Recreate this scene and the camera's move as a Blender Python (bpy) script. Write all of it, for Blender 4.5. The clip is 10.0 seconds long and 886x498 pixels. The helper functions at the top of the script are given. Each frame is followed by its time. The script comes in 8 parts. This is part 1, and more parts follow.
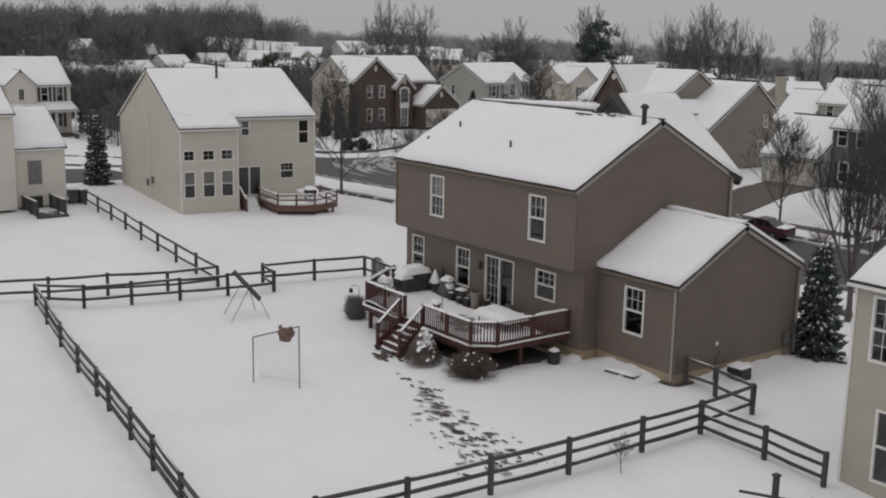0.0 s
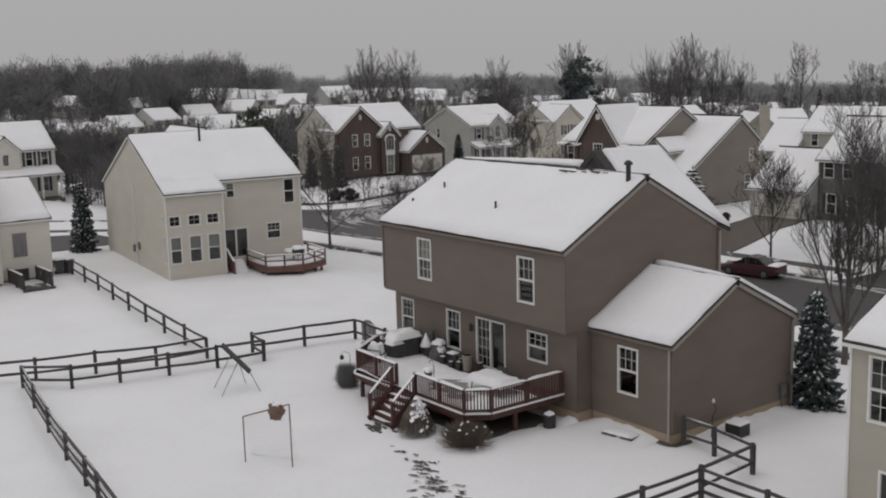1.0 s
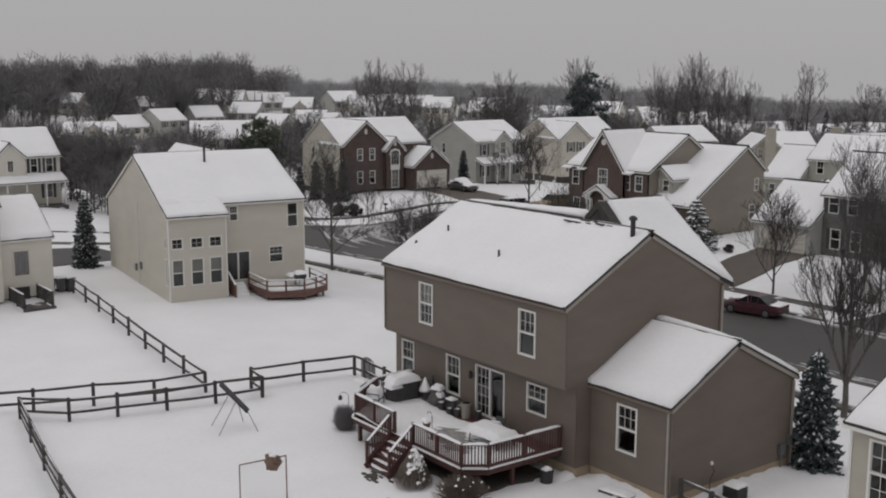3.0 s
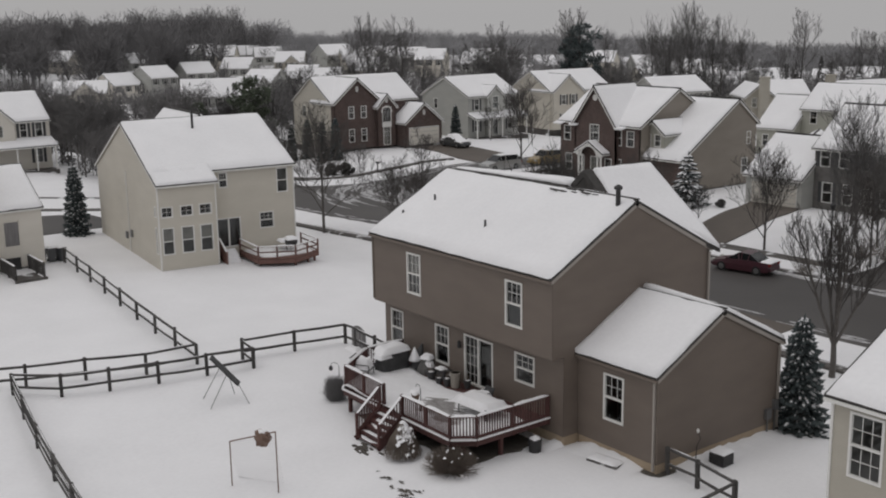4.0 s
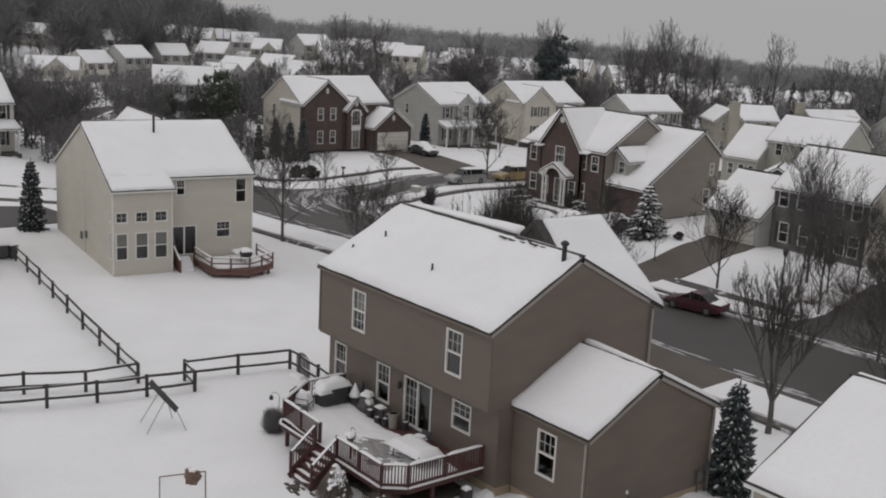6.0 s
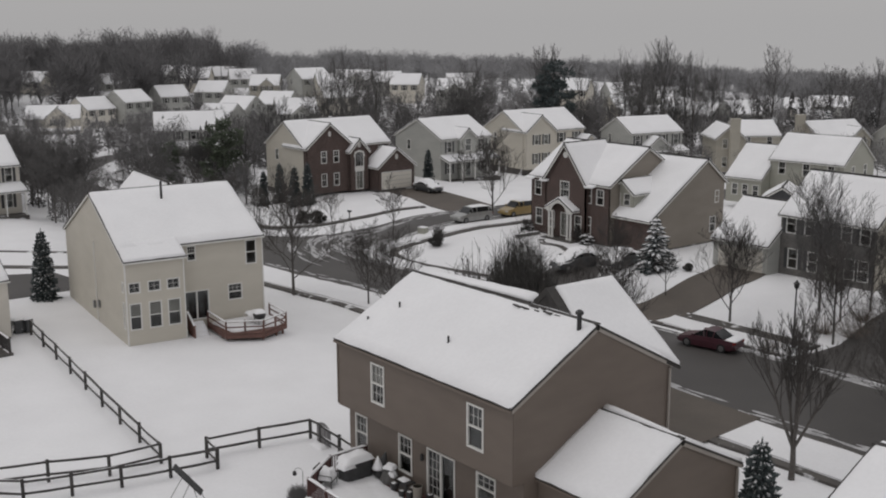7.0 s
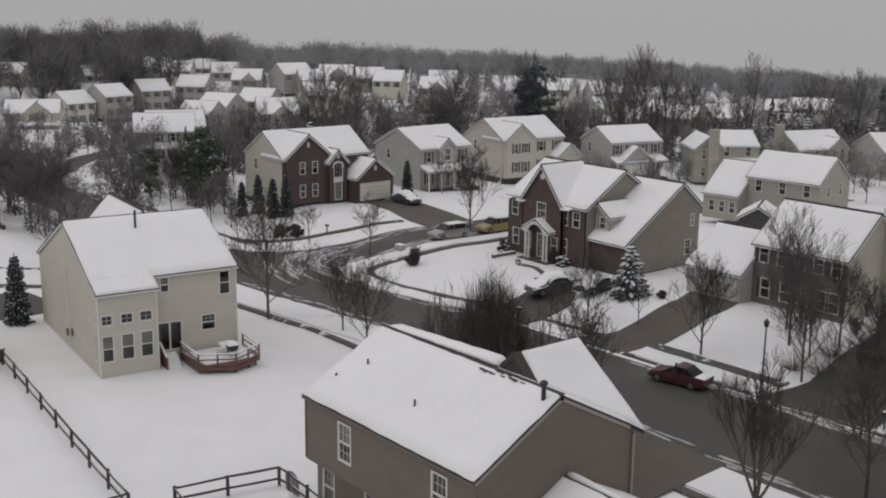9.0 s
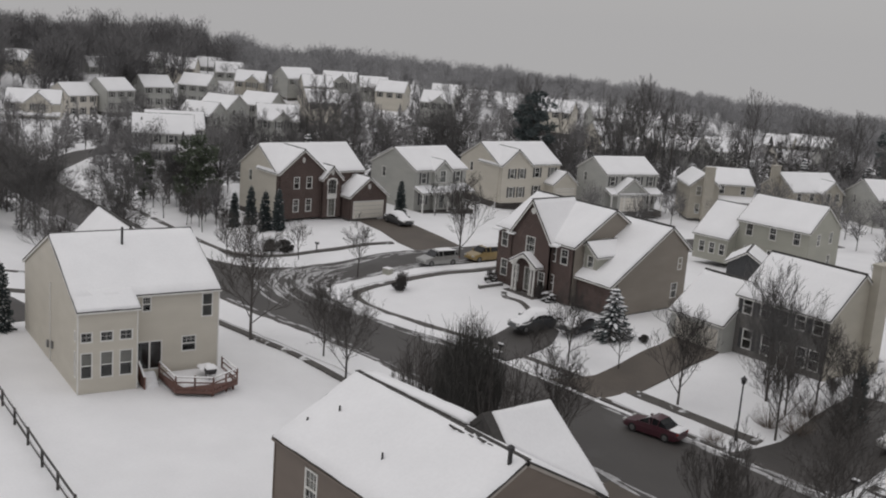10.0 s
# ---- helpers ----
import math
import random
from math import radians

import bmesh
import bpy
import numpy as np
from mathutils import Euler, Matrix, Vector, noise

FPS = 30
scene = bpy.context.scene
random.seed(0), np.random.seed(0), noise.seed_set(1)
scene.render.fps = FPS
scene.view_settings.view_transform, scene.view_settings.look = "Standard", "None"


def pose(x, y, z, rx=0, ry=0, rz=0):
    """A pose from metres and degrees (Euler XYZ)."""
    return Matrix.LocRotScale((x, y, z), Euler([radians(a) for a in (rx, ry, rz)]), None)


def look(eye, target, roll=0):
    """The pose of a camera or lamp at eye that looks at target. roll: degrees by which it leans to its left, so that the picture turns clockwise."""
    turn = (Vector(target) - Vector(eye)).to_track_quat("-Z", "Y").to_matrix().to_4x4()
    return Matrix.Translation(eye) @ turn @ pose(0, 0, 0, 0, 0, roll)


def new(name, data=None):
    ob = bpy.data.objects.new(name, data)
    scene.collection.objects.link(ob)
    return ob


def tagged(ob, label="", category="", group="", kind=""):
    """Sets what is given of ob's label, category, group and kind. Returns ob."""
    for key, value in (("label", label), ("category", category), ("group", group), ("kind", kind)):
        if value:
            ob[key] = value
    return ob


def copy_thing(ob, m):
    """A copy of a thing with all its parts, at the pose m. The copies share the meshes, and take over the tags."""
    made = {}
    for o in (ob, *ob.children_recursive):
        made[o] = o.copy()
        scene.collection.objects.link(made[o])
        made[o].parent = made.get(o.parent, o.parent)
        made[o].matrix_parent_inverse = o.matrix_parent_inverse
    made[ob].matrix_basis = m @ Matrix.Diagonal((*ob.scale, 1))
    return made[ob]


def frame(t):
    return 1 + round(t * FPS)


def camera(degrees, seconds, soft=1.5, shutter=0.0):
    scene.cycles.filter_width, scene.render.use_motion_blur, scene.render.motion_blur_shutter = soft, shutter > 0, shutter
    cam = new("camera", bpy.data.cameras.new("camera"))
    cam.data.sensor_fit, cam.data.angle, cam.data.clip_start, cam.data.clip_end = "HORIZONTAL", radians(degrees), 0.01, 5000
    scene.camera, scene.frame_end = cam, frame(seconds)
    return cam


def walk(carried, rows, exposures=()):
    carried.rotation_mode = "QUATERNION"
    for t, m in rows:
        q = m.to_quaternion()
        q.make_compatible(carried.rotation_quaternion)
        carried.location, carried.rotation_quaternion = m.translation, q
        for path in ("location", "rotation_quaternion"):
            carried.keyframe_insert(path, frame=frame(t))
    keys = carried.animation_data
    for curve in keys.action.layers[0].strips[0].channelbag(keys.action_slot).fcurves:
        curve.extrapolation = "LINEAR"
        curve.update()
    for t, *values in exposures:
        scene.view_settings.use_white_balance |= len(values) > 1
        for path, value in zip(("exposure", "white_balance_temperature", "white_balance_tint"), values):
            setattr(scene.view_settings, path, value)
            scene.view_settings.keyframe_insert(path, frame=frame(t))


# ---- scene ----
cam = camera(44.0, 10.0, 2.0)
PATH = [
    (0, (30.378, -28.982, 11.875), (28.805, -27.811, 11.481), 1.1),
    (0.5, (30.143, -28.865, 12.436), (28.549, -27.714, 12.069), -1.7),
    (1, (29.978, -28.393, 13.007), (28.403, -27.205, 12.676), -1.5),
    (1.5, (29.777, -28.169, 13.295), (28.219, -26.96, 12.962), 0.3),
    (2, (29.758, -27.996, 13.794), (28.185, -26.801, 13.478), -0.0),
    (2.2, (29.706, -27.991, 13.905), (28.135, -26.79, 13.603), -0.2),
    (3.3, (29.619, -28.144, 15.192), (28.041, -26.968, 14.835), -0.1),
    (3.5, (29.674, -27.729, 15.259), (28.097, -26.56, 14.879), -0.6),
    (4, (29.771, -27.62, 15.825), (28.21, -26.443, 15.405), -0.9),
    (4.5, (29.866, -27.417, 16.318), (28.298, -26.249, 15.895), -1.2),
    (5, (29.898, -26.968, 16.701), (28.339, -25.79, 16.274), 1.6),
    (5.5, (30.017, -26.737, 17.225), (28.485, -25.526, 16.791), 4.3),
    (6, (29.989, -26.647, 18.026), (28.465, -25.427, 17.59), 3.0),
    (6.2, (29.848, -26.632, 18.379), (28.319, -25.412, 17.962), 2.3),
    (7.3, (29.4, -26.822, 20.969), (27.86, -25.613, 20.561), -1.3),
    (7.5, (29.228, -26.716, 21.19), (27.684, -25.512, 20.783), -2.2),
    (8, (29.218, -26.599, 22.052), (27.671, -25.398, 21.644), -3.6),
    (8.5, (29.308, -26.18, 22.937), (27.776, -24.965, 22.52), -1.8),
    (9, (29.652, -25.996, 23.812), (28.139, -24.761, 23.379), 0.7),
    (9.5, (29.925, -25.581, 24.699), (28.429, -24.333, 24.247), 3.2),
    (10, (29.82, -25.371, 26.031), (28.311, -24.128, 25.609), 4.4),
]
walk(cam, [(t, look(eye, target, roll)) for t, eye, target, roll in PATH], [(0, 0.0), (9, 0.0), (10, 0.06)])

# ---- sky and light: thick snow cloud, brighter overhead than at the horizon ----
world = bpy.data.worlds.new("overcast")
scene.world = world
world.use_nodes = True
wn, wl = world.node_tree.nodes, world.node_tree.links
wn.clear()
w_out = wn.new("ShaderNodeOutputWorld")
w_bg = wn.new("ShaderNodeBackground")
w_tc = wn.new("ShaderNodeTexCoord")
w_sep = wn.new("ShaderNodeSeparateXYZ")
w_ramp = wn.new("ShaderNodeValToRGB")
w_sky = wn.new("ShaderNodeTexSky")
w_sky.sky_type = "NISHITA"
w_sky.sun_disc = False
w_sky.sun_elevation, w_sky.sun_rotation = radians(32), radians(200)
w_mix = wn.new("ShaderNodeMixRGB")
w_mix.inputs[0].default_value = 0.004
w_ramp.color_ramp.elements[0].position, w_ramp.color_ramp.elements[0].color = 0.0, (0.36, 0.354, 0.358, 1)
w_ramp.color_ramp.elements[1].position, w_ramp.color_ramp.elements[1].color = 1.0, (0.66, 0.652, 0.66, 1)
mid = w_ramp.color_ramp.elements.new(0.16)
mid.color = (0.384, 0.378, 0.382, 1)
wl.new(w_tc.outputs["Generated"], w_sep.inputs[0])
wl.new(w_sep.outputs["Z"], w_ramp.inputs[0])
wl.new(w_ramp.outputs[0], w_mix.inputs[1])
wl.new(w_sky.outputs[0], w_mix.inputs[2])
wl.new(w_mix.outputs[0], w_bg.inputs[0])
w_bg.inputs[1].default_value = 1.055
wl.new(w_bg.outputs[0], w_out.inputs[0])
sun = new("sun", bpy.data.lights.new("sun", "SUN"))
sun.data.energy, sun.data.angle, sun.data.color = 0.35, radians(40), (1.0, 0.97, 0.94)
sun.matrix_world = look((0, 0, 60), (14, 20, 0))


# ---- materials ----
def ramp_mat(name, dark, light, rough=0.8, scale=3.0, fine=40.0, bump=0.15, metal=0.0, stretch=(1, 1, 1), each=0.0, spots=None, coat=0.0):
    """Two scales of noise between two colours, with fine relief; each: how much one object differs from the next."""
    m = bpy.data.materials.new(name)
    m.use_nodes = True
    n, l = m.node_tree.nodes, m.node_tree.links
    b = n["Principled BSDF"]
    b.inputs["Roughness"].default_value, b.inputs["Metallic"].default_value = rough, metal
    b.inputs["Coat Weight"].default_value = coat
    tc, mp = n.new("ShaderNodeTexCoord"), n.new("ShaderNodeMapping")
    mp.inputs["Scale"].default_value = stretch
    l.new(tc.outputs["Object"], mp.inputs[0])
    big, small = n.new("ShaderNodeTexNoise"), n.new("ShaderNodeTexNoise")
    big.inputs["Scale"].default_value, big.inputs["Detail"].default_value = scale, 5
    small.inputs["Scale"].default_value, small.inputs["Detail"].default_value = fine, 3
    l.new(mp.outputs[0], big.inputs[0])
    l.new(mp.outputs[0], small.inputs[0])
    add = n.new("ShaderNodeMath")
    add.operation = "MULTIPLY_ADD"
    add.inputs[1].default_value = 0.45
    l.new(small.outputs[0], add.inputs[0])
    half = n.new("ShaderNodeMath")
    half.operation = "MULTIPLY"
    half.inputs[1].default_value = 0.6
    l.new(big.outputs[0], half.inputs[0])
    l.new(half.outputs[0], add.inputs[2])
    cr = n.new("ShaderNodeValToRGB")
    cr.color_ramp.elements[0].position, cr.color_ramp.elements[1].position = 0.32, 0.74
    cr.color_ramp.elements[0].color, cr.color_ramp.elements[1].color = (*dark, 1), (*light, 1)
    l.new(add.outputs[0], cr.inputs[0])
    colour = cr.outputs[0]
    if each:
        oi, hs, mr = n.new("ShaderNodeObjectInfo"), n.new("ShaderNodeHueSaturation"), n.new("ShaderNodeMapRange")
        mr.inputs[3].default_value, mr.inputs[4].default_value = 1 - each, 1 + each
        l.new(oi.outputs["Random"], mr.inputs[0])
        l.new(mr.outputs[0], hs.inputs["Value"])
        l.new(colour, hs.inputs["Color"])
        colour = hs.outputs[0]
    if spots:
        sc, lo, hi, col = spots
        sn, sr, mx = n.new("ShaderNodeTexNoise"), n.new("ShaderNodeValToRGB"), n.new("ShaderNodeMixRGB")
        sn.inputs["Scale"].default_value, sn.inputs["Detail"].default_value = sc, 6
        sr.color_ramp.elements[0].position, sr.color_ramp.elements[1].position = lo, hi
        mx.inputs[2].default_value = (*col, 1)
        l.new(mp.outputs[0], sn.inputs[0])
        l.new(sn.outputs[0], sr.inputs[0])
        l.new(sr.outputs[0], mx.inputs[0])
        l.new(colour, mx.inputs[1])
        colour = mx.outputs[0]
    l.new(colour, b.inputs["Base Color"])
    if bump:
        bp = n.new("ShaderNodeBump")
        bp.inputs["Strength"].default_value, bp.inputs["Distance"].default_value = bump, 0.02
        l.new(add.outputs[0], bp.inputs["Height"])
        l.new(bp.outputs[0], b.inputs["Normal"])
    return m


def brick_mat(name):
    m = bpy.data.materials.new(name)
    m.use_nodes = True
    n, l = m.node_tree.nodes, m.node_tree.links
    b = n["Principled BSDF"]
    b.inputs["Roughness"].default_value = 0.9
    tc, sep, com, add = n.new("ShaderNodeTexCoord"), n.new("ShaderNodeSeparateXYZ"), n.new("ShaderNodeCombineXYZ"), n.new("ShaderNodeMath")
    br = n.new("ShaderNodeTexBrick")
    br.inputs["Color1"].default_value, br.inputs["Color2"].default_value = (0.128, 0.082, 0.071, 1), (0.082, 0.057, 0.052, 1)
    br.inputs["Mortar"].default_value = (0.22, 0.18, 0.16, 1)
    br.inputs["Scale"].default_value, br.inputs["Mortar Size"].default_value = 1.0, 0.006
    br.inputs["Brick Width"].default_value, br.inputs["Row Height"].default_value = 0.22, 0.075
    l.new(tc.outputs["Object"], sep.inputs[0])
    l.new(sep.outputs["X"], add.inputs[0])
    l.new(sep.outputs["Y"], add.inputs[1])
    l.new(add.outputs[0], com.inputs[0])
    l.new(sep.outputs["Z"], com.inputs[1])
    l.new(com.outputs[0], br.inputs[0])
    no, mx = n.new("ShaderNodeTexNoise"), n.new("ShaderNodeMixRGB")
    no.inputs["Scale"].default_value = 1.2
    mx.blend_type, mx.inputs[0].default_value = "MULTIPLY", 0.45
    l.new(tc.outputs["Object"], no.inputs[0])
    l.new(br.outputs[0], mx.inputs[1])
    l.new(no.outputs[0], mx.inputs[2])
    l.new(mx.outputs[0], b.inputs["Base Color"])
    bp = n.new("ShaderNodeBump")
    bp.inputs["Strength"].default_value, bp.inputs["Distance"].default_value = 0.5, 0.01
    bp.invert = True
    l.new(br.outputs["Fac"], bp.inputs["Height"])
    l.new(bp.outputs[0], b.inputs["Normal"])
    return m


def snow_mat(name, low, high, spots=None):
    m = ramp_mat(name, low, high, rough=0.65, scale=0.35, fine=6.0, bump=0.25, spots=spots)
    m.node_tree.nodes["Principled BSDF"].inputs["Specular IOR Level"].default_value = 0.2
    return m


def glass_mat(name):
    m = bpy.data.materials.new(name)
    m.use_nodes = True
    b = m.node_tree.nodes["Principled BSDF"]
    b.inputs["Base Color"].default_value = (0.8, 0.83, 0.83, 1)
    b.inputs["Roughness"].default_value, b.inputs["Transmission Weight"].default_value, b.inputs["IOR"].default_value = 0.02, 1.0, 1.45
    return m


SNOW = snow_mat("snow", (0.78, 0.775, 0.785), (0.86, 0.855, 0.865))
ROOF_SNOW = snow_mat("roof_snow", (0.80, 0.795, 0.805), (0.88, 0.875, 0.885))
TAUPE = ramp_mat("taupe_siding", (0.140, 0.1125, 0.093), (0.178, 0.144, 0.119), rough=0.6, scale=0.5, fine=30, bump=0.05, stretch=(1, 1, 3))
CREAM = ramp_mat("cream_siding", (0.52, 0.487, 0.42), (0.605, 0.568, 0.495), rough=0.6, scale=0.4, fine=25, bump=0.05, stretch=(1, 1, 3))
PALE = ramp_mat("pale_cream_siding", (0.60, 0.567, 0.505), (0.69, 0.655, 0.59), rough=0.6, scale=0.4, fine=25, bump=0.05, stretch=(1, 1, 3))
SAND = ramp_mat("sand_siding", (0.385, 0.358, 0.303), (0.47, 0.44, 0.375), rough=0.6, scale=0.4, fine=25, bump=0.05, stretch=(1, 1, 3))
GREY = ramp_mat("grey_siding", (0.36, 0.36, 0.34), (0.45, 0.45, 0.42), rough=0.6, scale=0.4, fine=25, bump=0.05, stretch=(1, 1, 3))
SAGE = ramp_mat("sage_siding", (0.335, 0.332, 0.285), (0.415, 0.41, 0.355), rough=0.6, scale=0.4, fine=25, bump=0.05, stretch=(1, 1, 3))
TAN = ramp_mat("tan_siding", (0.225, 0.198, 0.167), (0.285, 0.252, 0.214), rough=0.6, scale=0.4, fine=25, bump=0.05, stretch=(1, 1, 3))
STONE = ramp_mat("grey_brown_stone_veneer", (0.108, 0.102, 0.097), (0.205, 0.196, 0.186), rough=0.85, scale=2.5, fine=14, bump=0.5)
BRICK = brick_mat("red_brick")
WHITE = ramp_mat("white_trim", (0.66, 0.65, 0.62), (0.78, 0.77, 0.74), rough=0.45, scale=2, fine=30, bump=0.03)
TRIM_TAN = ramp_mat("tan_trim", (0.29, 0.262, 0.235), (0.37, 0.338, 0.305), rough=0.5, scale=2, fine=30, bump=0.03)
SHUTTER = ramp_mat("dark_shutter", (0.042, 0.043, 0.045), (0.072, 0.073, 0.077), rough=0.5, scale=3, fine=40, bump=0.05)
SHINGLE = ramp_mat("asphalt_shingle", (0.036, 0.034, 0.033), (0.08, 0.075, 0.07), rough=0.95, scale=5, fine=60, bump=0.4)
GLASS = glass_mat("window_glass")
BLIND = ramp_mat("window_blind", (0.27, 0.245, 0.22), (0.36, 0.335, 0.30), rough=0.8, scale=1, fine=20, bump=0.05, stretch=(1, 1, 25))
# Near-black puts the darkness of unlit rooms into the colour.
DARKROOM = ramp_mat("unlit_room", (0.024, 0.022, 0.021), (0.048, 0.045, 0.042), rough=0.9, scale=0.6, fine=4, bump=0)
FOUND = ramp_mat("tan_foundation", (0.34, 0.265, 0.185), (0.45, 0.36, 0.26), rough=0.9, scale=1.6, fine=30, bump=0.3, spots=(0.9, 0.58, 0.72, (0.28, 0.22, 0.17)))
DECK = ramp_mat("redwood_stain", (0.054, 0.023, 0.021), (0.104, 0.043, 0.038), rough=0.7, scale=2.2, fine=26, bump=0.25, stretch=(1, 1, 0.35), each=0.2)
DECK_B = ramp_mat("cedar_stain", (0.110, 0.056, 0.046), (0.18, 0.094, 0.076), rough=0.7, scale=2.2, fine=26, bump=0.25, stretch=(1, 1, 0.35), each=0.15)
FENCE = ramp_mat("weathered_fence_wood", (0.040, 0.038, 0.037), (0.095, 0.089, 0.084), rough=0.9, scale=2.5, fine=30, bump=0.4, stretch=(0.4, 0.4, 0.4), each=0.25)
ASPHALT = ramp_mat("wet_asphalt", (0.045, 0.041, 0.039), (0.080, 0.073, 0.069), rough=0.62, scale=0.16, fine=14, bump=0.12, spots=(0.10, 0.60, 0.80, (0.13, 0.125, 0.125)))
DRIVE = ramp_mat("driveway_asphalt", (0.074, 0.062, 0.052), (0.124, 0.104, 0.087), rough=0.75, scale=0.3, fine=12, bump=0.15)
CONCRETE = ramp_mat("damp_concrete", (0.055, 0.050, 0.047), (0.13, 0.12, 0.11), rough=0.85, scale=0.7, fine=14, bump=0.2, spots=(0.8, 0.60, 0.66, (0.72, 0.72, 0.73)))
SLUSH = ramp_mat("slush", (0.20, 0.195, 0.195), (0.60, 0.595, 0.60), rough=0.6, scale=1.2, fine=9, bump=0.4)
TRODDEN = ramp_mat("trodden_slush", (0.16, 0.145, 0.138), (0.46, 0.445, 0.44), rough=0.6, scale=2.2, fine=12, bump=0.4, stretch=(1, 2.5, 1))
GREY_BOARD = ramp_mat("weathered_grey_board", (0.14, 0.135, 0.135), (0.26, 0.25, 0.25), rough=0.9, scale=3, fine=30, bump=0.3, stretch=(4, 4, 0.5), each=0.3)
# Grey lightened: the haze over hill and thicket sits in the colour.
HILL_TWIG = ramp_mat("haze_grey_twig", (0.132, 0.128, 0.129), (0.222, 0.216, 0.217), rough=0.95, scale=0.05, fine=0.6, bump=0)
BARK = ramp_mat("grey_bark", (0.060, 0.054, 0.050), (0.12, 0.11, 0.102), rough=0.95, scale=4, fine=40, bump=0.4, each=0.25)
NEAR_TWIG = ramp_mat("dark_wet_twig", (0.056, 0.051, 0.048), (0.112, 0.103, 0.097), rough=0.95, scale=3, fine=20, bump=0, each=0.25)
YEW = ramp_mat("dark_evergreen_leaf", (0.048, 0.047, 0.044), (0.105, 0.100, 0.093), rough=0.9, scale=3, fine=18, bump=0)
# Greys lighten with distance: haze put into the twig colours.
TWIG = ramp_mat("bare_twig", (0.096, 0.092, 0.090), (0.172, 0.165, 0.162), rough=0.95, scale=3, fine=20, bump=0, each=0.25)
# Haze for the middle distance; rime on the shrub beside the deck.
MID_TWIG = ramp_mat("hazed_rimed_twig", (0.15, 0.145, 0.144), (0.25, 0.243, 0.242), rough=0.95, scale=0.05, fine=0.6, bump=0)
FAR_TWIG = ramp_mat("haze_pale_twig", (0.25, 0.247, 0.25), (0.38, 0.377, 0.382), rough=0.95, scale=0.05, fine=0.6, bump=0)
NEEDLE = ramp_mat("blue_spruce_needle", (0.046, 0.057, 0.058), (0.10, 0.122, 0.122), rough=0.8, scale=3, fine=18, bump=0, each=0.2)
PINE = ramp_mat("pine_needle", (0.060, 0.074, 0.052), (0.13, 0.152, 0.105), rough=0.8, scale=2, fine=14, bump=0, each=0.2)
DRYLEAF = ramp_mat("dry_shrub_twig", (0.105, 0.085, 0.07), (0.20, 0.165, 0.138), rough=0.9, scale=4, fine=25, bump=0, each=0.2)
# Bare ground; its dark colour also stands in for under-deck shade.
MULCH_AND_SHADE = ramp_mat("wet_ground_and_shade", (0.050, 0.045, 0.040), (0.125, 0.110, 0.092), rough=0.95, scale=3, fine=20, bump=0.3)
BLACK = ramp_mat("black_cover", (0.028, 0.028, 0.029), (0.065, 0.065, 0.066), rough=0.6, scale=3, fine=25, bump=0.2)
METAL = ramp_mat("grey_metal", (0.16, 0.16, 0.16), (0.27, 0.27, 0.27), rough=0.45, scale=3, fine=30, bump=0.05, metal=0.6)
DARK_METAL = ramp_mat("dark_metal", (0.03, 0.03, 0.032), (0.07, 0.068, 0.068), rough=0.5, scale=3, fine=30, bump=0.05, metal=0.5)
NETTING = ramp_mat("white_net", (0.55, 0.55, 0.55), (0.68, 0.68, 0.68), rough=0.9, scale=3, fine=30, bump=0)
PLANTER = ramp_mat("pale_stone_pot", (0.22, 0.20, 0.17), (0.36, 0.33, 0.29), rough=0.85, scale=3, fine=20, bump=0.2)
TARP = ramp_mat("grey_tarpaulin", (0.07, 0.068, 0.066), (0.15, 0.146, 0.14), rough=0.7, scale=3, fine=20, bump=0.3)
TERRA = ramp_mat("brown_pot", (0.14, 0.09, 0.07), (0.22, 0.145, 0.11), rough=0.8, scale=3, fine=20, bump=0.1)
CAR_RED = ramp_mat("dark_red_paint", (0.046, 0.010, 0.017), (0.066, 0.014, 0.024), rough=0.42, scale=2, fine=20, bump=0, coat=0.6)
CAR_SILVER = ramp_mat("silver_paint", (0.30, 0.30, 0.29), (0.38, 0.38, 0.37), rough=0.35, scale=2, fine=20, bump=0, metal=0.4, coat=0.5)
CAR_YELLOW = ramp_mat("yellow_paint", (0.28, 0.20, 0.075), (0.35, 0.25, 0.10), rough=0.4, scale=2, fine=20, bump=0, coat=0.5)
CAR_DARK = ramp_mat("charcoal_paint", (0.03, 0.032, 0.035), (0.05, 0.052, 0.056), rough=0.3, scale=2, fine=20, bump=0, coat=0.6)
CAR_GLASS = ramp_mat("tinted_car_glass", (0.012, 0.013, 0.014), (0.025, 0.026, 0.028), rough=0.08, scale=2, fine=10, bump=0)
RUBBER = ramp_mat("tyre_rubber", (0.015, 0.015, 0.015), (0.03, 0.03, 0.03), rough=0.9, scale=5, fine=40, bump=0.1)
LAMP_RED = ramp_mat("red_lens", (0.20, 0.012, 0.012), (0.28, 0.02, 0.02), rough=0.2, scale=5, fine=40, bump=0)
LAMP_WHITE = ramp_mat("clear_lens", (0.5, 0.5, 0.48), (0.6, 0.6, 0.58), rough=0.15, scale=5, fine=40, bump=0)

# ---- geometry helpers ----
UP = Vector((0, 0, 1))


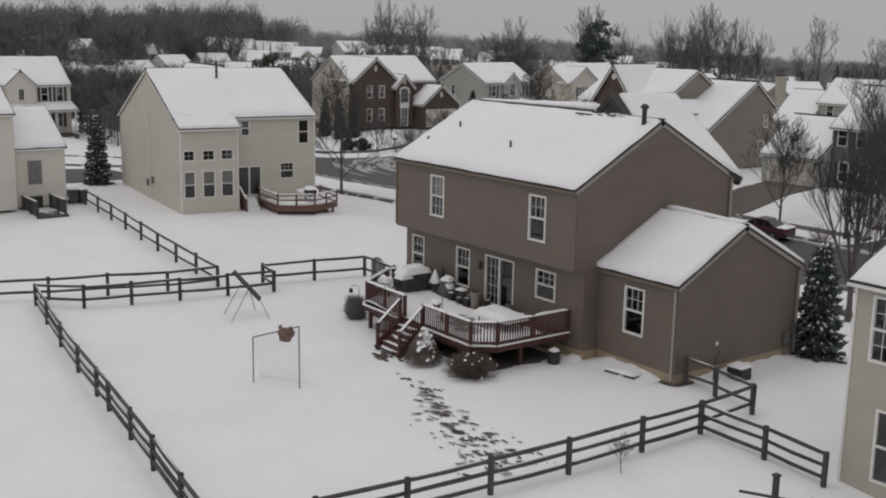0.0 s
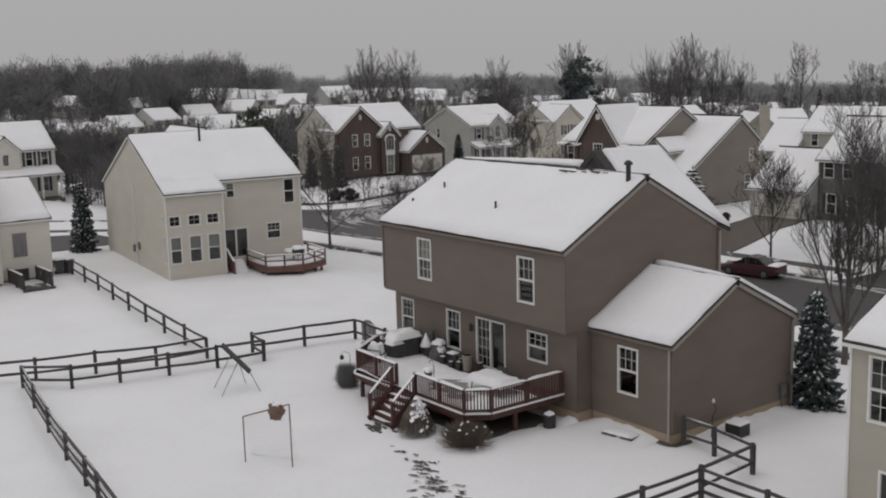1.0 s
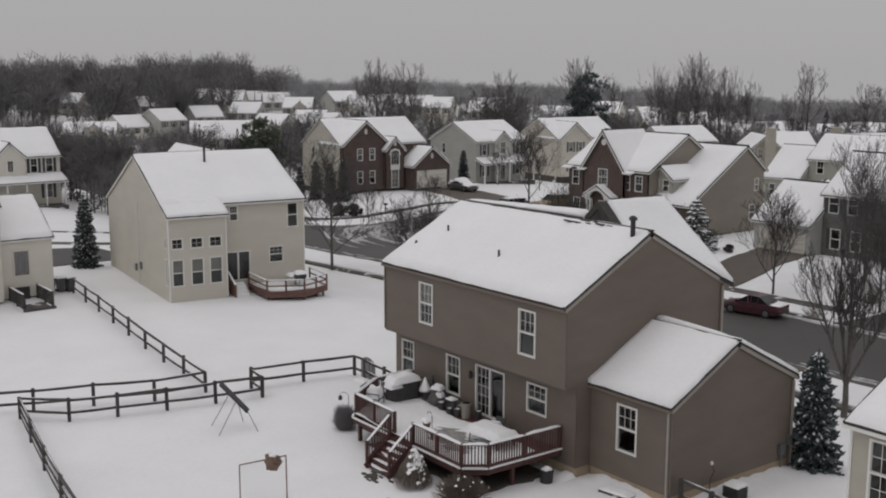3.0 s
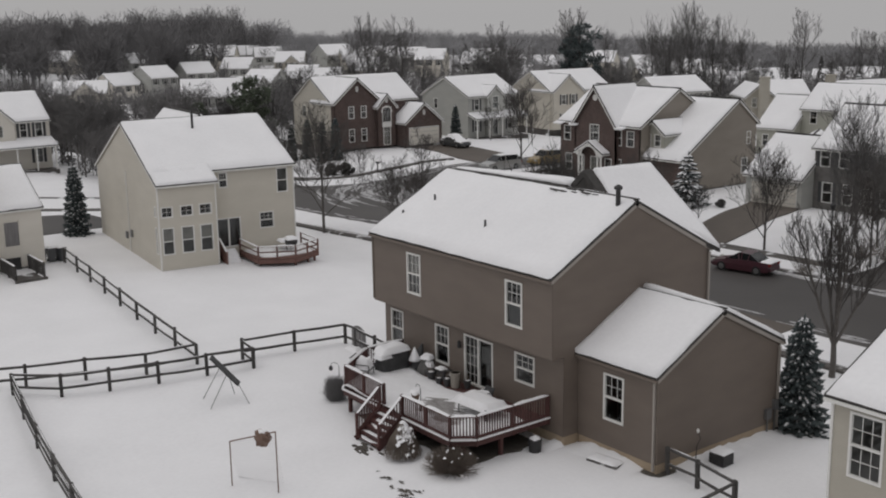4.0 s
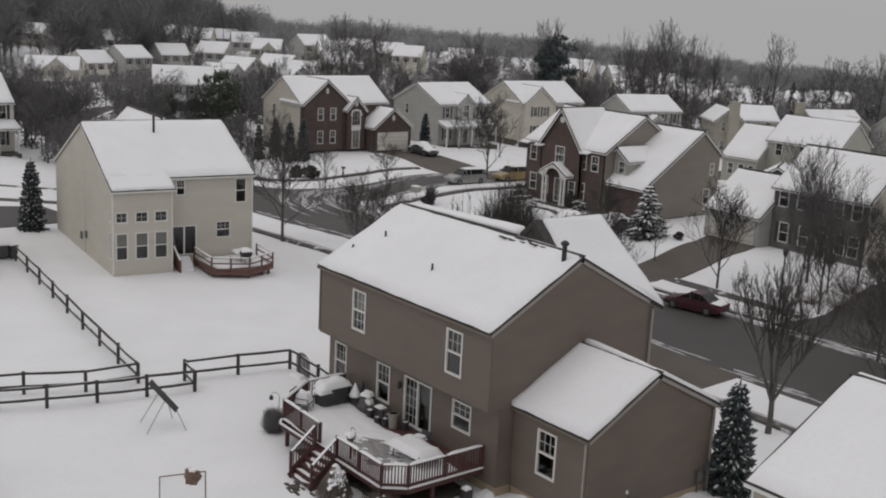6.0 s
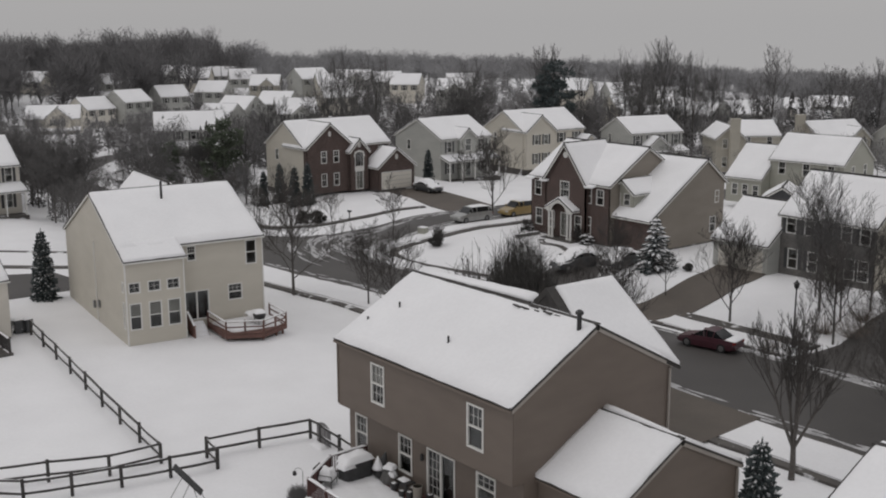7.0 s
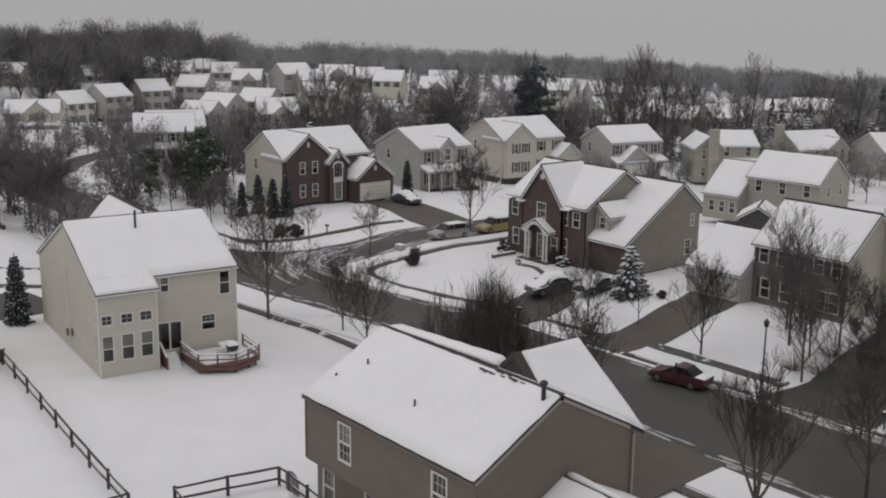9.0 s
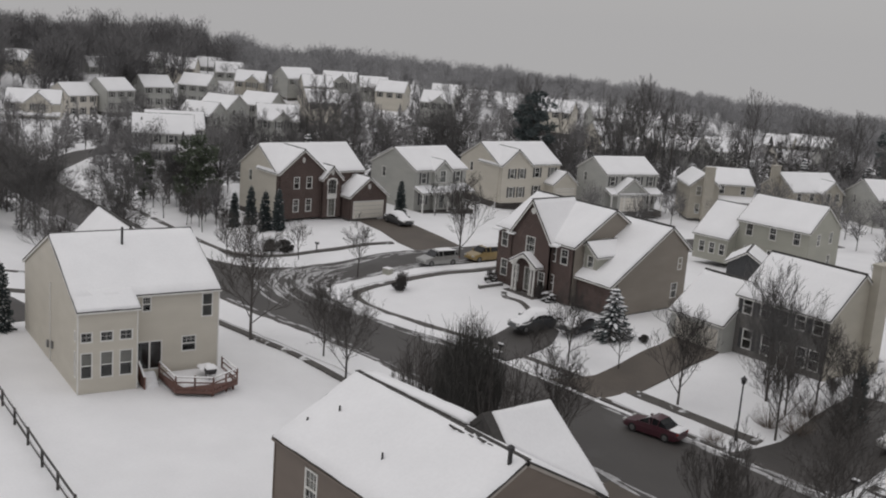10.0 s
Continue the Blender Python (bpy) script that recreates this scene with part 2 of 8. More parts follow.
class Geo:
    """Collects corners and faces of one mesh."""

    def __init__(self):
        self.v, self.f = [], []

    def face(self, *pts):
        i = len(self.v)
        self.v += [tuple(p) for p in pts]
        self.f.append(tuple(range(i, i + len(pts))))

    def box(self, x0, x1, y0, y1, z0, z1, m=None):
        i = len(self.v)
        pts = [(x, y, z) for z in (z0, z1) for y in (y0, y1) for x in (x0, x1)]
        self.v += [tuple(m @ Vector(p)) for p in pts] if m else pts
        self.f += [tuple(i + k for k in q) for q in ((0, 2, 3, 1), (4, 5, 7, 6), (0, 1, 5, 4), (2, 6, 7, 3), (0, 4, 6, 2), (1, 3, 7, 5))]
        return self

    def beam(self, a, b, w, h):
        """A bar of width w and height h from a to b."""
        a, b = Vector(a), Vector(b)
        d = (b - a).normalized()
        side = d.cross(UP)
        side = side.normalized() if side.length > 1e-4 else Vector((1, 0, 0))
        top = side.cross(d)
        i = len(self.v)
        for p in (a, b):
            for s, t in ((-1, -1), (1, -1), (1, 1), (-1, 1)):
                self.v.append(tuple(p + side * (s * w / 2) + top * (t * h / 2)))
        self.f += [tuple(i + k for k in q) for q in ((0, 1, 2, 3), (7, 6, 5, 4), (0, 4, 5, 1), (1, 5, 6, 2), (2, 6, 7, 3), (3, 7, 4, 0))]
        return self

    def tube(self, pts, radii, sides=6, cap=True):
        first = len(self.v)
        pts = [Vector(p) for p in pts]
        for k, p in enumerate(pts):
            d = (pts[min(k + 1, len(pts) - 1)] - pts[max(k - 1, 0)]).normalized()
            a = d.orthogonal().normalized() if abs(d.z) < 0.9 else Vector((1, 0, 0))
            a = (a - d * a.dot(d)).normalized()
            b = d.cross(a)
            for s in range(sides):
                t = 2 * math.pi * s / sides
                self.v.append(tuple(p + (a * math.cos(t) + b * math.sin(t)) * radii[k]))
        for k in range(len(pts) - 1):
            for s in range(sides):
                i, j = first + k * sides + s, first + k * sides + (s + 1) % sides
                self.f.append((i, j, j + sides, i + sides))
        if cap:
            self.f.append(tuple(first + s for s in reversed(range(sides))))
            self.f.append(tuple(first + (len(pts) - 1) * sides + s for s in range(sides)))
        return self

    def lathe(self, profile, sides=12, at=(0, 0, 0)):
        return self.tube([(at[0], at[1], at[2] + z) for r, z in profile], [max(r, 0.002) for r, z in profile], sides)

    def prism(self, outline, z0, z1):
        """A flat slab over an outline of (x, y)."""
        i, n = len(self.v), len(outline)
        self.v += [(x, y, z0) for x, y in outline] + [(x, y, z1) for x, y in outline]
        self.f += [tuple(i + n + k for k in range(n)), tuple(i + k for k in reversed(range(n)))]
        self.f += [(i + k, i + (k + 1) % n, i + n + (k + 1) % n, i + n + k) for k in range(n)]
        return self

    def mesh(self, name, material, smooth=False):
        me = bpy.data.meshes.new(name)
        me.from_pydata(self.v, [], self.f)
        me.materials.append(material)
        if smooth:
            me.polygons.foreach_set("use_smooth", [True] * len(me.polygons))
        me.update()
        return me


def part(name, geo, material, parent, label="", smooth=False):
    ob = new(name, geo.mesh(name, material, smooth))
    ob.parent = parent
    return tagged(ob, label)


def thing(name, m, label, category, group="", kind=""):
    ob = new(name)
    ob.empty_display_size = 0.3
    ob.matrix_world = m
    return tagged(ob, label, category, group, kind)


def solid(name, geo, material, m, label, category, group="", kind="", smooth=False):
    ob = new(name, geo.mesh(name, material, smooth))
    ob.matrix_world = m
    return tagged(ob, label, category, group, kind)


def step(a, b, t):
    t = min(1.0, max(0.0, (t - a) / (b - a)))
    return t * t * (3 - 2 * t)


def ground_z(x, y):
    """Height of the snow: flat yards, a shallow dip along the street, falling away far off."""
    z = -1.0 - 0.9 * step(8, 17, y) + 1.15 * step(37, 47, y)
    z -= 1.6 * step(60, 100, y) * step(-20, -70, x)
    z -= 1.0 * step(62, 100, y)
    z -= 0.9 * step(8, 20, x) * (1 - step(8, 17, y))
    z -= 0.35 * step(-8, -16, y) * (1 - step(8, 17, y))
    z -= 0.42 * math.exp(-(((x + 8) / 7) ** 2) - ((y + 10) / 4.5) ** 2)
    z += (0.32 * step(-26, -40, x) + 0.35 * step(-40, -50, x) * step(-2, -8, y)) * (1 - step(8, 17, y))
    far = math.hypot(x + 60, y - 40)
    z += 0.10 * math.sin(x * 0.21 + 1.3 * math.sin(y * 0.13)) * (1 - step(30, 60, far)) * (1 - step(10, 16, y)) * 0.5
    z -= 3.6 * step(60, 130, far) * step(-80, -130, x) * (1 - step(70, 125, y))
    z += (6.6 * step(160, 240, far) + 2.5 * step(240, 340, far)) * step(20, -160, x + 0.55 * (y - 60)) * step(-100, -230, x)
    z -= 5.2 * step(130, 260, y) * step(-200, -140, x)
    z -= 0.10 * max(0.0, math.hypot(x - 30, y + 27) - 348)
    return z


def on(x, y, rz=0, dz=0.0):
    return pose(x, y, ground_z(x, y) + dz, 0, 0, rz)


# ---- house builder ----
def frame_of(origin, d):
    """Wall frame: x along the wall as seen from outside, y into the house, z up."""
    d = Vector((d[0], d[1], 0))
    return Matrix(((d.x, -d.y, 0, origin[0]), (d.y, d.x, 0, origin[1]), (0, 0, 1, 0), (0, 0, 0, 1)))


def wall(parent, m, length, z0, z1, holes, material, lap=0.0, peak=None, thick=0.16, z1b=None):
    """A wall slab with openings through it, lapped boards where lap is set, and a gable up to peak (s, z)."""
    g = Geo()
    ss = sorted({0, length, *[h[0] for h in holes], *[h[1] for h in holes]})
    zs = sorted({z0, z1, *[h[2] for h in holes if h[2] < z1], *[min(h[3], z1) for h in holes]})

    def open_at(s, z):
        return any(h[0] < s < h[1] and h[2] < z < h[3] for h in holes)

    for a, b in zip(ss, ss[1:]):
        for c, d in zip(zs, zs[1:]):
            if not open_at((a + b) / 2, (c + d) / 2):
                g.box(a, b, 0, thick, c, d, m)
    end = z1b if z1b is not None else z1
    top = None
    if peak:
        tri = [(0, z1), (length, z1), (length, end), (peak[0], peak[1])] if end > z1 + 0.01 else [(0, z1), (length, z1), (peak[0], peak[1])]
        i = len(g.v)
        n = len(tri)
        g.v += [tuple(m @ Vector((s, 0, z))) for s, z in tri] + [tuple(m @ Vector((s, thick, z))) for s, z in tri]
        g.f += [tuple(i + k for k in range(n)), tuple(i + n + k for k in reversed(range(n)))]

        def top(z):
            lo = peak[0] * (z - z1) / (peak[1] - z1)
            hi = length - (length - peak[0]) * max(0, z - end) / (peak[1] - end)
            return lo, hi
    if lap:
        z, high = z0, peak[1] if peak else z1
        lip = 0.011 if material is TAUPE else 0.022
        while z < high - 0.03:
            zt = min(z + lap, high)
            if not peak and zt > z1:
                zt = z1
            lo, hi = (0, length) if z < z1 or not top else top(z)
            lo2, hi2 = (0, length) if zt <= z1 or not top else top(zt)
            cuts = sorted([(max(h[0], lo), min(h[1], hi)) for h in holes if h[2] < (z + zt) / 2 < h[3] and h[1] > lo and h[0] < hi])
            spans, at = [], lo
            for a, b in cuts:
                if a > at:
                    spans.append((at, a))
                at = max(at, b)
            if hi > at:
                spans.append((at, hi))
            for a, b in spans:
                a2, b2 = (lo2 if a == lo else a), (hi2 if b == hi else b)
                p = [m @ Vector(q) for q in ((a, -lip, z), (b, -lip, z), (max(b2, a2), -0.004, zt), (min(a2, b2), -0.004, zt), (a, -0.002, z), (b, -0.002, z))]
                g.face(p[0], p[1], p[2], p[3])
                g.face(p[4], p[5], p[1], p[0])
            z += lap
    return part("wall", g, material, parent)


def lattice(g, m, xs, zs, solid, y0, y1):
    """One connected plate with openings: xs and zs are the cut lines, solid(i, k) tells which cells are filled."""
    ids = {}

    def vert(i, k, back):
        key = (i, k, back)
        if key not in ids:
            ids[key] = len(g.v)
            g.v.append(tuple(m @ Vector((xs[i], y1 if back else y0, zs[k]))))
        return ids[key]

    nx, nz = len(xs) - 1, len(zs) - 1
    full = {(i, k) for i in range(nx) for k in range(nz) if solid(i, k)}
    for i, k in full:
        g.f.append((vert(i, k, 0), vert(i + 1, k, 0), vert(i + 1, k + 1, 0), vert(i, k + 1, 0)))
        g.f.append((vert(i, k + 1, 1), vert(i + 1, k + 1, 1), vert(i + 1, k, 1), vert(i, k, 1)))
        for (di, dk), (p, q) in (((-1, 0), ((0, 0), (0, 1))), ((1, 0), ((1, 1), (1, 0))), ((0, -1), ((1, 0), (0, 0))), ((0, 1), ((0, 1), (1, 1)))):
            if (i + di, k + dk) not in full:
                a, b = (i + p[0], k + p[1]), (i + q[0], k + q[1])
                g.f.append((vert(*a, 0), vert(*b, 0), vert(*b, 1), vert(*a, 1)))
    return g


def bars_between(lo, hi, count, half, edge):
    """Cut lines of a grid of bars: a border of width edge, and count - 1 bars inside."""
    out = [lo, lo + edge]
    for k in range(1, count):
        c = lo + (hi - lo) * k / count
        out += [c - half, c + half]
    return out + [hi - edge, hi]


def ribbed(g, m, s0, s1, z0, z1, y, deep, pitch):
    """A closed panel with level ribs, such as a blind or a louvred shutter."""
    n = max(2, int((z1 - z0) / pitch))
    rows = []
    for k in range(n):
        za, zb = z0 + (z1 - z0) * k / n, z0 + (z1 - z0) * (k + 0.8) / n
        rows += [(za, y - deep), (zb, y)]
    rows.append((z1, y - deep))
    i = len(g.v)
    for z, yy in rows:
        g.v += [tuple(m @ Vector((s0, yy, z))), tuple(m @ Vector((s1, yy, z))), tuple(m @ Vector((s0, y + 0.012, z))), tuple(m @ Vector((s1, y + 0.012, z)))]
    for k in range(len(rows) - 1):
        a = i + 4 * k
        g.f += [(a, a + 1, a + 5, a + 4), (a + 3, a + 2, a + 6, a + 7), (a + 2, a, a + 4, a + 6), (a + 1, a + 3, a + 7, a + 5)]
    return g


def window(parent, m, s, z, w, h, style="hung", grid=(3, 2), trim=WHITE, blind=0.0, shutters=False, lower=False):
    """A window in its opening: the frame with its sash rail; panes, muntins, a blind and shutters under it."""
    t = 0.058
    s0, s1, z0, z1 = s - w / 2, s + w / 2, z, z + h
    mid = z0 + h * 0.5
    xs, zs = [s0 - 0.02, s0 + t, s1 - t, s1 + 0.02], [z0 - 0.02, z0 + t, z1 - t, z1 + 0.02]
    if style == "hung":
        zs[2:2] = [mid - 0.03, mid + 0.03]
    if style in ("door2", "slider"):
        xs[2:2] = [s - 0.05, s + 0.05]
    win = part("patio_door" if style in ("door2", "slider") else "window", lattice(Geo(), m, xs, zs, lambda i, k: i % 2 == 0 or k % 2 == 0, -0.045, 0.06), trim, parent)
    p = Geo()
    p.box(s0 + t - 0.01, s1 - t + 0.01, 0.040, 0.046, z0 + t - 0.01, z1 - t + 0.01, m)
    pane = part("pane", p, GLASS, win)
    pane.visible_shadow = False
    fields = []
    if style == "hung":
        fields = [(s0 + t, s1 - t, mid + 0.03, z1 - t)] + ([(s0 + t, s1 - t, z0 + t, mid - 0.03)] if lower else [])
    elif style == "single":
        fields = [(s0 + t, s1 - t, z0 + t, z1 - t)]
    elif style == "door2":
        fields, grid = [(s0 + t, s - 0.05, z0 + t, z1 - t)], (3, 5)
    if grid:
        for a, b, c, d in fields:
            gx, gz = bars_between(a - 0.006, b + 0.006, grid[0], 0.009, 0.018), bars_between(c - 0.006, d + 0.006, grid[1], 0.009, 0.018)
            part("muntin_grid", lattice(Geo(), m, gx, gz, lambda i, k: i % 2 == 0 or k % 2 == 0, 0.012, 0.034), trim, win)
    if blind:
        part("blind", ribbed(Geo(), m, s0 + t, s1 - t, z1 - t - (h - 2 * t) * blind, z1 - t, 0.085, 0.014, 0.055), BLIND, win)
    if shutters:
        for a in (s0 - 0.36, s1 + 0.06):
            part("shutter", ribbed(Geo(), m, a, a + 0.30, z0, z1, -0.024, 0.022, 0.12), SHUTTER, win, "dark louvred shutter")
    return win


def snow_sheet(a, b, c, d, deep=0.11, nu=14, nv=8, rough=0.03, seed=0):
    """Snow over a slope: a, b along the eave, c, d along the ridge; rounded at its borders."""
    a, b, c, d = map(Vector, (a, b, c, d))
    n = (b - a).cross(d - a).normalized()
    if n.z < 0:
        n = -n
    g = Geo()
    nu = max(nu, min(30, int((b - a).length / 0.55)))
    e1, e2 = (b - a).normalized(), (d - a).normalized()
    ragged = min(0.055, 0.02 * (d - a).length)
    us = [0, 0.012] + [i / nu for i in range(1, nu)] + [0.988, 1]
    vs = [0, 0.02] + [i / nv for i in range(1, nv)] + [0.98, 1]
    for j, v in enumerate(vs):
        for i, u in enumerate(us):
            p = (a.lerp(b, u)).lerp(d.lerp(c, u), v)
            edge = i in (0, len(us) - 1) or j in (0, len(vs) - 1)
            if j in (0, 1) or j in (len(vs) - 2, len(vs) - 1):
                p = p + e2 * ragged * noise.noise(p * 1.7 + Vector((seed, 5, 0)))
            if i in (0, 1) or i in (len(us) - 2, len(us) - 1):
                p = p + e1 * ragged * noise.noise(p * 1.7 + Vector((seed, 9, 3)))
            h = deep + rough * noise.noise(p * 0.7 + Vector((seed, 0, 0))) + 0.4 * rough * noise.noise(p * 2.6)
            g.v.append(tuple(p + n * (0.0 if edge else h) + (Vector((0, 0, 0)))))
    w = len(us)
    for j in range(len(vs) - 1):
        for i in range(w - 1):
            k = j * w + i
            g.f.append((k, k + 1, k + w + 1, k + w))
    return g


def slope(parent, a, b, c, d, thick=0.10, snow=0.11, inset=0.05, ridge_gap=0.08, seed=0, trim=WHITE):
    """One roof plane a, b (eave), c, d (ridge) with its shingled deck, fascia and snow."""
    a, b, c, d = map(Vector, (a, b, c, d))
    n = (b - a).cross(d - a).normalized()
    if n.z < 0:
        n = -n
    g = Geo()
    i = len(g.v)
    g.v += [tuple(p) for p in (a, b, c, d)] + [tuple(p - n * thick) for p in (a, b, c, d)]
    g.f += [(0, 1, 2, 3), (7, 6, 5, 4), (0, 4, 5, 1), (1, 5, 6, 2), (2, 6, 7, 3), (3, 7, 4, 0)]
    roof = part("roof", g, SHINGLE, parent)
    f = Geo()
    drop = Vector((0, 0, -0.10)) - n * thick
    f.beam(a + drop * 0.7, b + drop * 0.7, 0.10, 0.10)
    part("gutter", f, TAUPE if trim is TRIM_TAN else trim, roof)
    for p, q, out in ((a, d, (a - b).normalized()), (b, c, (b - a).normalized())):
        r = Geo()
        r.beam(p - n * (thick + 0.07) - out * 0.025, q - n * (thick + 0.07) - out * 0.025, 0.035, 0.14)
        part("rake_board", r, trim, roof)
    if snow:
        e, s = (b - a).normalized(), (d - a).normalized()
        sh = snow_sheet(a + e * inset + s * 0.02, b - e * inset + s * 0.02, c - e * inset - s * ridge_gap, d + e * inset - s * ridge_gap, snow, seed=seed)
        part("roof_snow", sh, ROOF_SNOW, roof, "smooth layer of fresh snow", smooth=True)
    return roof


def block(h, x0, x1, y0, y1, base, eave, rise, mats, holes=None, ridge="x", lap=0.15, over=0.28, rake=0.18, trim=WHITE, mid=None, sides="SENW", roof=True, snow=0.11, ridge_gap=0.08, inset=0.05, back=None, gable="EW", seed=0, lining=True):
    """A house body with a gabled roof. holes: side -> windows (s, z, w, h, settings). mid: where the ridge lies; back: the far eave's height."""
    holes = holes or {}
    along_x = ridge == "x"
    c = mid if mid is not None else ((y0 + y1) / 2 if along_x else (x0 + x1) / 2)
    zr = eave + rise
    far = back if back is not None else eave
    L = {"S": x1 - x0, "N": x1 - x0, "E": y1 - y0, "W": y1 - y0}
    O = {"S": ((x0, y0), (1, 0)), "E": ((x1, y0), (0, 1)), "N": ((x1, y1), (-1, 0)), "W": ((x0, y1), (0, -1))}
    for sd in sides:
        m = frame_of(*O[sd])
        specs = holes.get(sd, [])
        cut = [(s - w / 2, s + w / 2, z, z + hh) for s, z, w, hh, *_ in specs]
        mat = mats[sd] if isinstance(mats, dict) else mats
        e1, e2, pk = eave, eave, None
        if along_x:
            if sd == "N":
                e1 = far
            if sd in "EW" and rise and sd in gable:
                pk = (c - y0, zr) if sd == "E" else (y1 - c, zr)
                e1 = min(eave, far)
        else:
            if sd == "E":
                e1 = far
            if sd in "SN" and rise and sd in gable:
                pk = (c - x0, zr) if sd == "S" else (x1 - c, zr)
                e1 = min(eave, far)
        end = {"E": far, "W": eave}.get(sd) if along_x and pk else None
        wall(h, m, L[sd], base, e1, cut, mat, 0 if mat == BRICK else lap, pk, z1b=end)
        for s, z, w, hh, *kw in specs:
            window(h, m, s, z, w, hh, trim=WHITE, **(kw[0] if kw else {}))
    # Added dark box behind the windows, standing in for the rooms' shade.
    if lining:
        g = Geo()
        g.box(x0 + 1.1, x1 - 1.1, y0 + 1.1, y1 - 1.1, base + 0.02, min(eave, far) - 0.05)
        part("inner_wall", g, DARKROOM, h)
    if roof:
        if along_x:
            p1, p2 = (zr - eave) / (c - y0), (zr - far) / (y1 - c)
            A = (x0 - rake, y0 - over, eave - p1 * over), (x1 + rake, y0 - over, eave - p1 * over)
            B = (x1 + rake, y1 + over, far - p2 * over), (x0 - rake, y1 + over, far - p2 * over)
            R = (x0 - rake, c, zr), (x1 + rake, c, zr)
        else:
            p1, p2 = (zr - eave) / (c - x0), (zr - far) / (x1 - c)
            A = (x0 - over, y1 + rake, eave - p1 * over), (x0 - over, y0 - rake, eave - p1 * over)
            B = (x1 + over, y0 - rake, far - p2 * over), (x1 + over, y1 + rake, far - p2 * over)
            R = (c, y1 + rake, zr), (c, y0 - rake, zr)
        lift = Vector((0, 0, 0.11))
        A, B, R = [[Vector(p) + lift for p in q] for q in (A, B, R)]
        slope(h, A[0], A[1], R[1], R[0], snow=snow, ridge_gap=ridge_gap, inset=inset, seed=seed, trim=trim)
        slope(h, B[0], B[1], R[0], R[1], snow=snow, ridge_gap=ridge_gap, inset=inset, seed=seed + 7, trim=trim)
        g = Geo()
        g.beam(R[0] + Vector((0, 0, 0.02)), R[1] + Vector((0, 0, 0.02)), 0.26, 0.05)
        part("ridge_cap", g, SHINGLE, h)


def foundation(h, x0, x1, y0, y1, low, top, material=None):
    g = Geo()
    g.box(x0 + 0.03, x1 - 0.03, y0 + 0.03, y1 - 0.03, low, top)
    return part("foundation", g, material or FOUND, h)


def bars(h, name, material, *beams, label=""):
    for a, b, w, t in beams:
        part(name, Geo().beam(a, b, w, t), material, h, label)


def vent_pipe(h, x, y, z, r, height, material=METAL, cap=False):
    g = Geo().lathe([(r * 1.6, -0.15), (r * 1.5, 0.02), (r, 0.06), (r, height)] + ([(r * 1.7, height + 0.02), (r * 1.7, height + 0.12), (r * 0.6, height + 0.2)] if cap else []), 10, (x, y, z))
    return part("flue" if cap else "vent_pipe", g, material, h)


HUNG6 = {"grid": (3, 2)}


def wing(kind="hung", **kw):
    return {"style": kind, **kw}


# ---- the snow-covered ground, one sheet out to the horizon ----
def spread(c, near, far, n, power=5):
    return [c + near * u + (far - near) * abs(u) ** power * (1 if u > 0 else -1) for u in [2 * i / n - 1 for i in range(n + 1)]]


g = Geo()
xs, ys = spread(-40, 130, 3000, 190), spread(30, 110, 3000, 190)
for y in ys:
    for x in xs:
        g.v.append((x, y, ground_z(x, y) + 0.03 * noise.noise(Vector((x * 0.35, y * 0.35, 0)))))
for j in range(190):
    for i in range(190):
        k = j * 191 + i
        g.f.append((k, k + 1, k + 192, k + 191))
solid("ground", g, SNOW, Matrix(), "untouched fresh snow over lawns and fields", "snow ground", kind="structure", smooth=True)


def strip(line, width):
    """Both edges of a band along a line of (x, y)."""
    left, right = [], []
    for k, p in enumerate(line):
        a, b = Vector(line[max(k - 1, 0)]), Vector(line[min(k + 1, len(line) - 1)])
        d = (b - a).normalized()
        n = Vector((-d.y, d.x)) * (width / 2)
        left.append((p[0] + n.x, p[1] + n.y))
        right.append((p[0] - n.x, p[1] - n.y))
    return left, right


def resample(line, stepsize=1.5):
    out = []
    for a, b in zip(line, line[1:]):
        n = max(1, int(math.dist(a, b) / stepsize))
        out += [(a[0] + (b[0] - a[0]) * i / n, a[1] + (b[1] - a[1]) * i / n) for i in range(n)]
    return out + [line[-1]]


def curve(points, n=8):
    """A smooth line through points."""
    out = []
    P = [points[0], *points, points[-1]]
    for k in range(1, len(P) - 2):
        p0, p1, p2, p3 = map(Vector, P[k - 1 : k + 3])
        for i in range(n):
            t = i / n
            q = 0.5 * (2 * p1 + (p2 - p0) * t + (2 * p0 - 5 * p1 + 4 * p2 - p3) * t * t + (3 * p1 - p0 - 3 * p2 + p3) * t**3)
            out.append((q.x, q.y))
    return out + [points[-1]]


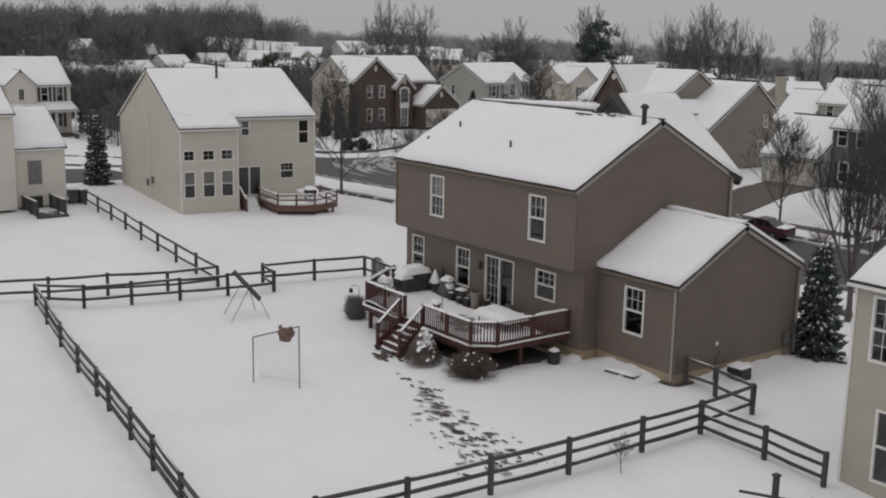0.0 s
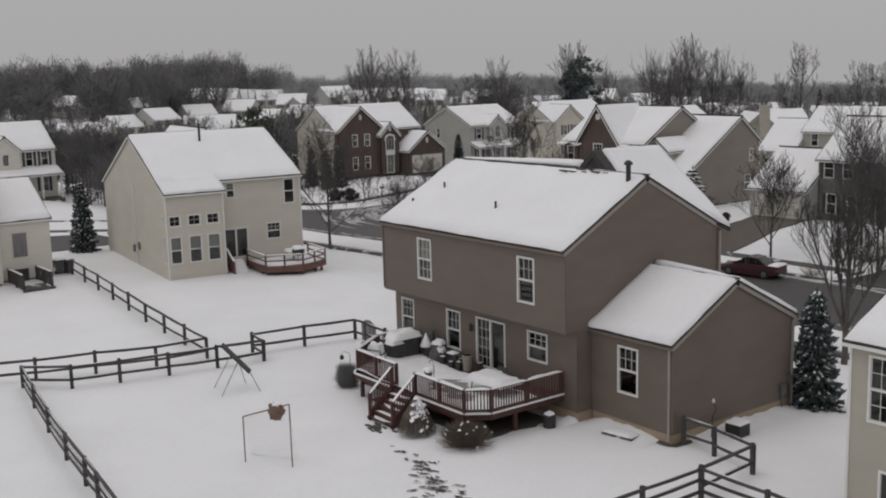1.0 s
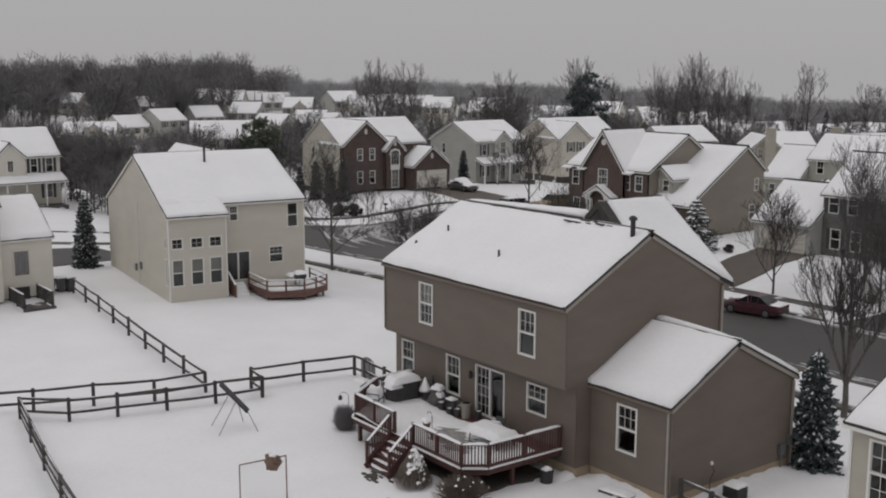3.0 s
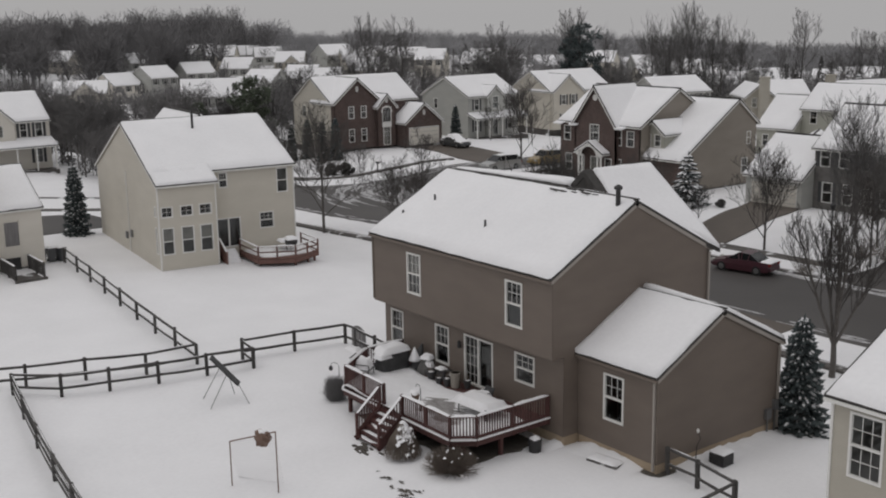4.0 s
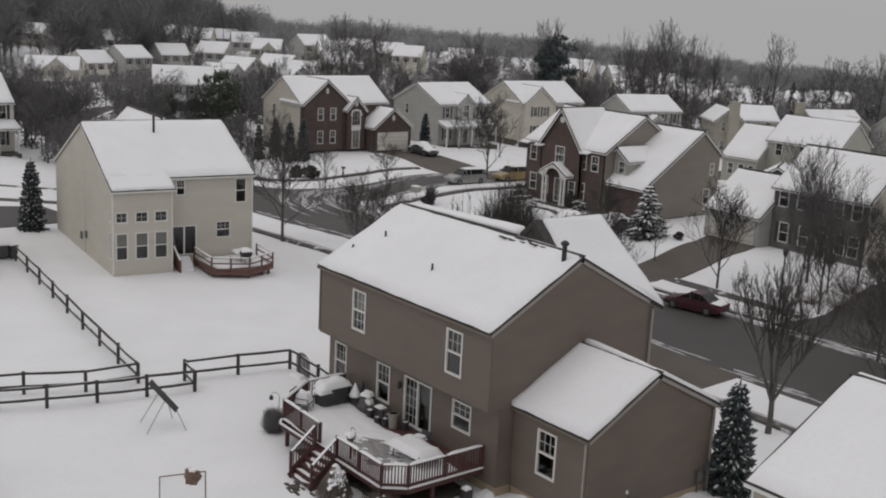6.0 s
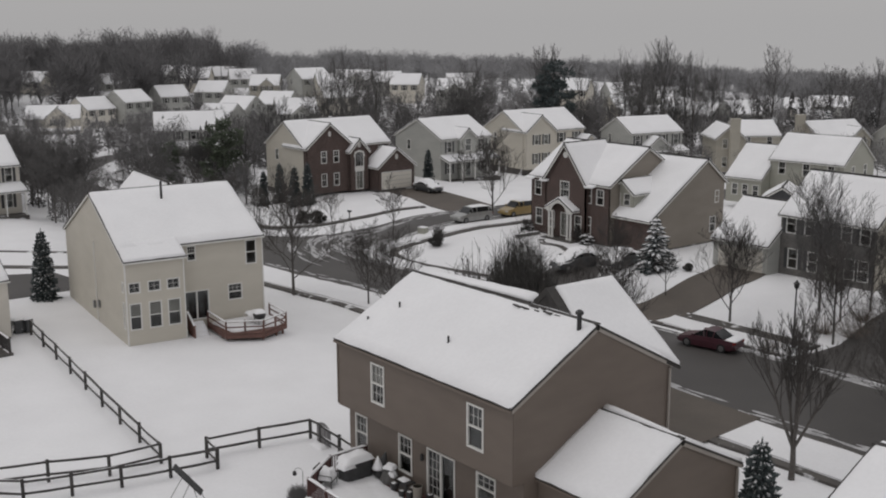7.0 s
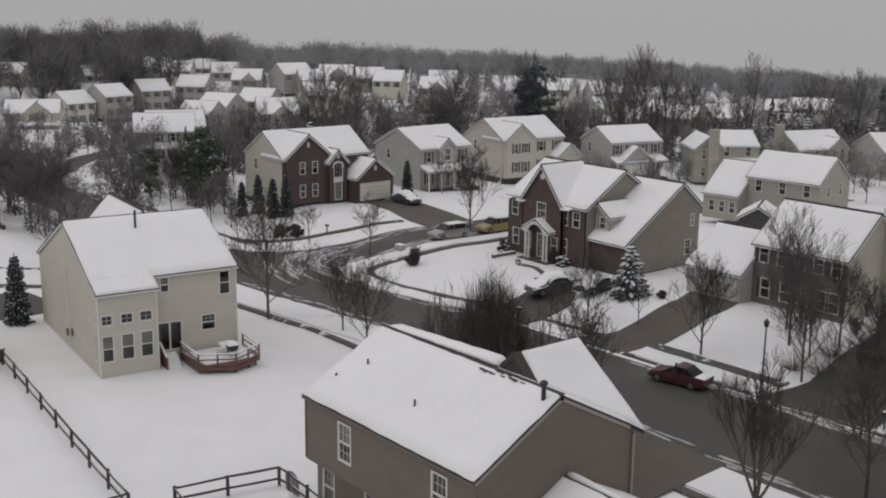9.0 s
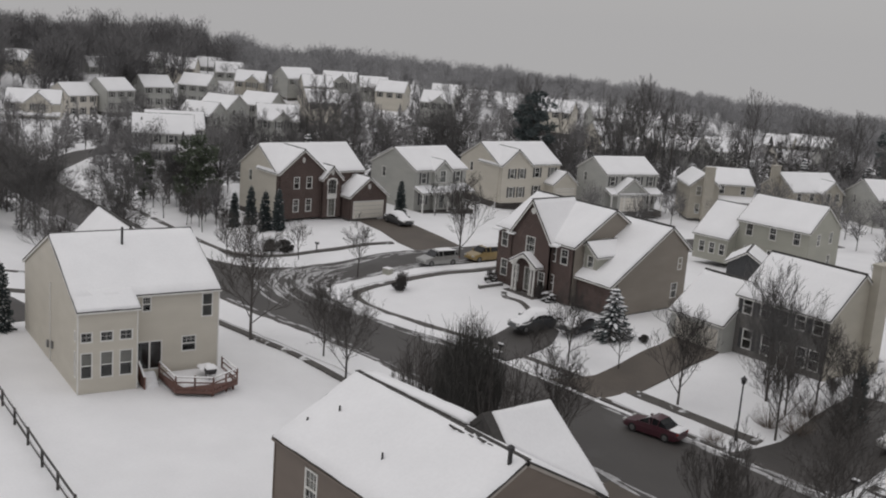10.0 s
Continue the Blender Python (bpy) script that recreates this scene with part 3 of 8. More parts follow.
def band(name, line, width, dz, depth, material, label, category, rough=0.0, kind="structure", cross=1):
    """A laid strip with real thickness that follows the ground."""
    line = resample(line)
    left, right = strip(line, width)
    g = Geo()
    cols = cross + 1
    for (a, b), (c, d) in zip(left, right):
        for k in range(cols):
            t = k / cross
            x, y = a + (c - a) * t, b + (d - b) * t
            if rough and k in (0, cross):
                x += rough * noise.noise(Vector((x, y, 3.0)) * 0.8)
                y += rough * noise.noise(Vector((x, y, 9.0)) * 0.8)
            g.v.append((x, y, ground_z(x, y) + dz))
    n = len(left)
    top = len(g.v)
    g.v += [(x, y, z - depth) for x, y, z in g.v]
    for j in range(n - 1):
        for k in range(cross):
            i = j * cols + k
            g.f.append((i, i + 1, i + cols + 1, i + cols))
        for k in (0, cross):
            i = j * cols + k
            g.f.append((i, i + cols, top + i + cols, top + i))
    for j in (0, n - 1):
        for k in range(cross):
            i = j * cols + k
            g.f.append((i, i + 1, top + i + 1, top + i))
    return solid(name, g, material, Matrix(), label, category, kind=kind)


def patch(name, outline, dz, material, label, category, kind="structure", depth=0.08):
    """A flat paved area over an outline, cut into a grid so that it follows the ground."""
    cx, cy = sum(p[0] for p in outline) / len(outline), sum(p[1] for p in outline) / len(outline)
    rim = resample([*outline, outline[0]], 1.0)[:-1]
    g = Geo()
    rings = 10
    for r in range(rings + 1):
        t = r / rings
        for x, y in rim:
            px, py = cx + (x - cx) * t, cy + (y - cy) * t
            g.v.append((px, py, ground_z(px, py) + dz))
    n = len(rim)
    for x, y in rim:
        g.v.append((x, y, ground_z(x, y) + dz - depth))
    for r in range(rings + 1):
        for k in range(n):
            i, j = r * n + k, r * n + (k + 1) % n
            g.f.append((i, j, j + n, i + n))
    return solid(name, g, material, Matrix(), label, category, kind=kind)


# street along the front of the houses, and the side street that leaves it
MAIN = curve([(70, 30.4), (30, 29.8), (0, 29.3), (-30, 28.3), (-60, 27.3), (-78, 26.6)])
band("street", curve([(-76, 26.5), (-90, 26.0), (-106, 25.6), (-126, 26.5), (-142, 33), (-153, 42), (-161, 51), (-174, 61), (-205, 74)]), 7.6, 0.056, 0.12, ASPHALT, "narrower asphalt street bending away between trees", "street", cross=4)
band("street", MAIN, 11.6, 0.06, 0.12, ASPHALT, "wet dark asphalt street cleared of snow", "street", cross=6)
SIDE = curve([(-64.6, 29), (-64.0, 38), (-62.6, 46), (-61.6, 54), (-61.6, 64), (-63.5, 76), (-65, 90), (-62, 106), (-58, 120)])
band("side_street", SIDE, 8.6, 0.066, 0.12, ASPHALT, "wet asphalt side street with snow at its edges", "street", cross=5)
for sgn, x_at in ((1, -68.6), (-1, -60.0)):
    c = (x_at + sgn * -4.2, 38.0)
    arc = [(c[0] + sgn * 4.2 * math.cos(t), c[1] - 5.2 * math.sin(t)) for t in [0.1 * k * math.pi / 2 for k in range(11)]]
    patch("street_corner", [(x_at + sgn * 0.6, 38.0), *arc, (c[0], 31.4), (x_at + sgn * 0.6, 31.4)], 0.063, ASPHALT, "rounded wet asphalt street corner", "street")
# raised verges, bare footpaths and kerbs
band("verge", curve([(60, 22.6), (0, 21.8), (-12, 21.9), (-36, 22.7), (-48, 21.6), (-54, 20.6), (-62, 20.0), (-72, 19.6)], 6), 3.6, 0.13, 0.2, SNOW, "snow-covered grass verge along the kerb", "verge", rough=0.3, cross=4)
band("pavement", curve([(60, 20.4), (0, 19.4), (-36.7, 19.8), (-47, 19.1), (-54, 18.2), (-62, 17.6), (-72, 17.2)], 6), 0.62, 0.155, 0.16, CONCRETE, "damp concrete footpath partly cleared of snow", "footpath", rough=0.12, cross=2)
band("kerb", curve([(60, 24.5), (0, 23.7), (-12, 23.8), (-36, 24.6), (-48, 23.5), (-54, 22.5), (-62, 21.9), (-72, 21.5)], 6), 0.3, 0.12, 0.2, CONCRETE, "damp concrete kerb", "kerb")
band("verge", [(60, 37.6), (-3, 36.9)], 2.2, 0.13, 0.2, SNOW, "snow-covered grass verge along the kerb", "verge", rough=0.25, cross=3)
band("verge", [(-12.0, 36.8), (-23.2, 36.6)], 2.2, 0.13, 0.2, SNOW, "snow-covered grass verge along the kerb", "verge", rough=0.25, cross=3)
band("pavement", [(60, 39.4), (-3, 38.7)], 1.0, 0.105, 0.12, CONCRETE, "damp concrete footpath partly cleared of snow", "footpath", rough=0.12, cross=2)
band("pavement", [(-11.5, 38.6), (-23.5, 38.4)], 1.0, 0.105, 0.12, CONCRETE, "damp concrete footpath partly cleared of snow", "footpath", rough=0.12, cross=2)
band("kerb", [(60, 36.4), (0, 35.6), (-23.6, 35.1)], 0.3, 0.12, 0.2, CONCRETE, "damp concrete kerb", "kerb")
CORNER = [(-35.5, 36.4), (-40, 35.9), (-46, 34.6), (-51, 33.7), (-54.6, 34.1), (-57.0, 35.6), (-58.1, 38.6), (-57.5, 42), (-56.5, 46), (-56.0, 51), (-56.0, 60), (-57.5, 74)]
band("pavement", curve(CORNER, 6), 0.85, 0.105, 0.12, CONCRETE, "damp concrete footpath curving round the corner lawn", "footpath", rough=0.10, cross=2)
band("verge", curve([(-35.5, 34.9), (-40, 34.4), (-46, 33.1), (-52, 32.5), (-57.4, 33.2), (-59.4, 35.4), (-59.9, 39), (-59.0, 43), (-58.1, 47), (-57.6, 52), (-57.6, 62)], 6), 1.9, 0.13, 0.2, SNOW, "snow-covered verge round the street corner", "verge", rough=0.3, cross=3)
band("pavement", curve([(-112, 32.0), (-94, 31.6), (-79.6, 31.4), (-75.5, 32.7), (-73.8, 35.2), (-73.0, 39.8), (-71.3, 43.8), (-70.5, 49.6)], 6), 0.75, 0.155, 0.16, CONCRETE, "damp concrete footpath curving from street to side street", "footpath", rough=0.10, cross=2)
band("verge", curve([(-112, 30.2), (-80, 29.6), (-73.4, 30.2), (-70.0, 33.4), (-69.4, 38), (-68.2, 44), (-67.6, 49)], 6), 2.7, 0.13, 0.2, SNOW, "snow-covered verge round the far street corner", "verge", rough=0.35, cross=3)
band("verge", [(-28.9, 35.7), (-33.3, 35.4)], 2.0, 0.13, 0.2, SNOW, "snow-covered grass verge between two driveways", "verge", rough=0.25, cross=3)
band("pavement", [(-27.6, 37.2), (-34.4, 36.7)], 0.9, 0.105, 0.12, CONCRETE, "damp concrete footpath partly cleared of snow", "footpath", rough=0.12, cross=2)
# driveways
patch("driveway", [(-22.6, 35.0), (-28.6, 34.8), (-27.3, 38), (-27.6, 42), (-28.4, 47.6), (-29.8, 51.6), (-24.8, 51.8), (-23.9, 48.6), (-23.0, 43), (-22.8, 38.6)], 0.10, DRIVE, "bare brown-grey asphalt driveway", "driveway")
patch("driveway", [(-3.5, 35.6), (-11.5, 35.4), (-10.6, 40), (-11.4, 46), (-12.4, 52), (-5.5, 53.5), (-4.0, 46)], 0.10, ASPHALT, "bare dark asphalt driveway", "driveway")
patch("driveway", [(-33.6, 34.6), (-38.6, 34.4), (-39.6, 38.6), (-40.4, 41.5), (-39.2, 43.6), (-36.2, 43.2), (-34.6, 40.8)], 0.10, ASPHALT, "short cleared stretch of dark driveway below parked cars", "driveway")
patch("driveway", [(-65.8, 49.8), (-66.4, 56.4), (-71, 57.4), (-78, 58.6), (-84.4, 58.8), (-84.4, 53.4), (-77, 52.4), (-70.5, 50.4)], 0.10, DRIVE, "bare asphalt driveway to a double garage", "driveway")
patch("driveway", [(-67, 20.2), (-61.5, 20.4), (-60.4, 14.0), (-57.2, 10.5), (-57.2, 4.8), (-62.5, 5.0), (-66.4, 12)], 0.10, CONCRETE, "partly cleared concrete driveway", "driveway")
patch("driveway", [(-12.3, 24.2), (-5.6, 24.0), (-5.2, 16), (-5.2, 9.5), (-11.5, 9.5), (-11.7, 18)], 0.165, DRIVE, "bare brown-grey driveway in front of the taupe house", "driveway")
band("walkway", curve([(-47.9, 47.0), (-46.6, 45.9), (-44.4, 46.0), (-41.0, 44.4)], 5), 0.55, 0.05, 0.1, CONCRETE, "narrow garden walk showing dark through the snow", "footpath", rough=0.1)
patch("driveway", [(-56.2, -2.6), (-56.0, 3.4), (-60, 4.4), (-63.4, 4.0), (-65.6, -0.4), (-62, -2.8)], 0.06, ASPHALT, "dark cleared parking pad behind the cream house", "driveway")
band("pavement", curve([(-80, -11), (-69.4, 0.6), (-62.6, 8.2)], 6), 1.1, 0.05, 0.1, CONCRETE, "damp footpath partly under snow", "footpath", rough=0.15, cross=2)
band("kerb", curve([(-86, -8), (-74.6, 4.4), (-67.4, 12.4)], 6), 0.5, 0.07, 0.12, CONCRETE, "damp concrete kerb in the snow", "kerb")
# tyre tracks of slush where cars turn at the corner
rng = random.Random(5)
g = Geo()
for k in range(130):
    r, cx, cy = rng.uniform(2.5, 12.5), -58.5 + rng.uniform(-2.5, 2.5), 38.0 + rng.uniform(-1.5, 1.0)
    t0 = rng.uniform(2.9, 4.4)
    t1 = t0 + rng.uniform(0.15, 0.7)
    w = rng.uniform(0.06, 0.32)
    n = 9
    base = len(g.v)
    for i in range(n + 1):
        t = t0 + (t1 - t0) * i / n
        ww = w * math.sin(math.pi * (i + 0.3) / (n + 0.6)) * (0.7 + 0.6 * noise.noise(Vector((k, t * 6, 0))))
        for q in (-1, 0, 1):
            x, y = cx + (r + q * ww) * math.cos(t), cy + (r * 0.9 + q * ww) * math.sin(t)
            g.v.append((x, y, ground_z(x, y) + 0.072 + (0.03 if q == 0 else 0.0)))
    for i in range(n):
        for q in (0, 1):
            a = base + i * 3 + q
            g.f.append((a, a + 1, a + 4, a + 3))
solid("slush_ridges", g, SLUSH, Matrix(), "grey slush ridges left between tyre tracks", "slush", kind="stuff", smooth=True)


def slush_line(line, count, wide, seed, label):
    """Broken ragged slush along the edge of a street."""
    rng = random.Random(seed)
    pts = resample(line, 0.5)
    g = Geo()
    for k in range(count):
        j = rng.randrange(len(pts) - 2)
        x, y = pts[j]
        ux, uy = pts[j + 1][0] - x, pts[j + 1][1] - y
        ul = math.hypot(ux, uy)
        ux, uy = ux / ul, uy / ul
        off = rng.uniform(-wide, wide)
        x, y = x - uy * off, y + ux * off
        rx, ry = rng.uniform(0.3, 1.5), rng.uniform(0.05, 0.22)
        n = 9
        base = len(g.v)
        g.v.append((x, y, ground_z(x, y) + 0.115))
        for i in range(n):
            t = 2 * math.pi * i / n
            q = rng.uniform(0.6, 1.2)
            a1, b1 = rx * q * math.cos(t), ry * q * math.sin(t)
            px, py = x + a1 * ux - b1 * uy, y + a1 * uy + b1 * ux
            g.v.append((px, py, ground_z(px, py) + 0.07))
        g.f += [(base, base + 1 + i, base + 1 + (i + 1) % n) for i in range(n)]
    return solid("slush_line", g, SLUSH, Matrix(), label, "slush", kind="stuff", smooth=True)


slush_line(curve([(40, 25.4), (0, 24.6), (-12, 24.6), (-36, 25.3), (-48, 24.2), (-62, 22.6)]), 150, 0.45, 3, "ragged slush along the near kerb of the street")
slush_line([(40, 35.3), (0, 34.5), (-22, 34.1)], 90, 0.4, 4, "ragged slush along the far kerb of the street")
slush_line([(-14.6, 34.6), (-9.0, 34.9), (2, 35.0), (20, 35.4)], 110, 0.75, 14, "broken slush heaped along the kerb behind the parked car")
slush_line([(-61.0, 36), (-60.6, 44), (-59.8, 56)], 70, 0.8, 8, "slush along the edge of the side street")
slush_line([(-66.6, 34), (-66.0, 44), (-65.4, 56)], 60, 0.8, 9, "slush along the edge of the side street")
slush_line([(-34, 33.3), (-46, 31.8), (-58, 30.8)], 70, 0.5, 6, "ragged slush along the kerb by the corner lawn")


def garage_door(h, cx, y, w, z):
    """A sectional door of four pale ribbed panels."""
    d = part("garage_door", Geo().box(cx - w / 2, cx + w / 2, y, y + 0.02, z, z + 2.15), GREY, h, "pale sectional garage door")
    for k in range(4):
        part("panel", Geo().box(cx - w / 2 + 0.02, cx + w / 2 - 0.02, y - 0.035, y + 0.003, z + 0.03 + 0.53 * k, z + 0.53 * k + 0.50), PALE, d)


# ---- the taupe house with the deck ----
A = thing("house", pose(0, 0, 0), "two-storey taupe vinyl-sided house with snow on its gabled roofs", "house", "houses of the neighbourhood")
foundation(A, -12.28, 0.03, 0.6, 9.1, -1.25, -0.6)
block(A, -12.28, 0.03, 0.6, 9.1, -0.6, 2.72, 0, TAUPE, {"S": [(1.00, 0.50, 0.95, 1.75, {**HUNG6}), (4.48, 0.50, 0.98, 1.75, {**HUNG6}), (7.05, 0.08, 1.92, 2.16, {"style": "door2", "grid": None}), (10.03, 1.02, 1.18, 1.22, {**HUNG6})]}, roof=False, lap=0.125, sides="SENW")
g = Geo().box(-12.28, 0.03, 0.0, 0.6, 2.66, 2.74)
part("soffit", g, TAUPE, A)
block(A, -12.28, 0.03, 0.0, 9.1, 2.72, 5.92, 2.42, TAUPE, {"S": [(3.25, 3.55, 1.0, 1.85, {**HUNG6, "lower": True, "blind": 0.5}), (10.05, 3.55, 1.0, 1.85, {**HUNG6})], "N": [(2.5, 3.55, 1.0, 1.6, HUNG6), (9.5, 3.55, 1.0, 1.6, HUNG6)]}, lap=0.125, over=0.20, rake=0.06, trim=TRIM_TAN, mid=4.5, snow=0.13, ridge_gap=0.04, inset=0.02)
# front cross gable behind the ridge
block(A, -6.73, 0.03, 4.9, 8.80, -0.6, 6.1, 3.02, {"S": SHINGLE, "N": TAUPE}, ridge="y", gable="SN", lap=0.125, roof=False, trim=SHINGLE, sides="SN", lining=False)
slope(A, (-2.4, 4.84, 8.40), (0.42, 9.35, 5.84), (-3.42, 8.88, 9.27), (-3.35, 4.84, 9.27), snow=0, trim=SHINGLE)
part("roof_snow", snow_sheet((-2.15, 5.3, 8.19), (0.42, 9.32, 5.86), (-3.36, 8.85, 9.24), (-3.29, 5.35, 9.24), 0.13, 16, 10, 0.04, seed=3), ROOF_SNOW, A, "smooth layer of fresh snow", smooth=True)
slope(A, (-7.12, 9.35, 5.84), (-4.3, 4.84, 8.40), (-3.35, 4.84, 9.27), (-3.42, 8.88, 9.27), snow=0, trim=SHINGLE)
# low side wing
foundation(A, 0.05, 4.18, 1.36, 8.6, -1.25, -0.62)
block(A, 0.05, 4.18, 1.36, 8.6, -0.62, 2.78, 1.86, TAUPE, {"S": [(1.95, 0.45, 1.02, 1.84, {**HUNG6})]}, lap=0.125, over=0.18, rake=0.10, trim=TRIM_TAN, mid=4.9, sides="SEN", gable="E", snow=0.14, ridge_gap=0.03, inset=0.015, seed=5)
part("snow_lip", Geo().tube([(0.05, 5.15, 4.74), (0.5, 5.12, 4.78), (1.2, 5.1, 4.78), (2.2, 5.06, 4.77), (3.2, 5.03, 4.74), (3.9, 5.0, 4.70), (4.25, 4.98, 4.62)], [0.2, 0.19, 0.17, 0.15, 0.14, 0.11, 0.02], 10), ROOF_SNOW, A, smooth=True)
# drift curling over the ridge, deeper towards the cross gable; the dark wedge stands for bare shingles and the
# cornice's shadow
g, dark = Geo(), Geo()
for k in range(20):
    t = k / 19
    x, low = -11.75 + 7.65 * t, 8.54 + 0.03 * t + 0.03 * noise.noise(Vector((k * 0.6, 3, 0)))
    top = low + 0.05 + 0.24 * t * (1 if k < 19 else 0.4) + 0.03 * noise.noise(Vector((k * 0.5, 0, 1)))
    y = 4.50 + 0.10 * t
    g.v += [(x, y, low), (x, y + 0.05, (low + top) / 2), (x, y + 0.18, top), (x, y + 0.75, top - 0.06), (x, y + 1.3, low - 0.5), (x, y + 0.3, low - 0.1)]
    dark.v += [(x, y - 0.07, 8.48), (x, y + 0.04, low + 0.01), (x, y + 0.5, 8.2)]
for k in range(19):
    g.f += [(6 * k + i, 6 * k + (i + 1) % 6, 6 * k + 6 + (i + 1) % 6, 6 * k + 6 + i) for i in range(6)]
    dark.f += [(3 * k + i, 3 * k + (i + 1) % 3, 3 * k + 3 + (i + 1) % 3, 3 * k + 3 + i) for i in range(3)]
g.f += [tuple(reversed(range(6))), tuple(range(114, 120))]
dark.f += [(2, 1, 0), (57, 58, 59)]
part("snow_lip", g, ROOF_SNOW, A, "snow cornice along the ridge", smooth=True)
part("ridge_shingles", dark, SHINGLE, A, "dark wedge for bare shingles and shade under the cornice")
vent_pipe(A, -0.40, 3.9, 7.92, 0.10, 0.95, DARK_METAL, cap=True)
for x, y in ((-5.77, 1.45), (-10.44, 2.28), (-11.47, 1.19)):
    vent_pipe(A, x, y, 6.12 + 0.532 * y, 0.05, 0.32 if x > -11 else 0.16, DARK_METAL)
# bare patch where two roofs meet
rng = random.Random(14)
for k in range(9):
    x, y = -4.3 + 0.28 * k + rng.uniform(-0.1, 0.1), 4.42 - rng.uniform(0.0, 0.35)
    w = rng.uniform(0.12, 0.34)
    part("valley_flashing", Geo().beam((x - w, y, 6.16 + 0.538 * y), (x + w, y - rng.uniform(-0.12, 0.12), 6.16 + 0.538 * y), rng.uniform(0.08, 0.24), 0.04), SHINGLE, A, "dark bare shingles where snow slid away")
bars(A, "downspout", TRIM_TAN, ((4.10, 1.28, -0.85), (4.10, 1.28, 2.6), 0.08, 0.09), ((4.26, 8.45, -0.85), (4.26, 8.45, 2.6), 0.08, 0.09), ((0.11, 9.0, -0.3), (0.11, 9.0, 5.7), 0.08, 0.09), ((-12.35, 0.1, 2.8), (-12.35, 0.1, 5.6), 0.07, 0.08))
bars(A, "corner_board", TAUPE, ((4.20, 1.345, -0.5), (4.20, 1.345, 2.75), 0.07, 0.06), ((-12.29, -0.02, 2.74), (-12.29, -0.02, 5.8), 0.07, 0.06))
part("wall_lantern", Geo().lathe([(0.03, 0), (0.09, 0.05), (0.07, 0.24), (0.1, 0.26), (0.02, 0.36)], 6, (-6.42, 0.46, 1.55)), DARK_METAL, A, "black wall lantern beside the patio door")
for y, z, s in ((8.2, -0.05, 0.24), (7.7, -0.35, 0.30)):
    part("utility_meter", Geo().box(4.19, 4.19 + 0.16, y, y + s, z, z + 0.42).box(4.23, 4.29, y + s * 0.4, y + s * 0.55, -1.1, z), METAL, A, "grey utility meter box on the side wall")



def snow_bank(a, b, out, seed, high=0.26, label="snow banked unevenly against the foundation"):
    """A low drift from a to b along a wall; out: the side on which it lies."""
    a, b, out = Vector((*a, 0)), Vector((*b, 0)), Vector((*out, 0))
    n, g = max(8, int((b - a).length / 0.22)), Geo()
    for k in range(n + 1):
        p = a.lerp(b, k / n)
        q = 0.5 + 0.5 * noise.noise(p * 0.8 + Vector((seed, 0, 0))) + 0.25 * noise.noise(p * 2.3)
        h = max(0.02, high * q) * min(1.0, 4 * k / n + 0.1, 4 * (n - k) / n + 0.1)
        for off, f in ((0.0, 1.0), (0.12, 0.96), (0.35, 0.55), (0.7, 0.18), (1.1, -0.12)):
            r = p + out * off * (0.7 + 0.5 * q)
            g.v.append((r.x, r.y, ground_z(r.x, r.y) + h * f))
    for k in range(n):
        for j in range(4):
            q = k * 5 + j
            g.f.append((q, q + 5, q + 6, q + 1))
    return solid("snow_bank", g, SNOW, Matrix(), label, "snow", kind="structure", smooth=True)


snow_bank((-0.7, 0.62), (0.08, 0.62), (0, -1), 1, 0.3)
snow_bank((0.1, 1.38), (3.6, 1.38), (0, -1), 2, 0.42)
snow_bank((4.16, 2.2), (4.16, 8.5), (1, 0), 3, 0.34)
snow_bank((-12.2, 0.62), (-10.8, 0.62), (0, -1), 4, 0.4)
g = Geo()
for k in range(26):
    t = k / 25
    x, y = (3.3 + 0.95 * t / 0.4, 1.3) if t < 0.4 else (4.27, 1.3 + 5.4 * (t - 0.4) / 0.6)
    w = 0.10 + 0.09 * noise.noise(Vector((x * 2, y * 2, 5)))
    d = (0, -1) if t < 0.4 else (1, 0)
    for off in (-0.08, w * 0.6, w + 0.1):
        px, py = x + d[0] * off, y + d[1] * off
        g.v.append((px, py, ground_z(px, py) + (0.03 if off < w else 0.005)))
for k in range(25):
    for j in range(2):
        q = k * 3 + j
        g.f.append((q, q + 3, q + 4, q + 1))
solid("soil_strip", g, MULCH_AND_SHADE, Matrix(), "strip of bare soil at the foot of the side wing", "soil", kind="structure")

# ---- the cream house with the cedar deck ----
B = thing("house", pose(-38.42, 0.33, 0.02, 0, 0, 83.67), "two-storey cream vinyl-sided house with a rear bay and snowy roof", "house", "houses of the neighbourhood")
foundation(B, 0, 10.15, 1.2, 15.8, -1.2, -0.88, CONCRETE)
foundation(B, 0, 3.95, 0, 1.25, -1.2, -0.88, CONCRETE)
sm = {"style": "single", "grid": (2, 2)}
hb = {"grid": None, "blind": 0.47}
block(B, 0, 10.15, 1.2, 15.8, -0.88, 5.62, 2.95, CREAM, {"S": [(4.95, 4.30, 0.62, 1.05, HUNG6), (9.30, 3.60, 0.80, 1.72, {"grid": None}), (8.02, 1.16, 1.05, 1.15, {"grid": (3, 2)}), (5.20, 0.10, 1.75, 2.05, {"style": "slider", "grid": None})], "E": [(3, 3.6, 0.8, 1.5, HUNG6)], "N": [(2, 3.6, 0.9, 1.5, HUNG6), (8, 3.6, 0.9, 1.5, HUNG6)]}, lap=0.16, over=0.26, rake=0.14, mid=7.7, snow=0.12, ridge_gap=0.03, inset=0.03, back=4.85)
cols = ((0.56, 0.78), (1.90, 0.86), (3.20, 0.88))
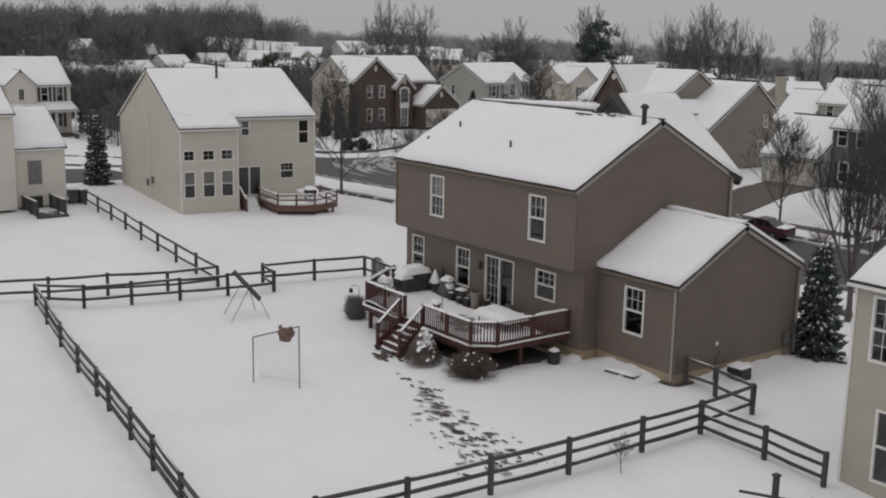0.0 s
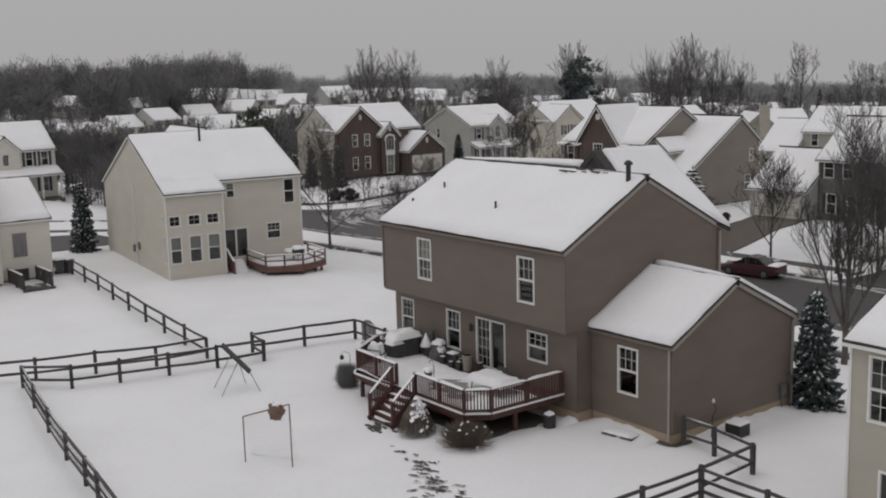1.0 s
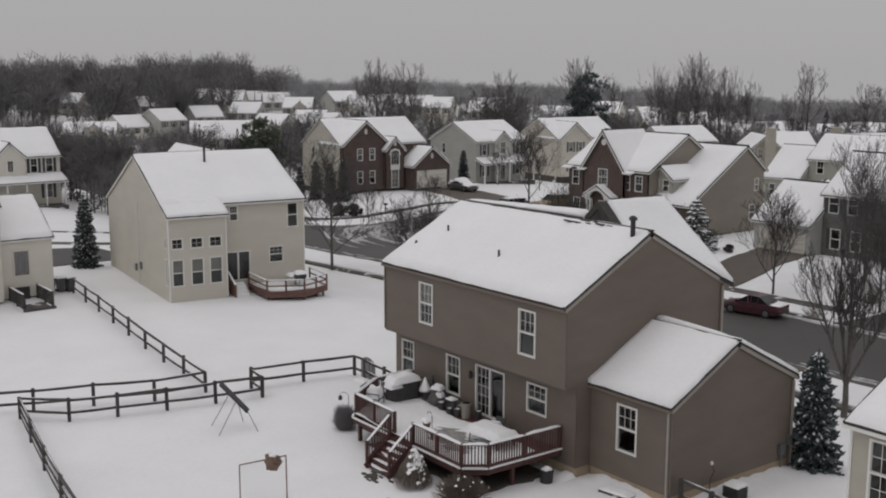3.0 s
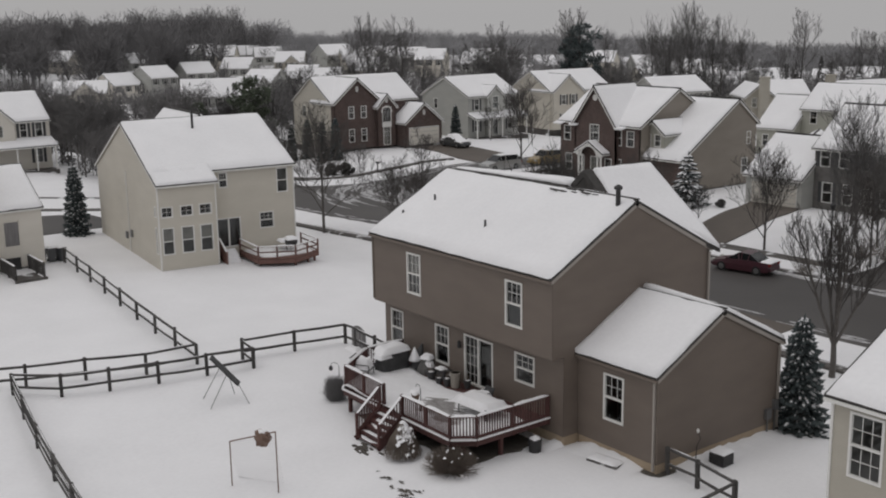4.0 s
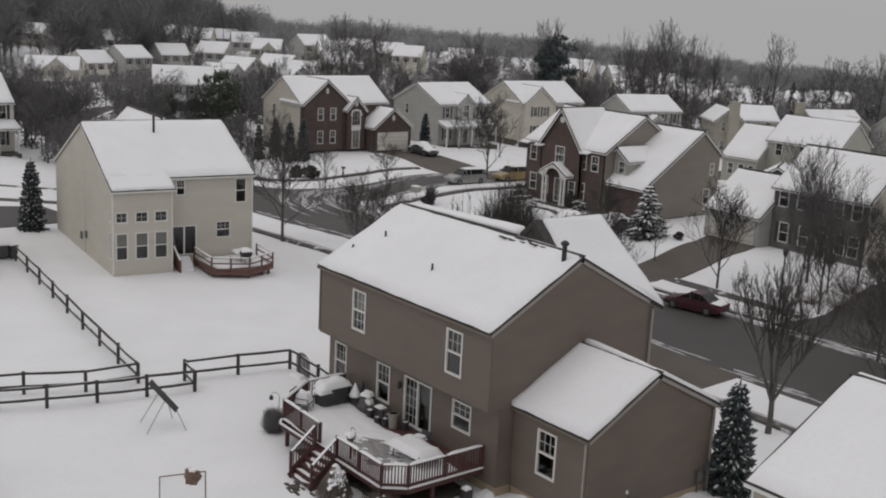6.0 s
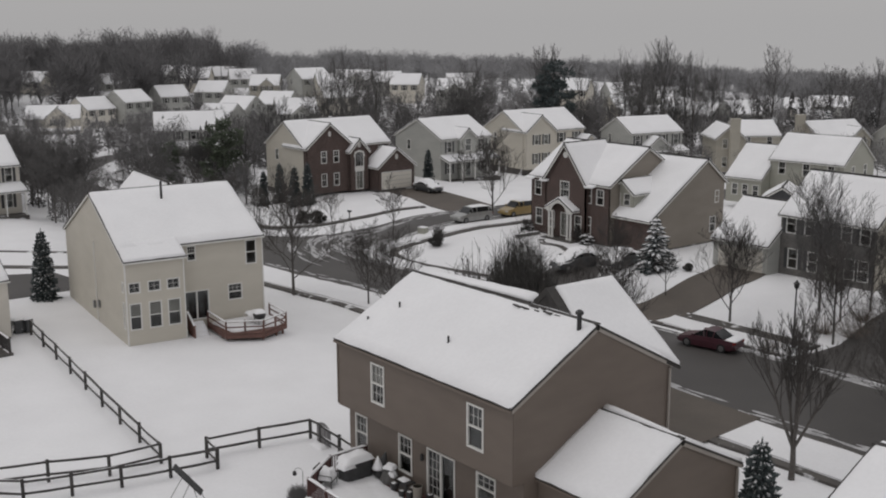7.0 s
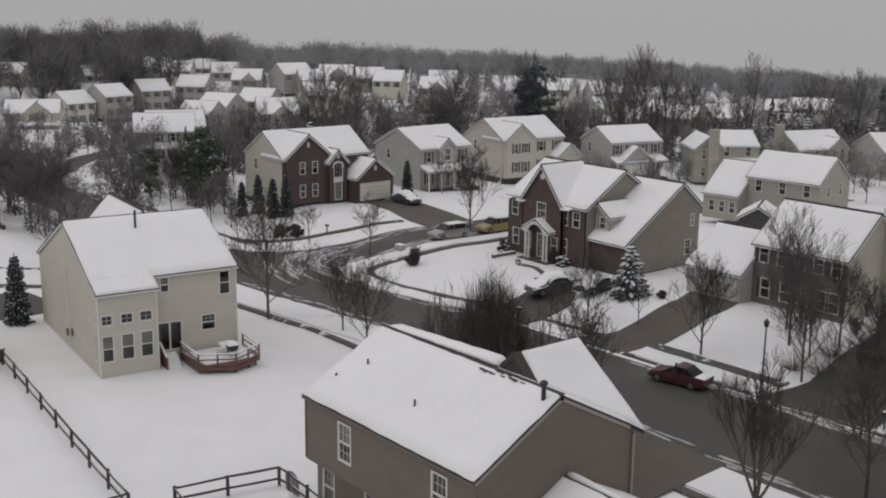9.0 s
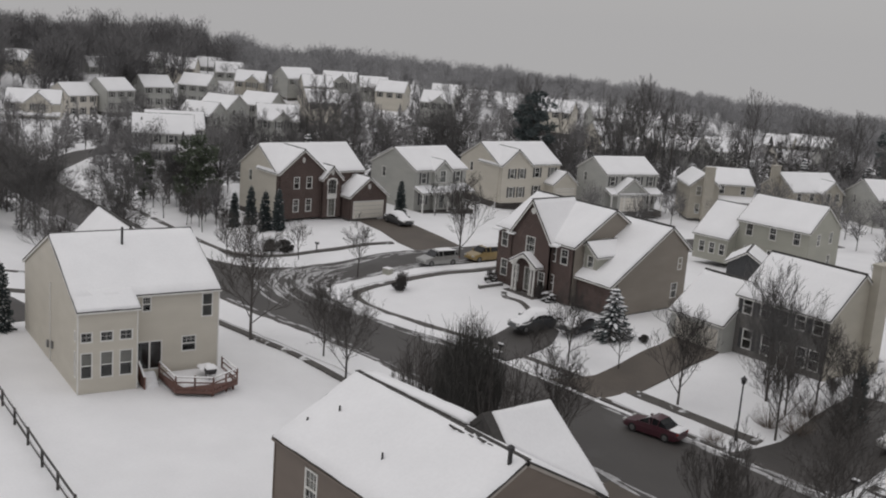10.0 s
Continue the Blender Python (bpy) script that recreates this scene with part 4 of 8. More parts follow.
wins = [(s, 2.83, w, 0.72, {**sm}) for s, w in cols] + [(s, 0.32, w, 1.82, {**hb}) for s, w in cols]
for sd, o, d, L, hs in (("S", (0, 0), (1, 0), 3.95, wins), ("W", (0, 1.2), (0, -1), 1.2, [(0.6, 2.83, 0.4, 0.72, sm), (0.6, 0.32, 0.4, 1.82, hb)]), ("E", (3.95, 0), (0, 1), 1.2, [])):
    mm = frame_of(o, d)
    wall(B, mm, L, -0.88, 5.05, [(s - w / 2, s + w / 2, z, z + h) for s, z, w, h, _ in hs], CREAM, 0.16)
    for s, z, w, h, kw in hs:
        window(B, mm, s, z, w, h, **kw)
g = Geo()
for x in (0.0, 3.79):
    i = len(g.v)
    g.v += [(x, 0, 5.05), (x, 1.2, 5.05), (x, 1.2, 5.62), (x + 0.16, 0, 5.05), (x + 0.16, 1.2, 5.05), (x + 0.16, 1.2, 5.62)]
    g.f += [(i, i + 1, i + 2), (i + 3, i + 5, i + 4), (i, i + 2, i + 5, i + 3)]
part("wall", g, CREAM, B)
slope(B, (-0.14, -0.26, 5.04), (4.15, -0.26, 5.04), (4.15, 1.34, 5.80), (-0.14, 1.34, 5.80), snow=0.12, ridge_gap=-0.35, inset=0.03, seed=2)
block(B, 2.9, 8.9, 8.3, 16.4, -0.7, 5.5, 3.22, CREAM, ridge="y", gable="SN", sides="SN", lap=0.16, over=0.2, rake=0.12, snow=0.12, seed=6, lining=False)
vent_pipe(B, 4.6, 6.0, 7.85, 0.09, 1.45, DARK_METAL)
# Added dark slab in the bay, painted as dark as an unlit room.
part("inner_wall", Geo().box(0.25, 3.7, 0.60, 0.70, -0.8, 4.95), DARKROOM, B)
bars(B, "downspout", WHITE, ((-0.05, 7.4, -0.7), (-0.05, 7.4, 5.2), 0.07, 0.07), ((10.21, 1.3, -0.7), (10.21, 1.3, 5.5), 0.07, 0.07))
bars(B, "corner_board", WHITE, ((-0.01, -0.01, -0.7), (-0.01, -0.01, 5.0), 0.09, 0.09), ((3.96, -0.01, -0.7), (3.96, -0.01, 5.0), 0.08, 0.08), ((10.16, 1.19, -0.7), (10.16, 1.19, 5.55), 0.09, 0.09))
for y, z in ((6.6, 0.5), (7.9, 0.2)):
    part("utility_meter", Geo().box(-0.16, -0.02, y, y + 0.3, z, z + 0.5), METAL, B, "grey utility meter box on the side wall")

# ---- the sand-coloured house beside the fence ----
K = thing("house", pose(12.58, -0.6, 0.0), "sand-coloured house with lapped siding and a deep snow roof", "house", "houses of the neighbourhood")
foundation(K, 0, 11.0, 0, 9.4, -2.1, -1.55, CONCRETE)
block(K, 0, 11.0, 0, 9.4, -1.55, 4.98, 2.25, SAND, {"S": [(1.10, 2.62, 1.05, 1.95, {"grid": (3, 2), "lower": True}), (1.75, -0.95, 1.5, 2.2, {"grid": None}), (5.5, 2.62, 1.05, 1.95, {"grid": (3, 2), "lower": True}), (8.8, 2.62, 1.05, 1.95, {"grid": (3, 2), "lower": True})], "W": [(6.5, 3.0, 0.9, 1.5, HUNG6)]}, lap=0.125, over=0.30, rake=0.16, snow=0.15, ridge_gap=0.05, inset=0.05)
bars(K, "corner_board", WHITE, ((-0.01, -0.01, -1.55), (-0.01, -0.01, 4.9), 0.08, 0.08))
part("utility_meter", Geo().box(-0.17, -0.02, 0.9, 1.25, 0.5, 0.95), METAL, K, "pale meter box with snow on it")

# ---- the cream house by the far end of the fence ----
L = thing("house", pose(-44.7, -8.85, 0.35, 0, 0, 90), "cream house with a low rear wing and snow roof", "house", "houses of the neighbourhood")
foundation(L, -9.0, 3.5, 0.05, 9, -1.2, -0.75, CONCRETE)
block(L, 0.0, 3.5, 0, 8.2, -0.75, 3.2, 2.35, PALE, {}, lap=0.16, over=0.2, rake=0.15, snow=0.12, ridge_gap=0.03, mid=4.1, sides="SENW")
block(L, -9.0, 0.0, -0.8, 9.0, -0.75, 5.6, 2.6, PALE, {"S": [(7.6, 3.2, 0.9, 1.5, HUNG6), (3.0, 3.2, 0.9, 1.5, HUNG6)], "E": [(0.45, 2.4, 0.1, 0.1, {"style": "single", "grid": None})]}, lap=0.16, over=0.25, rake=0.15, snow=0.12, ridge_gap=0.03)

part("blind_panel", Geo().box(1.0, 1.9, -0.05, -0.024, 0.75, 2.35), GREY_BOARD, L, "grey panel closing a rear window")
bars(L, "panel_trim", PALE, ((0.95, -0.05, 0.75), (0.95, -0.05, 2.40), 0.07, 0.05), ((1.95, -0.05, 0.75), (1.95, -0.05, 2.40), 0.07, 0.05), ((0.92, -0.05, 2.39), (1.98, -0.05, 2.39), 0.05, 0.07), ((0.92, -0.05, 0.72), (1.98, -0.05, 0.72), 0.05, 0.06))

# ---- the white-trimmed house with a porch, past the conifer ----
M = thing("house", pose(-96.0, 1.0, 0, 0, 0, 90), "pale house with dark shutters and a long snowy porch roof", "house", "houses of the neighbourhood")
sh = {"grid": (2, 2), "shutters": True}
foundation(M, 0, 10.8, 0, 9.0, -1.3, -0.6, CONCRETE)
block(M, 0, 10.8, 0, 9.0, -0.6, 4.9, 2.85, PALE, {"S": [(9.6, 3.0, 0.8, 1.6, sh), (7.9, 3.0, 0.8, 1.6, sh), (2.0, 3.0, 0.8, 1.6, sh), (9.4, 0.1, 0.9, 1.6, sh), (2.0, 0.1, 0.9, 1.6, sh)], "E": [(4, 3.0, 0.8, 1.5, HUNG6)]}, lap=0.18, over=0.3, rake=0.15, ridge_gap=0.02)
block(M, 3.6, 6.8, -0.6, 4.5, 2.2, 4.9, 1.5, PALE, {"S": [(1.6, 3.2, 0.7, 1.3, {"style": "single", "grid": (2, 3)})]}, ridge="y", gable="SN", sides="SEW", lap=0.18, over=0.2, rake=0.15, ridge_gap=0.02, lining=False)
slope(M, (-0.2, -2.2, 2.15), (11.0, -2.2, 2.15), (11.0, 0.0, 2.9), (-0.2, 0.0, 2.9), snow=0.12, ridge_gap=0.0)
for k in range(6):
    part("porch_post", Geo().box(0.1 + 2.1 * k, 0.24 + 2.1 * k, -2.0, -1.86, -0.7, 2.1), WHITE, M)
part("porch_floor", Geo().box(-0.1, 10.9, -2.1, 0.0, -1.1, -0.62), CONCRETE, M)

# ---- the brick house with the portico, across the street ----
E = thing("house", pose(0, 0, 0.12), "red brick house with a white portico, dormer and tan side wing", "house", "houses of the neighbourhood")
wb = {"grid": (2, 2)}
foundation(E, -52.0, -41.1, 49.3, 59.7, -1.4, -0.75, CONCRETE)
block(E, -52.0, -41.1, 49.3, 59.7, -0.75, 5.04, 3.22, {"S": BRICK, "E": TAN, "N": TAN, "W": TAN}, {"S": [(1.0, 3.0, 0.95, 1.5, wb), (2.75, 3.0, 0.95, 1.5, wb), (5.2, 3.35, 1.25, 1.6, wb), (8.0, 3.0, 0.95, 1.5, wb), (9.6, 3.0, 0.95, 1.5, wb), (1.2, 0.0, 0.95, 1.7, wb), (3.0, 0.0, 0.95, 1.7, wb), (5.2, -0.6, 1.05, 2.3, {"style": "single", "grid": (2, 4), "blind": 1.0}), (8.0, 0.0, 0.95, 1.7, wb)], "E": [(3, 3.0, 0.8, 1.4, wb)]}, lap=0.16, over=0.3, rake=0.2, snow=0.12, ridge_gap=0.14)
block(E, -49.5, -43.9, 48.85, 54.0, 2.55, 5.04, 3.55, {"S": BRICK, "E": BRICK, "W": BRICK}, {"S": [(2.75, 3.25, 1.25, 1.65, {"grid": (3, 2), "lower": True})]}, ridge="y", gable="SN", sides="SEW", over=0.35, rake=0.3, snow=0.12, ridge_gap=0.05, lining=False, seed=4)
block(E, -49.5, -43.9, 48.9, 49.8, -0.75, 2.55, 0, {"S": BRICK, "E": BRICK, "W": BRICK}, {"S": [(0.9, 0.0, 0.9, 1.7, wb), (4.6, 0.0, 0.9, 1.7, wb), (2.75, -0.6, 1.05, 2.35, {"style": "single", "grid": (2, 4), "blind": 1.0})]}, roof=False, sides="SEW", lining=False)
part("gable_vent", Geo().lathe([(0.3, 0), (0.3, 0.08)], 12).box(-0.02, 0.02, -0.3, 0.3, 0.08, 0.1), WHITE, E, "round white gable vent").matrix_local = pose(-46.7, 48.85, 7.5, 90, 0, 0)
for x0, w in ((-50.1, 1.1), (-43.9, 1.2), (-52.3, 1.2)):
    part("eave_return_snow", snow_sheet((x0, 48.5, 4.65), (x0 + w, 48.5, 4.65), (x0 + w, 49.3, 4.88), (x0, 49.3, 4.88), 0.12, 4, 3), ROOF_SNOW, E, smooth=True)
slope(E, (-46.7 - 2.0, 49.3, 2.2), (-46.7 - 2.0, 47.9, 2.2), (-46.7, 47.9, 3.35), (-46.7, 49.3, 3.35), snow=0.10, ridge_gap=0.0)
slope(E, (-46.7 + 2.0, 47.9, 2.2), (-46.7 + 2.0, 49.3, 2.2), (-46.7, 49.3, 3.35), (-46.7, 47.9, 3.35), snow=0.10, ridge_gap=0.0)
g = Geo()
for a in range(13):
    t = math.pi * a / 12
    for r in (1.05, 1.32):
        g.v += [(-46.7 + r * math.cos(t), 47.96, 1.9 + r * 0.85 * math.sin(t)), (-46.7 + r * math.cos(t), 48.1, 1.9 + r * 0.85 * math.sin(t))]
for a in range(12):
    k = a * 4
    g.f += [(k, k + 4, k + 6, k + 2), (k + 1, k + 3, k + 7, k + 5), (k, k + 1, k + 5, k + 4), (k + 2, k + 6, k + 7, k + 3)]
part("portico_arch", g, WHITE, E)
part("portico_beam", Geo().box(-48.4, -47.9, 47.96, 48.1, 1.9, 2.25), WHITE, E)
part("portico_beam", Geo().box(-45.5, -45.0, 47.96, 48.1, 1.9, 2.25), WHITE, E)
for x in (-48.2, -47.75, -45.65, -45.2):
    part("portico_column", Geo().lathe([(0.17, 0), (0.17, 0.15), (0.12, 0.2), (0.105, 2.5), (0.17, 2.6), (0.17, 2.72)], 12, (x, 48.2, -0.75)), WHITE, E, "white round porch column")
part("porch_step", Geo().box(-48.8, -44.6, 47.6, 49.0, -1.4, -0.78).box(-48.2, -45.2, 47.1, 47.6, -1.4, -0.95), CONCRETE, E, "snowy concrete porch steps")
foundation(E, -41.1, -36.5, 49.95, 60.4, -1.4, -0.75, CONCRETE)
block(E, -42.9, -36.5, 49.95, 60.45, -0.75, 2.34, 4.98, {"S": BRICK, "E": TAN, "N": TAN, "W": TAN}, {"S": [], "E": [(8.9, 0.2, 0.9, 1.5, wb), (9.4, 3.0, 0.6, 1.2, wb)]}, lap=0.16, over=0.45, rake=0.2, mid=57.65, back=5.15, snow=0.12, ridge_gap=0.18, seed=9)
block(E, -42.2, -39.3, 50.6, 55.2, 2.4, 4.36, 1.1, SAGE, {"S": [(0.85, 3.10, 0.80, 1.15, {"grid": (2, 2)}), (2.05, 3.10, 0.80, 1.15, {"grid": (2, 2)})]}, ridge="y", gable="SN", sides="SEW", lap=0.16, over=0.25, rake=0.25, snow=0.10, ridge_gap=0.02, lining=False, seed=11)
vent_pipe(E, -45.0, 56.2, 7.4, 0.06, 0.4)

# ---- the house with dark shutters and a low garage wing ----
J = thing("house", pose(0, 0, -0.15), "sand-coloured house with dark shutters and a garage wing under snow", "house", "houses of the neighbourhood")
sj = {"grid": None, "shutters": True}
foundation(J, -24.4, -15.6, 52.5, 60.9, -1.4, -0.8, CONCRETE)
block(J, -24.4, -15.6, 52.5, 60.9, -0.8, 4.66, 3.22, {"S": STONE, "E": SAND, "N": SAND, "W": SAND}, {"S": [(1.0, 3.0, 0.95, 1.6, sj), (2.75, 3.0, 0.95, 1.6, sj), (4.5, 3.0, 0.95, 1.6, sj), (6.15, 3.0, 0.95, 1.6, sj), (7.8, 3.0, 0.95, 1.6, sj), (1.3, 0.0, 0.95, 1.7, sj), (3.2, 0.0, 0.95, 1.7, sj), (6.6, 0.0, 0.95, 1.7, sj), (7.8, 0.0, 0.95, 1.7, sj), (4.9, -0.6, 1.0, 2.2, {"style": "single", "grid": None, "blind": 1.0})]}, lap=0.16, over=0.35, rake=0.18, snow=0.12, ridge_gap=0.16, mid=56.65)
block(J, -30.1, -24.43, 50.9, 59.5, -0.8, 2.01, 3.09, GREY, {"S": [(2.9, -0.75, 4.6, 2.2, {"style": "single", "grid": (4, 4), "blind": 1.0})], "W": [(3.0, 0.0, 0.9, 1.4, wb)]}, lap=0.16, over=0.35, rake=0.18, snow=0.12, ridge_gap=0.16, mid=55.2, sides="SWNE", gable="WE", seed=3)
garage_door(J, -27.2, 50.87, 4.6, -0.75)
part("stoop", Geo().box(-21.0, -18.4, 51.0, 52.6, -1.5, -0.82).box(-20.8, -18.6, 50.5, 51.0, -1.5, -1.0), CONCRETE, J)
part("chimney", Geo().box(-15.6, -14.8, 57.6, 59.4, -1.0, 8.6).box(-15.65, -14.7, 57.5, 59.5, 8.6, 8.75), SAND, J, "sand-sided chimney chase on the gable wall")


def colonial(x, y, rot, w, d, material, eave=4.9, rise=2.8, front=None, garage=None, gable=None, porch=False, shutters=False, label="", base=-0.7, z=None, chimney=None, lap=0.18, rows=2):
    """A two-storey house: front to -y before it is turned. garage: (x0, x1, forward); gable: (x0, x1, forward)."""
    h = thing("house", pose(x, y, (ground_z(x, y) + 0.9) if z is None else z, 0, 0, rot), label, "house", "houses of the neighbourhood")
    fm = front or material
    foundation(h, 0, w, 0, d, -2.0, base, CONCRETE)
    ws = {"grid": (2, 2), "shutters": shutters}
    n = max(2, int(w / 2.4))
    seats = [w * (k + 0.5) / n for k in range(n)]
    fw = [(s, 3.0, 0.9, 1.5, ws) for s in seats if not (gable and gable[0] - 0.7 < s < gable[1] + 0.7)]
    if rows > 1:
        fw += [(s, 0.1, 0.9, 1.6, ws) for s in seats if not (garage and garage[0] - 0.7 < s < garage[1] + 0.7) and not (gable and gable[0] - 0.7 < s < gable[1] + 0.7)]
    side = [(d * 0.3, 3.0, 0.8, 1.4, wb), (d * 0.7, 3.0, 0.8, 1.4, wb), (d * 0.7, 0.2, 0.8, 1.4, wb)]
    block(h, 0, w, 0, d, base, eave, rise, {"S": fm, "E": material, "N": material, "W": material}, {"S": fw, "E": side, "W": side[:1]}, lap=lap, over=0.3, rake=0.18, snow=0.12, ridge_gap=0.05, seed=int(x))
    if gable:
        a, b, f = gable
        c = (b - a) / 2
        block(h, a, b, -f, d * 0.5, base, eave, (b - a) * 0.42, {"S": fm, "E": fm, "W": fm}, {"S": [(c - 0.9, 3.0, 0.8, 1.5, ws), (c + 0.9, 3.0, 0.8, 1.5, ws), (c - 0.9, 0.1, 0.8, 1.6, ws), (c + 0.9, 0.1, 0.8, 1.6, ws)] if b - a > 3.6 else [(c, 3.1, 1.1, 1.7, wb), (c, -0.5, 1.0, 2.3, {"style": "single", "grid": (2, 4)})]}, ridge="y", gable="SN", sides="SEW", lap=lap, over=0.3, rake=0.25, snow=0.12, ridge_gap=0.05, lining=False, seed=2)
    if garage:
        a, b, f = garage
        block(h, a, b, -f, 4.0, base, 2.25, (b - a) * 0.40, {"S": fm, "E": material, "W": fm}, {"S": [((b - a) / 2, base + 0.05, min(4.8, b - a - 1.0), 2.2, {"style": "single", "grid": (4, 4), "blind": 1.0})]}, ridge="y", gable="SN", sides="SEW", lap=lap, over=0.3, rake=0.25, snow=0.12, ridge_gap=0.05, lining=False, seed=5)
        foundation(h, a, b, -f, 1, -2.0, base, CONCRETE)
        garage_door(h, (a + b) / 2, -f - 0.03, min(4.8, b - a - 1.0), base + 0.05)
    if porch:
        slope(h, (-0.2, -2.0, 2.0), (w + 0.2, -2.0, 2.0), (w + 0.2, 0, 2.7), (-0.2, 0, 2.7), snow=0.12, ridge_gap=0.0)
        for k in range(5):
            part("porch_post", Geo().box((w - 0.15) * k / 4, (w - 0.15) * k / 4 + 0.15, -1.9, -1.75, base, 1.95), WHITE, h)
        part("porch_floor", Geo().box(-0.1, w + 0.1, -2.0, 0, -1.6, base), CONCRETE, h)
    if chimney:
        cx, cy = chimney
        part("chimney", Geo().box(cx - 0.7, cx + 0.7, cy - 0.45, cy + 0.45, base, eave + rise + 1.0).box(cx - 0.78, cx + 0.78, cy - 0.53, cy + 0.53, eave + rise + 1.0, eave + rise + 1.15), material, h, "sided chimney chase")
    return h


C = colonial(-86.2, 42.95, 89.2, 12.8, 9.4, CREAM, eave=5.06, rise=2.9, front=BRICK, garage=(8.9, 14.5, 3.15), gable=(0.05, 6.7, 0.7), label="red brick fronted house with cream sides and a projecting garage", z=0.25)
block(C, 5.9, 8.7, -1.3, 4.0, -0.7, 4.3, 1.45, BRICK, {"S": [(1.4, -0.55, 1.1, 2.3, {"style": "single", "grid": (2, 4), "blind": 1.0}), (1.4, 2.3, 1.3, 1.9, {"style": "single", "grid": (3, 3)})]}, ridge="y", gable="SN", sides="SEW", over=0.25, rake=0.25, snow=0.12, lining=False)
g = Geo()
for a in range(13):
    t = math.pi * a / 12
    for r in (0.66, 0.82):
        g.v += [(7.3 + r * math.cos(t), -1.36, 3.55 + r * math.sin(t)), (7.3 + r * math.cos(t), -1.26, 3.55 + r * math.sin(t))]
for a in range(12):
    k = a * 4
    g.f += [(k, k + 4, k + 6, k + 2), (k + 1, k + 3, k + 7, k + 5), (k, k + 1, k + 5, k + 4), (k + 2, k + 6, k + 7, k + 3)]
part("window_arch", g, WHITE, C, "white arched window head over the entry")
part("entry_panel", Geo().box(6.62, 7.98, -1.35, -1.305, 1.72, 2.26), WHITE, C, "white panel between entry door and window")
for x, y, z in ((3.35, -0.72, 6.6), (7.3, -1.32, 5.05), (11.7, -3.17, 3.4)):
    part("gable_vent", Geo().lathe([(0.26, 0), (0.26, 0.06), (0.19, 0.06), (0.19, 0.03)], 14), WHITE, C, "oval white gable vent").matrix_local = pose(x, y, z, 90, 0, 0) @ Matrix.Diagonal((0.8, 1.35, 1, 1))
colonial(-87.0, 65.05, 91.9, 9.2, 9.96, GREY, eave=4.92, rise=2.42, gable=(3.05, 5.95, 0.5), porch=True, shutters=True, label="grey-sided house with a snowy front porch", z=-0.15)
colonial(-92.25, 84.9, 83.65, 11.67, 10.45, CREAM, eave=5.05, rise=2.73, gable=(0.1, 5.6, 0.8), garage=(9.0, 13.6, 2.2), shutters=True, label="cream-sided house with a front gable and dark shutters", z=-0.85)
colonial(-85.0, 100.9, 77.0, 9.63, 8.4, GREY, eave=4.89, rise=2.14, porch=True, shutters=True, garage=(1.2, 6.6, 1.8), label="grey house with a snowy porch over its garage", z=-1.5)
P = colonial(-49.8, 86.8, 6.7, 9.3, 8.0, SAGE, eave=4.8, rise=2.75, label="sage-grey house seen from behind with a broad snow roof", z=-0.78)
block(P, -4.8, -0.03, -1.9, 7.85, -0.7, 2.46, 3.57, SAGE, {"S": [(1.2, 0.2, 0.8, 1.4, wb), (2.6, 0.2, 0.8, 1.4, wb), (4.0, 0.2, 0.8, 1.4, wb)]}, lap=0.18, sides="SWNE", gable="WE", over=0.3, rake=0.2, snow=0.12, seed=8)
colonial(-78.5, 118.6, 53.8, 7.0, 8.6, SAND, eave=4.6, rise=2.05, porch=True, gable=(-4.4, 0.2, 3.6), chimney=(-2.0, -5.2), label="sand-coloured house with a gabled bay and a sided chimney", z=-2.2)
colonial(-73.6, 134.3, 71.9, 10.2, 8.7, SAND, eave=4.54, rise=2.64, gable=(5.4, 9.6, 0.8), chimney=(-0.7, 4.5), label="sand-coloured house with a front gable and sided chimney", z=-3.4)
colonial(-62.9, 142.35, 61.9, 12.0, 10.15, GREY, eave=4.6, rise=2.7, gable=(3.5, 7.5, 0.8), label="pale grey house with a gabled bay", z=-3.35)
colonial(-30.0, 108.0, 4, 11.0, 9.5, GREY, eave=4.6, rise=2.5, gable=(1.0, 5.0, 0.8), label="pale grey house under snow", z=-2.4)
colonial(-3.5, 58.0, 0, 12.0, 10.0, SAGE, eave=4.8, rise=2.7, garage=(0.5, 6.0, 3.0), label="sage house with a low garage roof", z=0.1)
# little dark-gabled shed behind
S1 = thing("shed", pose(-44.4, 78.0, -1.0, 0, 0, 28), "small dark-gabled garden shed with snow on its roof", "shed")
block(S1, 0, 4.2, 0, 4.6, -0.6, 1.7, 1.3, SHUTTER, ridge="y", gable="SN", lap=0.15, over=0.3, rake=0.3, lining=False)

# houses further off
# streets of houses further off: x, y, turn, width, height of the plot, siding, front gable
VALLEY_STREET = (
    (-224, 60, 65, 11.8, -5.4, CREAM, 1), (-233, 72, 104, 8.0, -4.5, PALE, 0), (-232, 81, 104, 8.0, -3.1, GREY, 0), (-241, 96, 88, 8.0, -2.9, GREY, 0),
    (-162, 65, 69, 10.6, -3.2, GREY, 0), (-145, 55, 67, 10.0, -1.8, GREY, 0), (-192, 86, 33, 8.0, -4.5, GREY, 0), (-196, 93, 28, 8.0, -3.3, GREY, 0),
    (-162, 87, 66, 8.0, -1.8, GREY, 1),
)
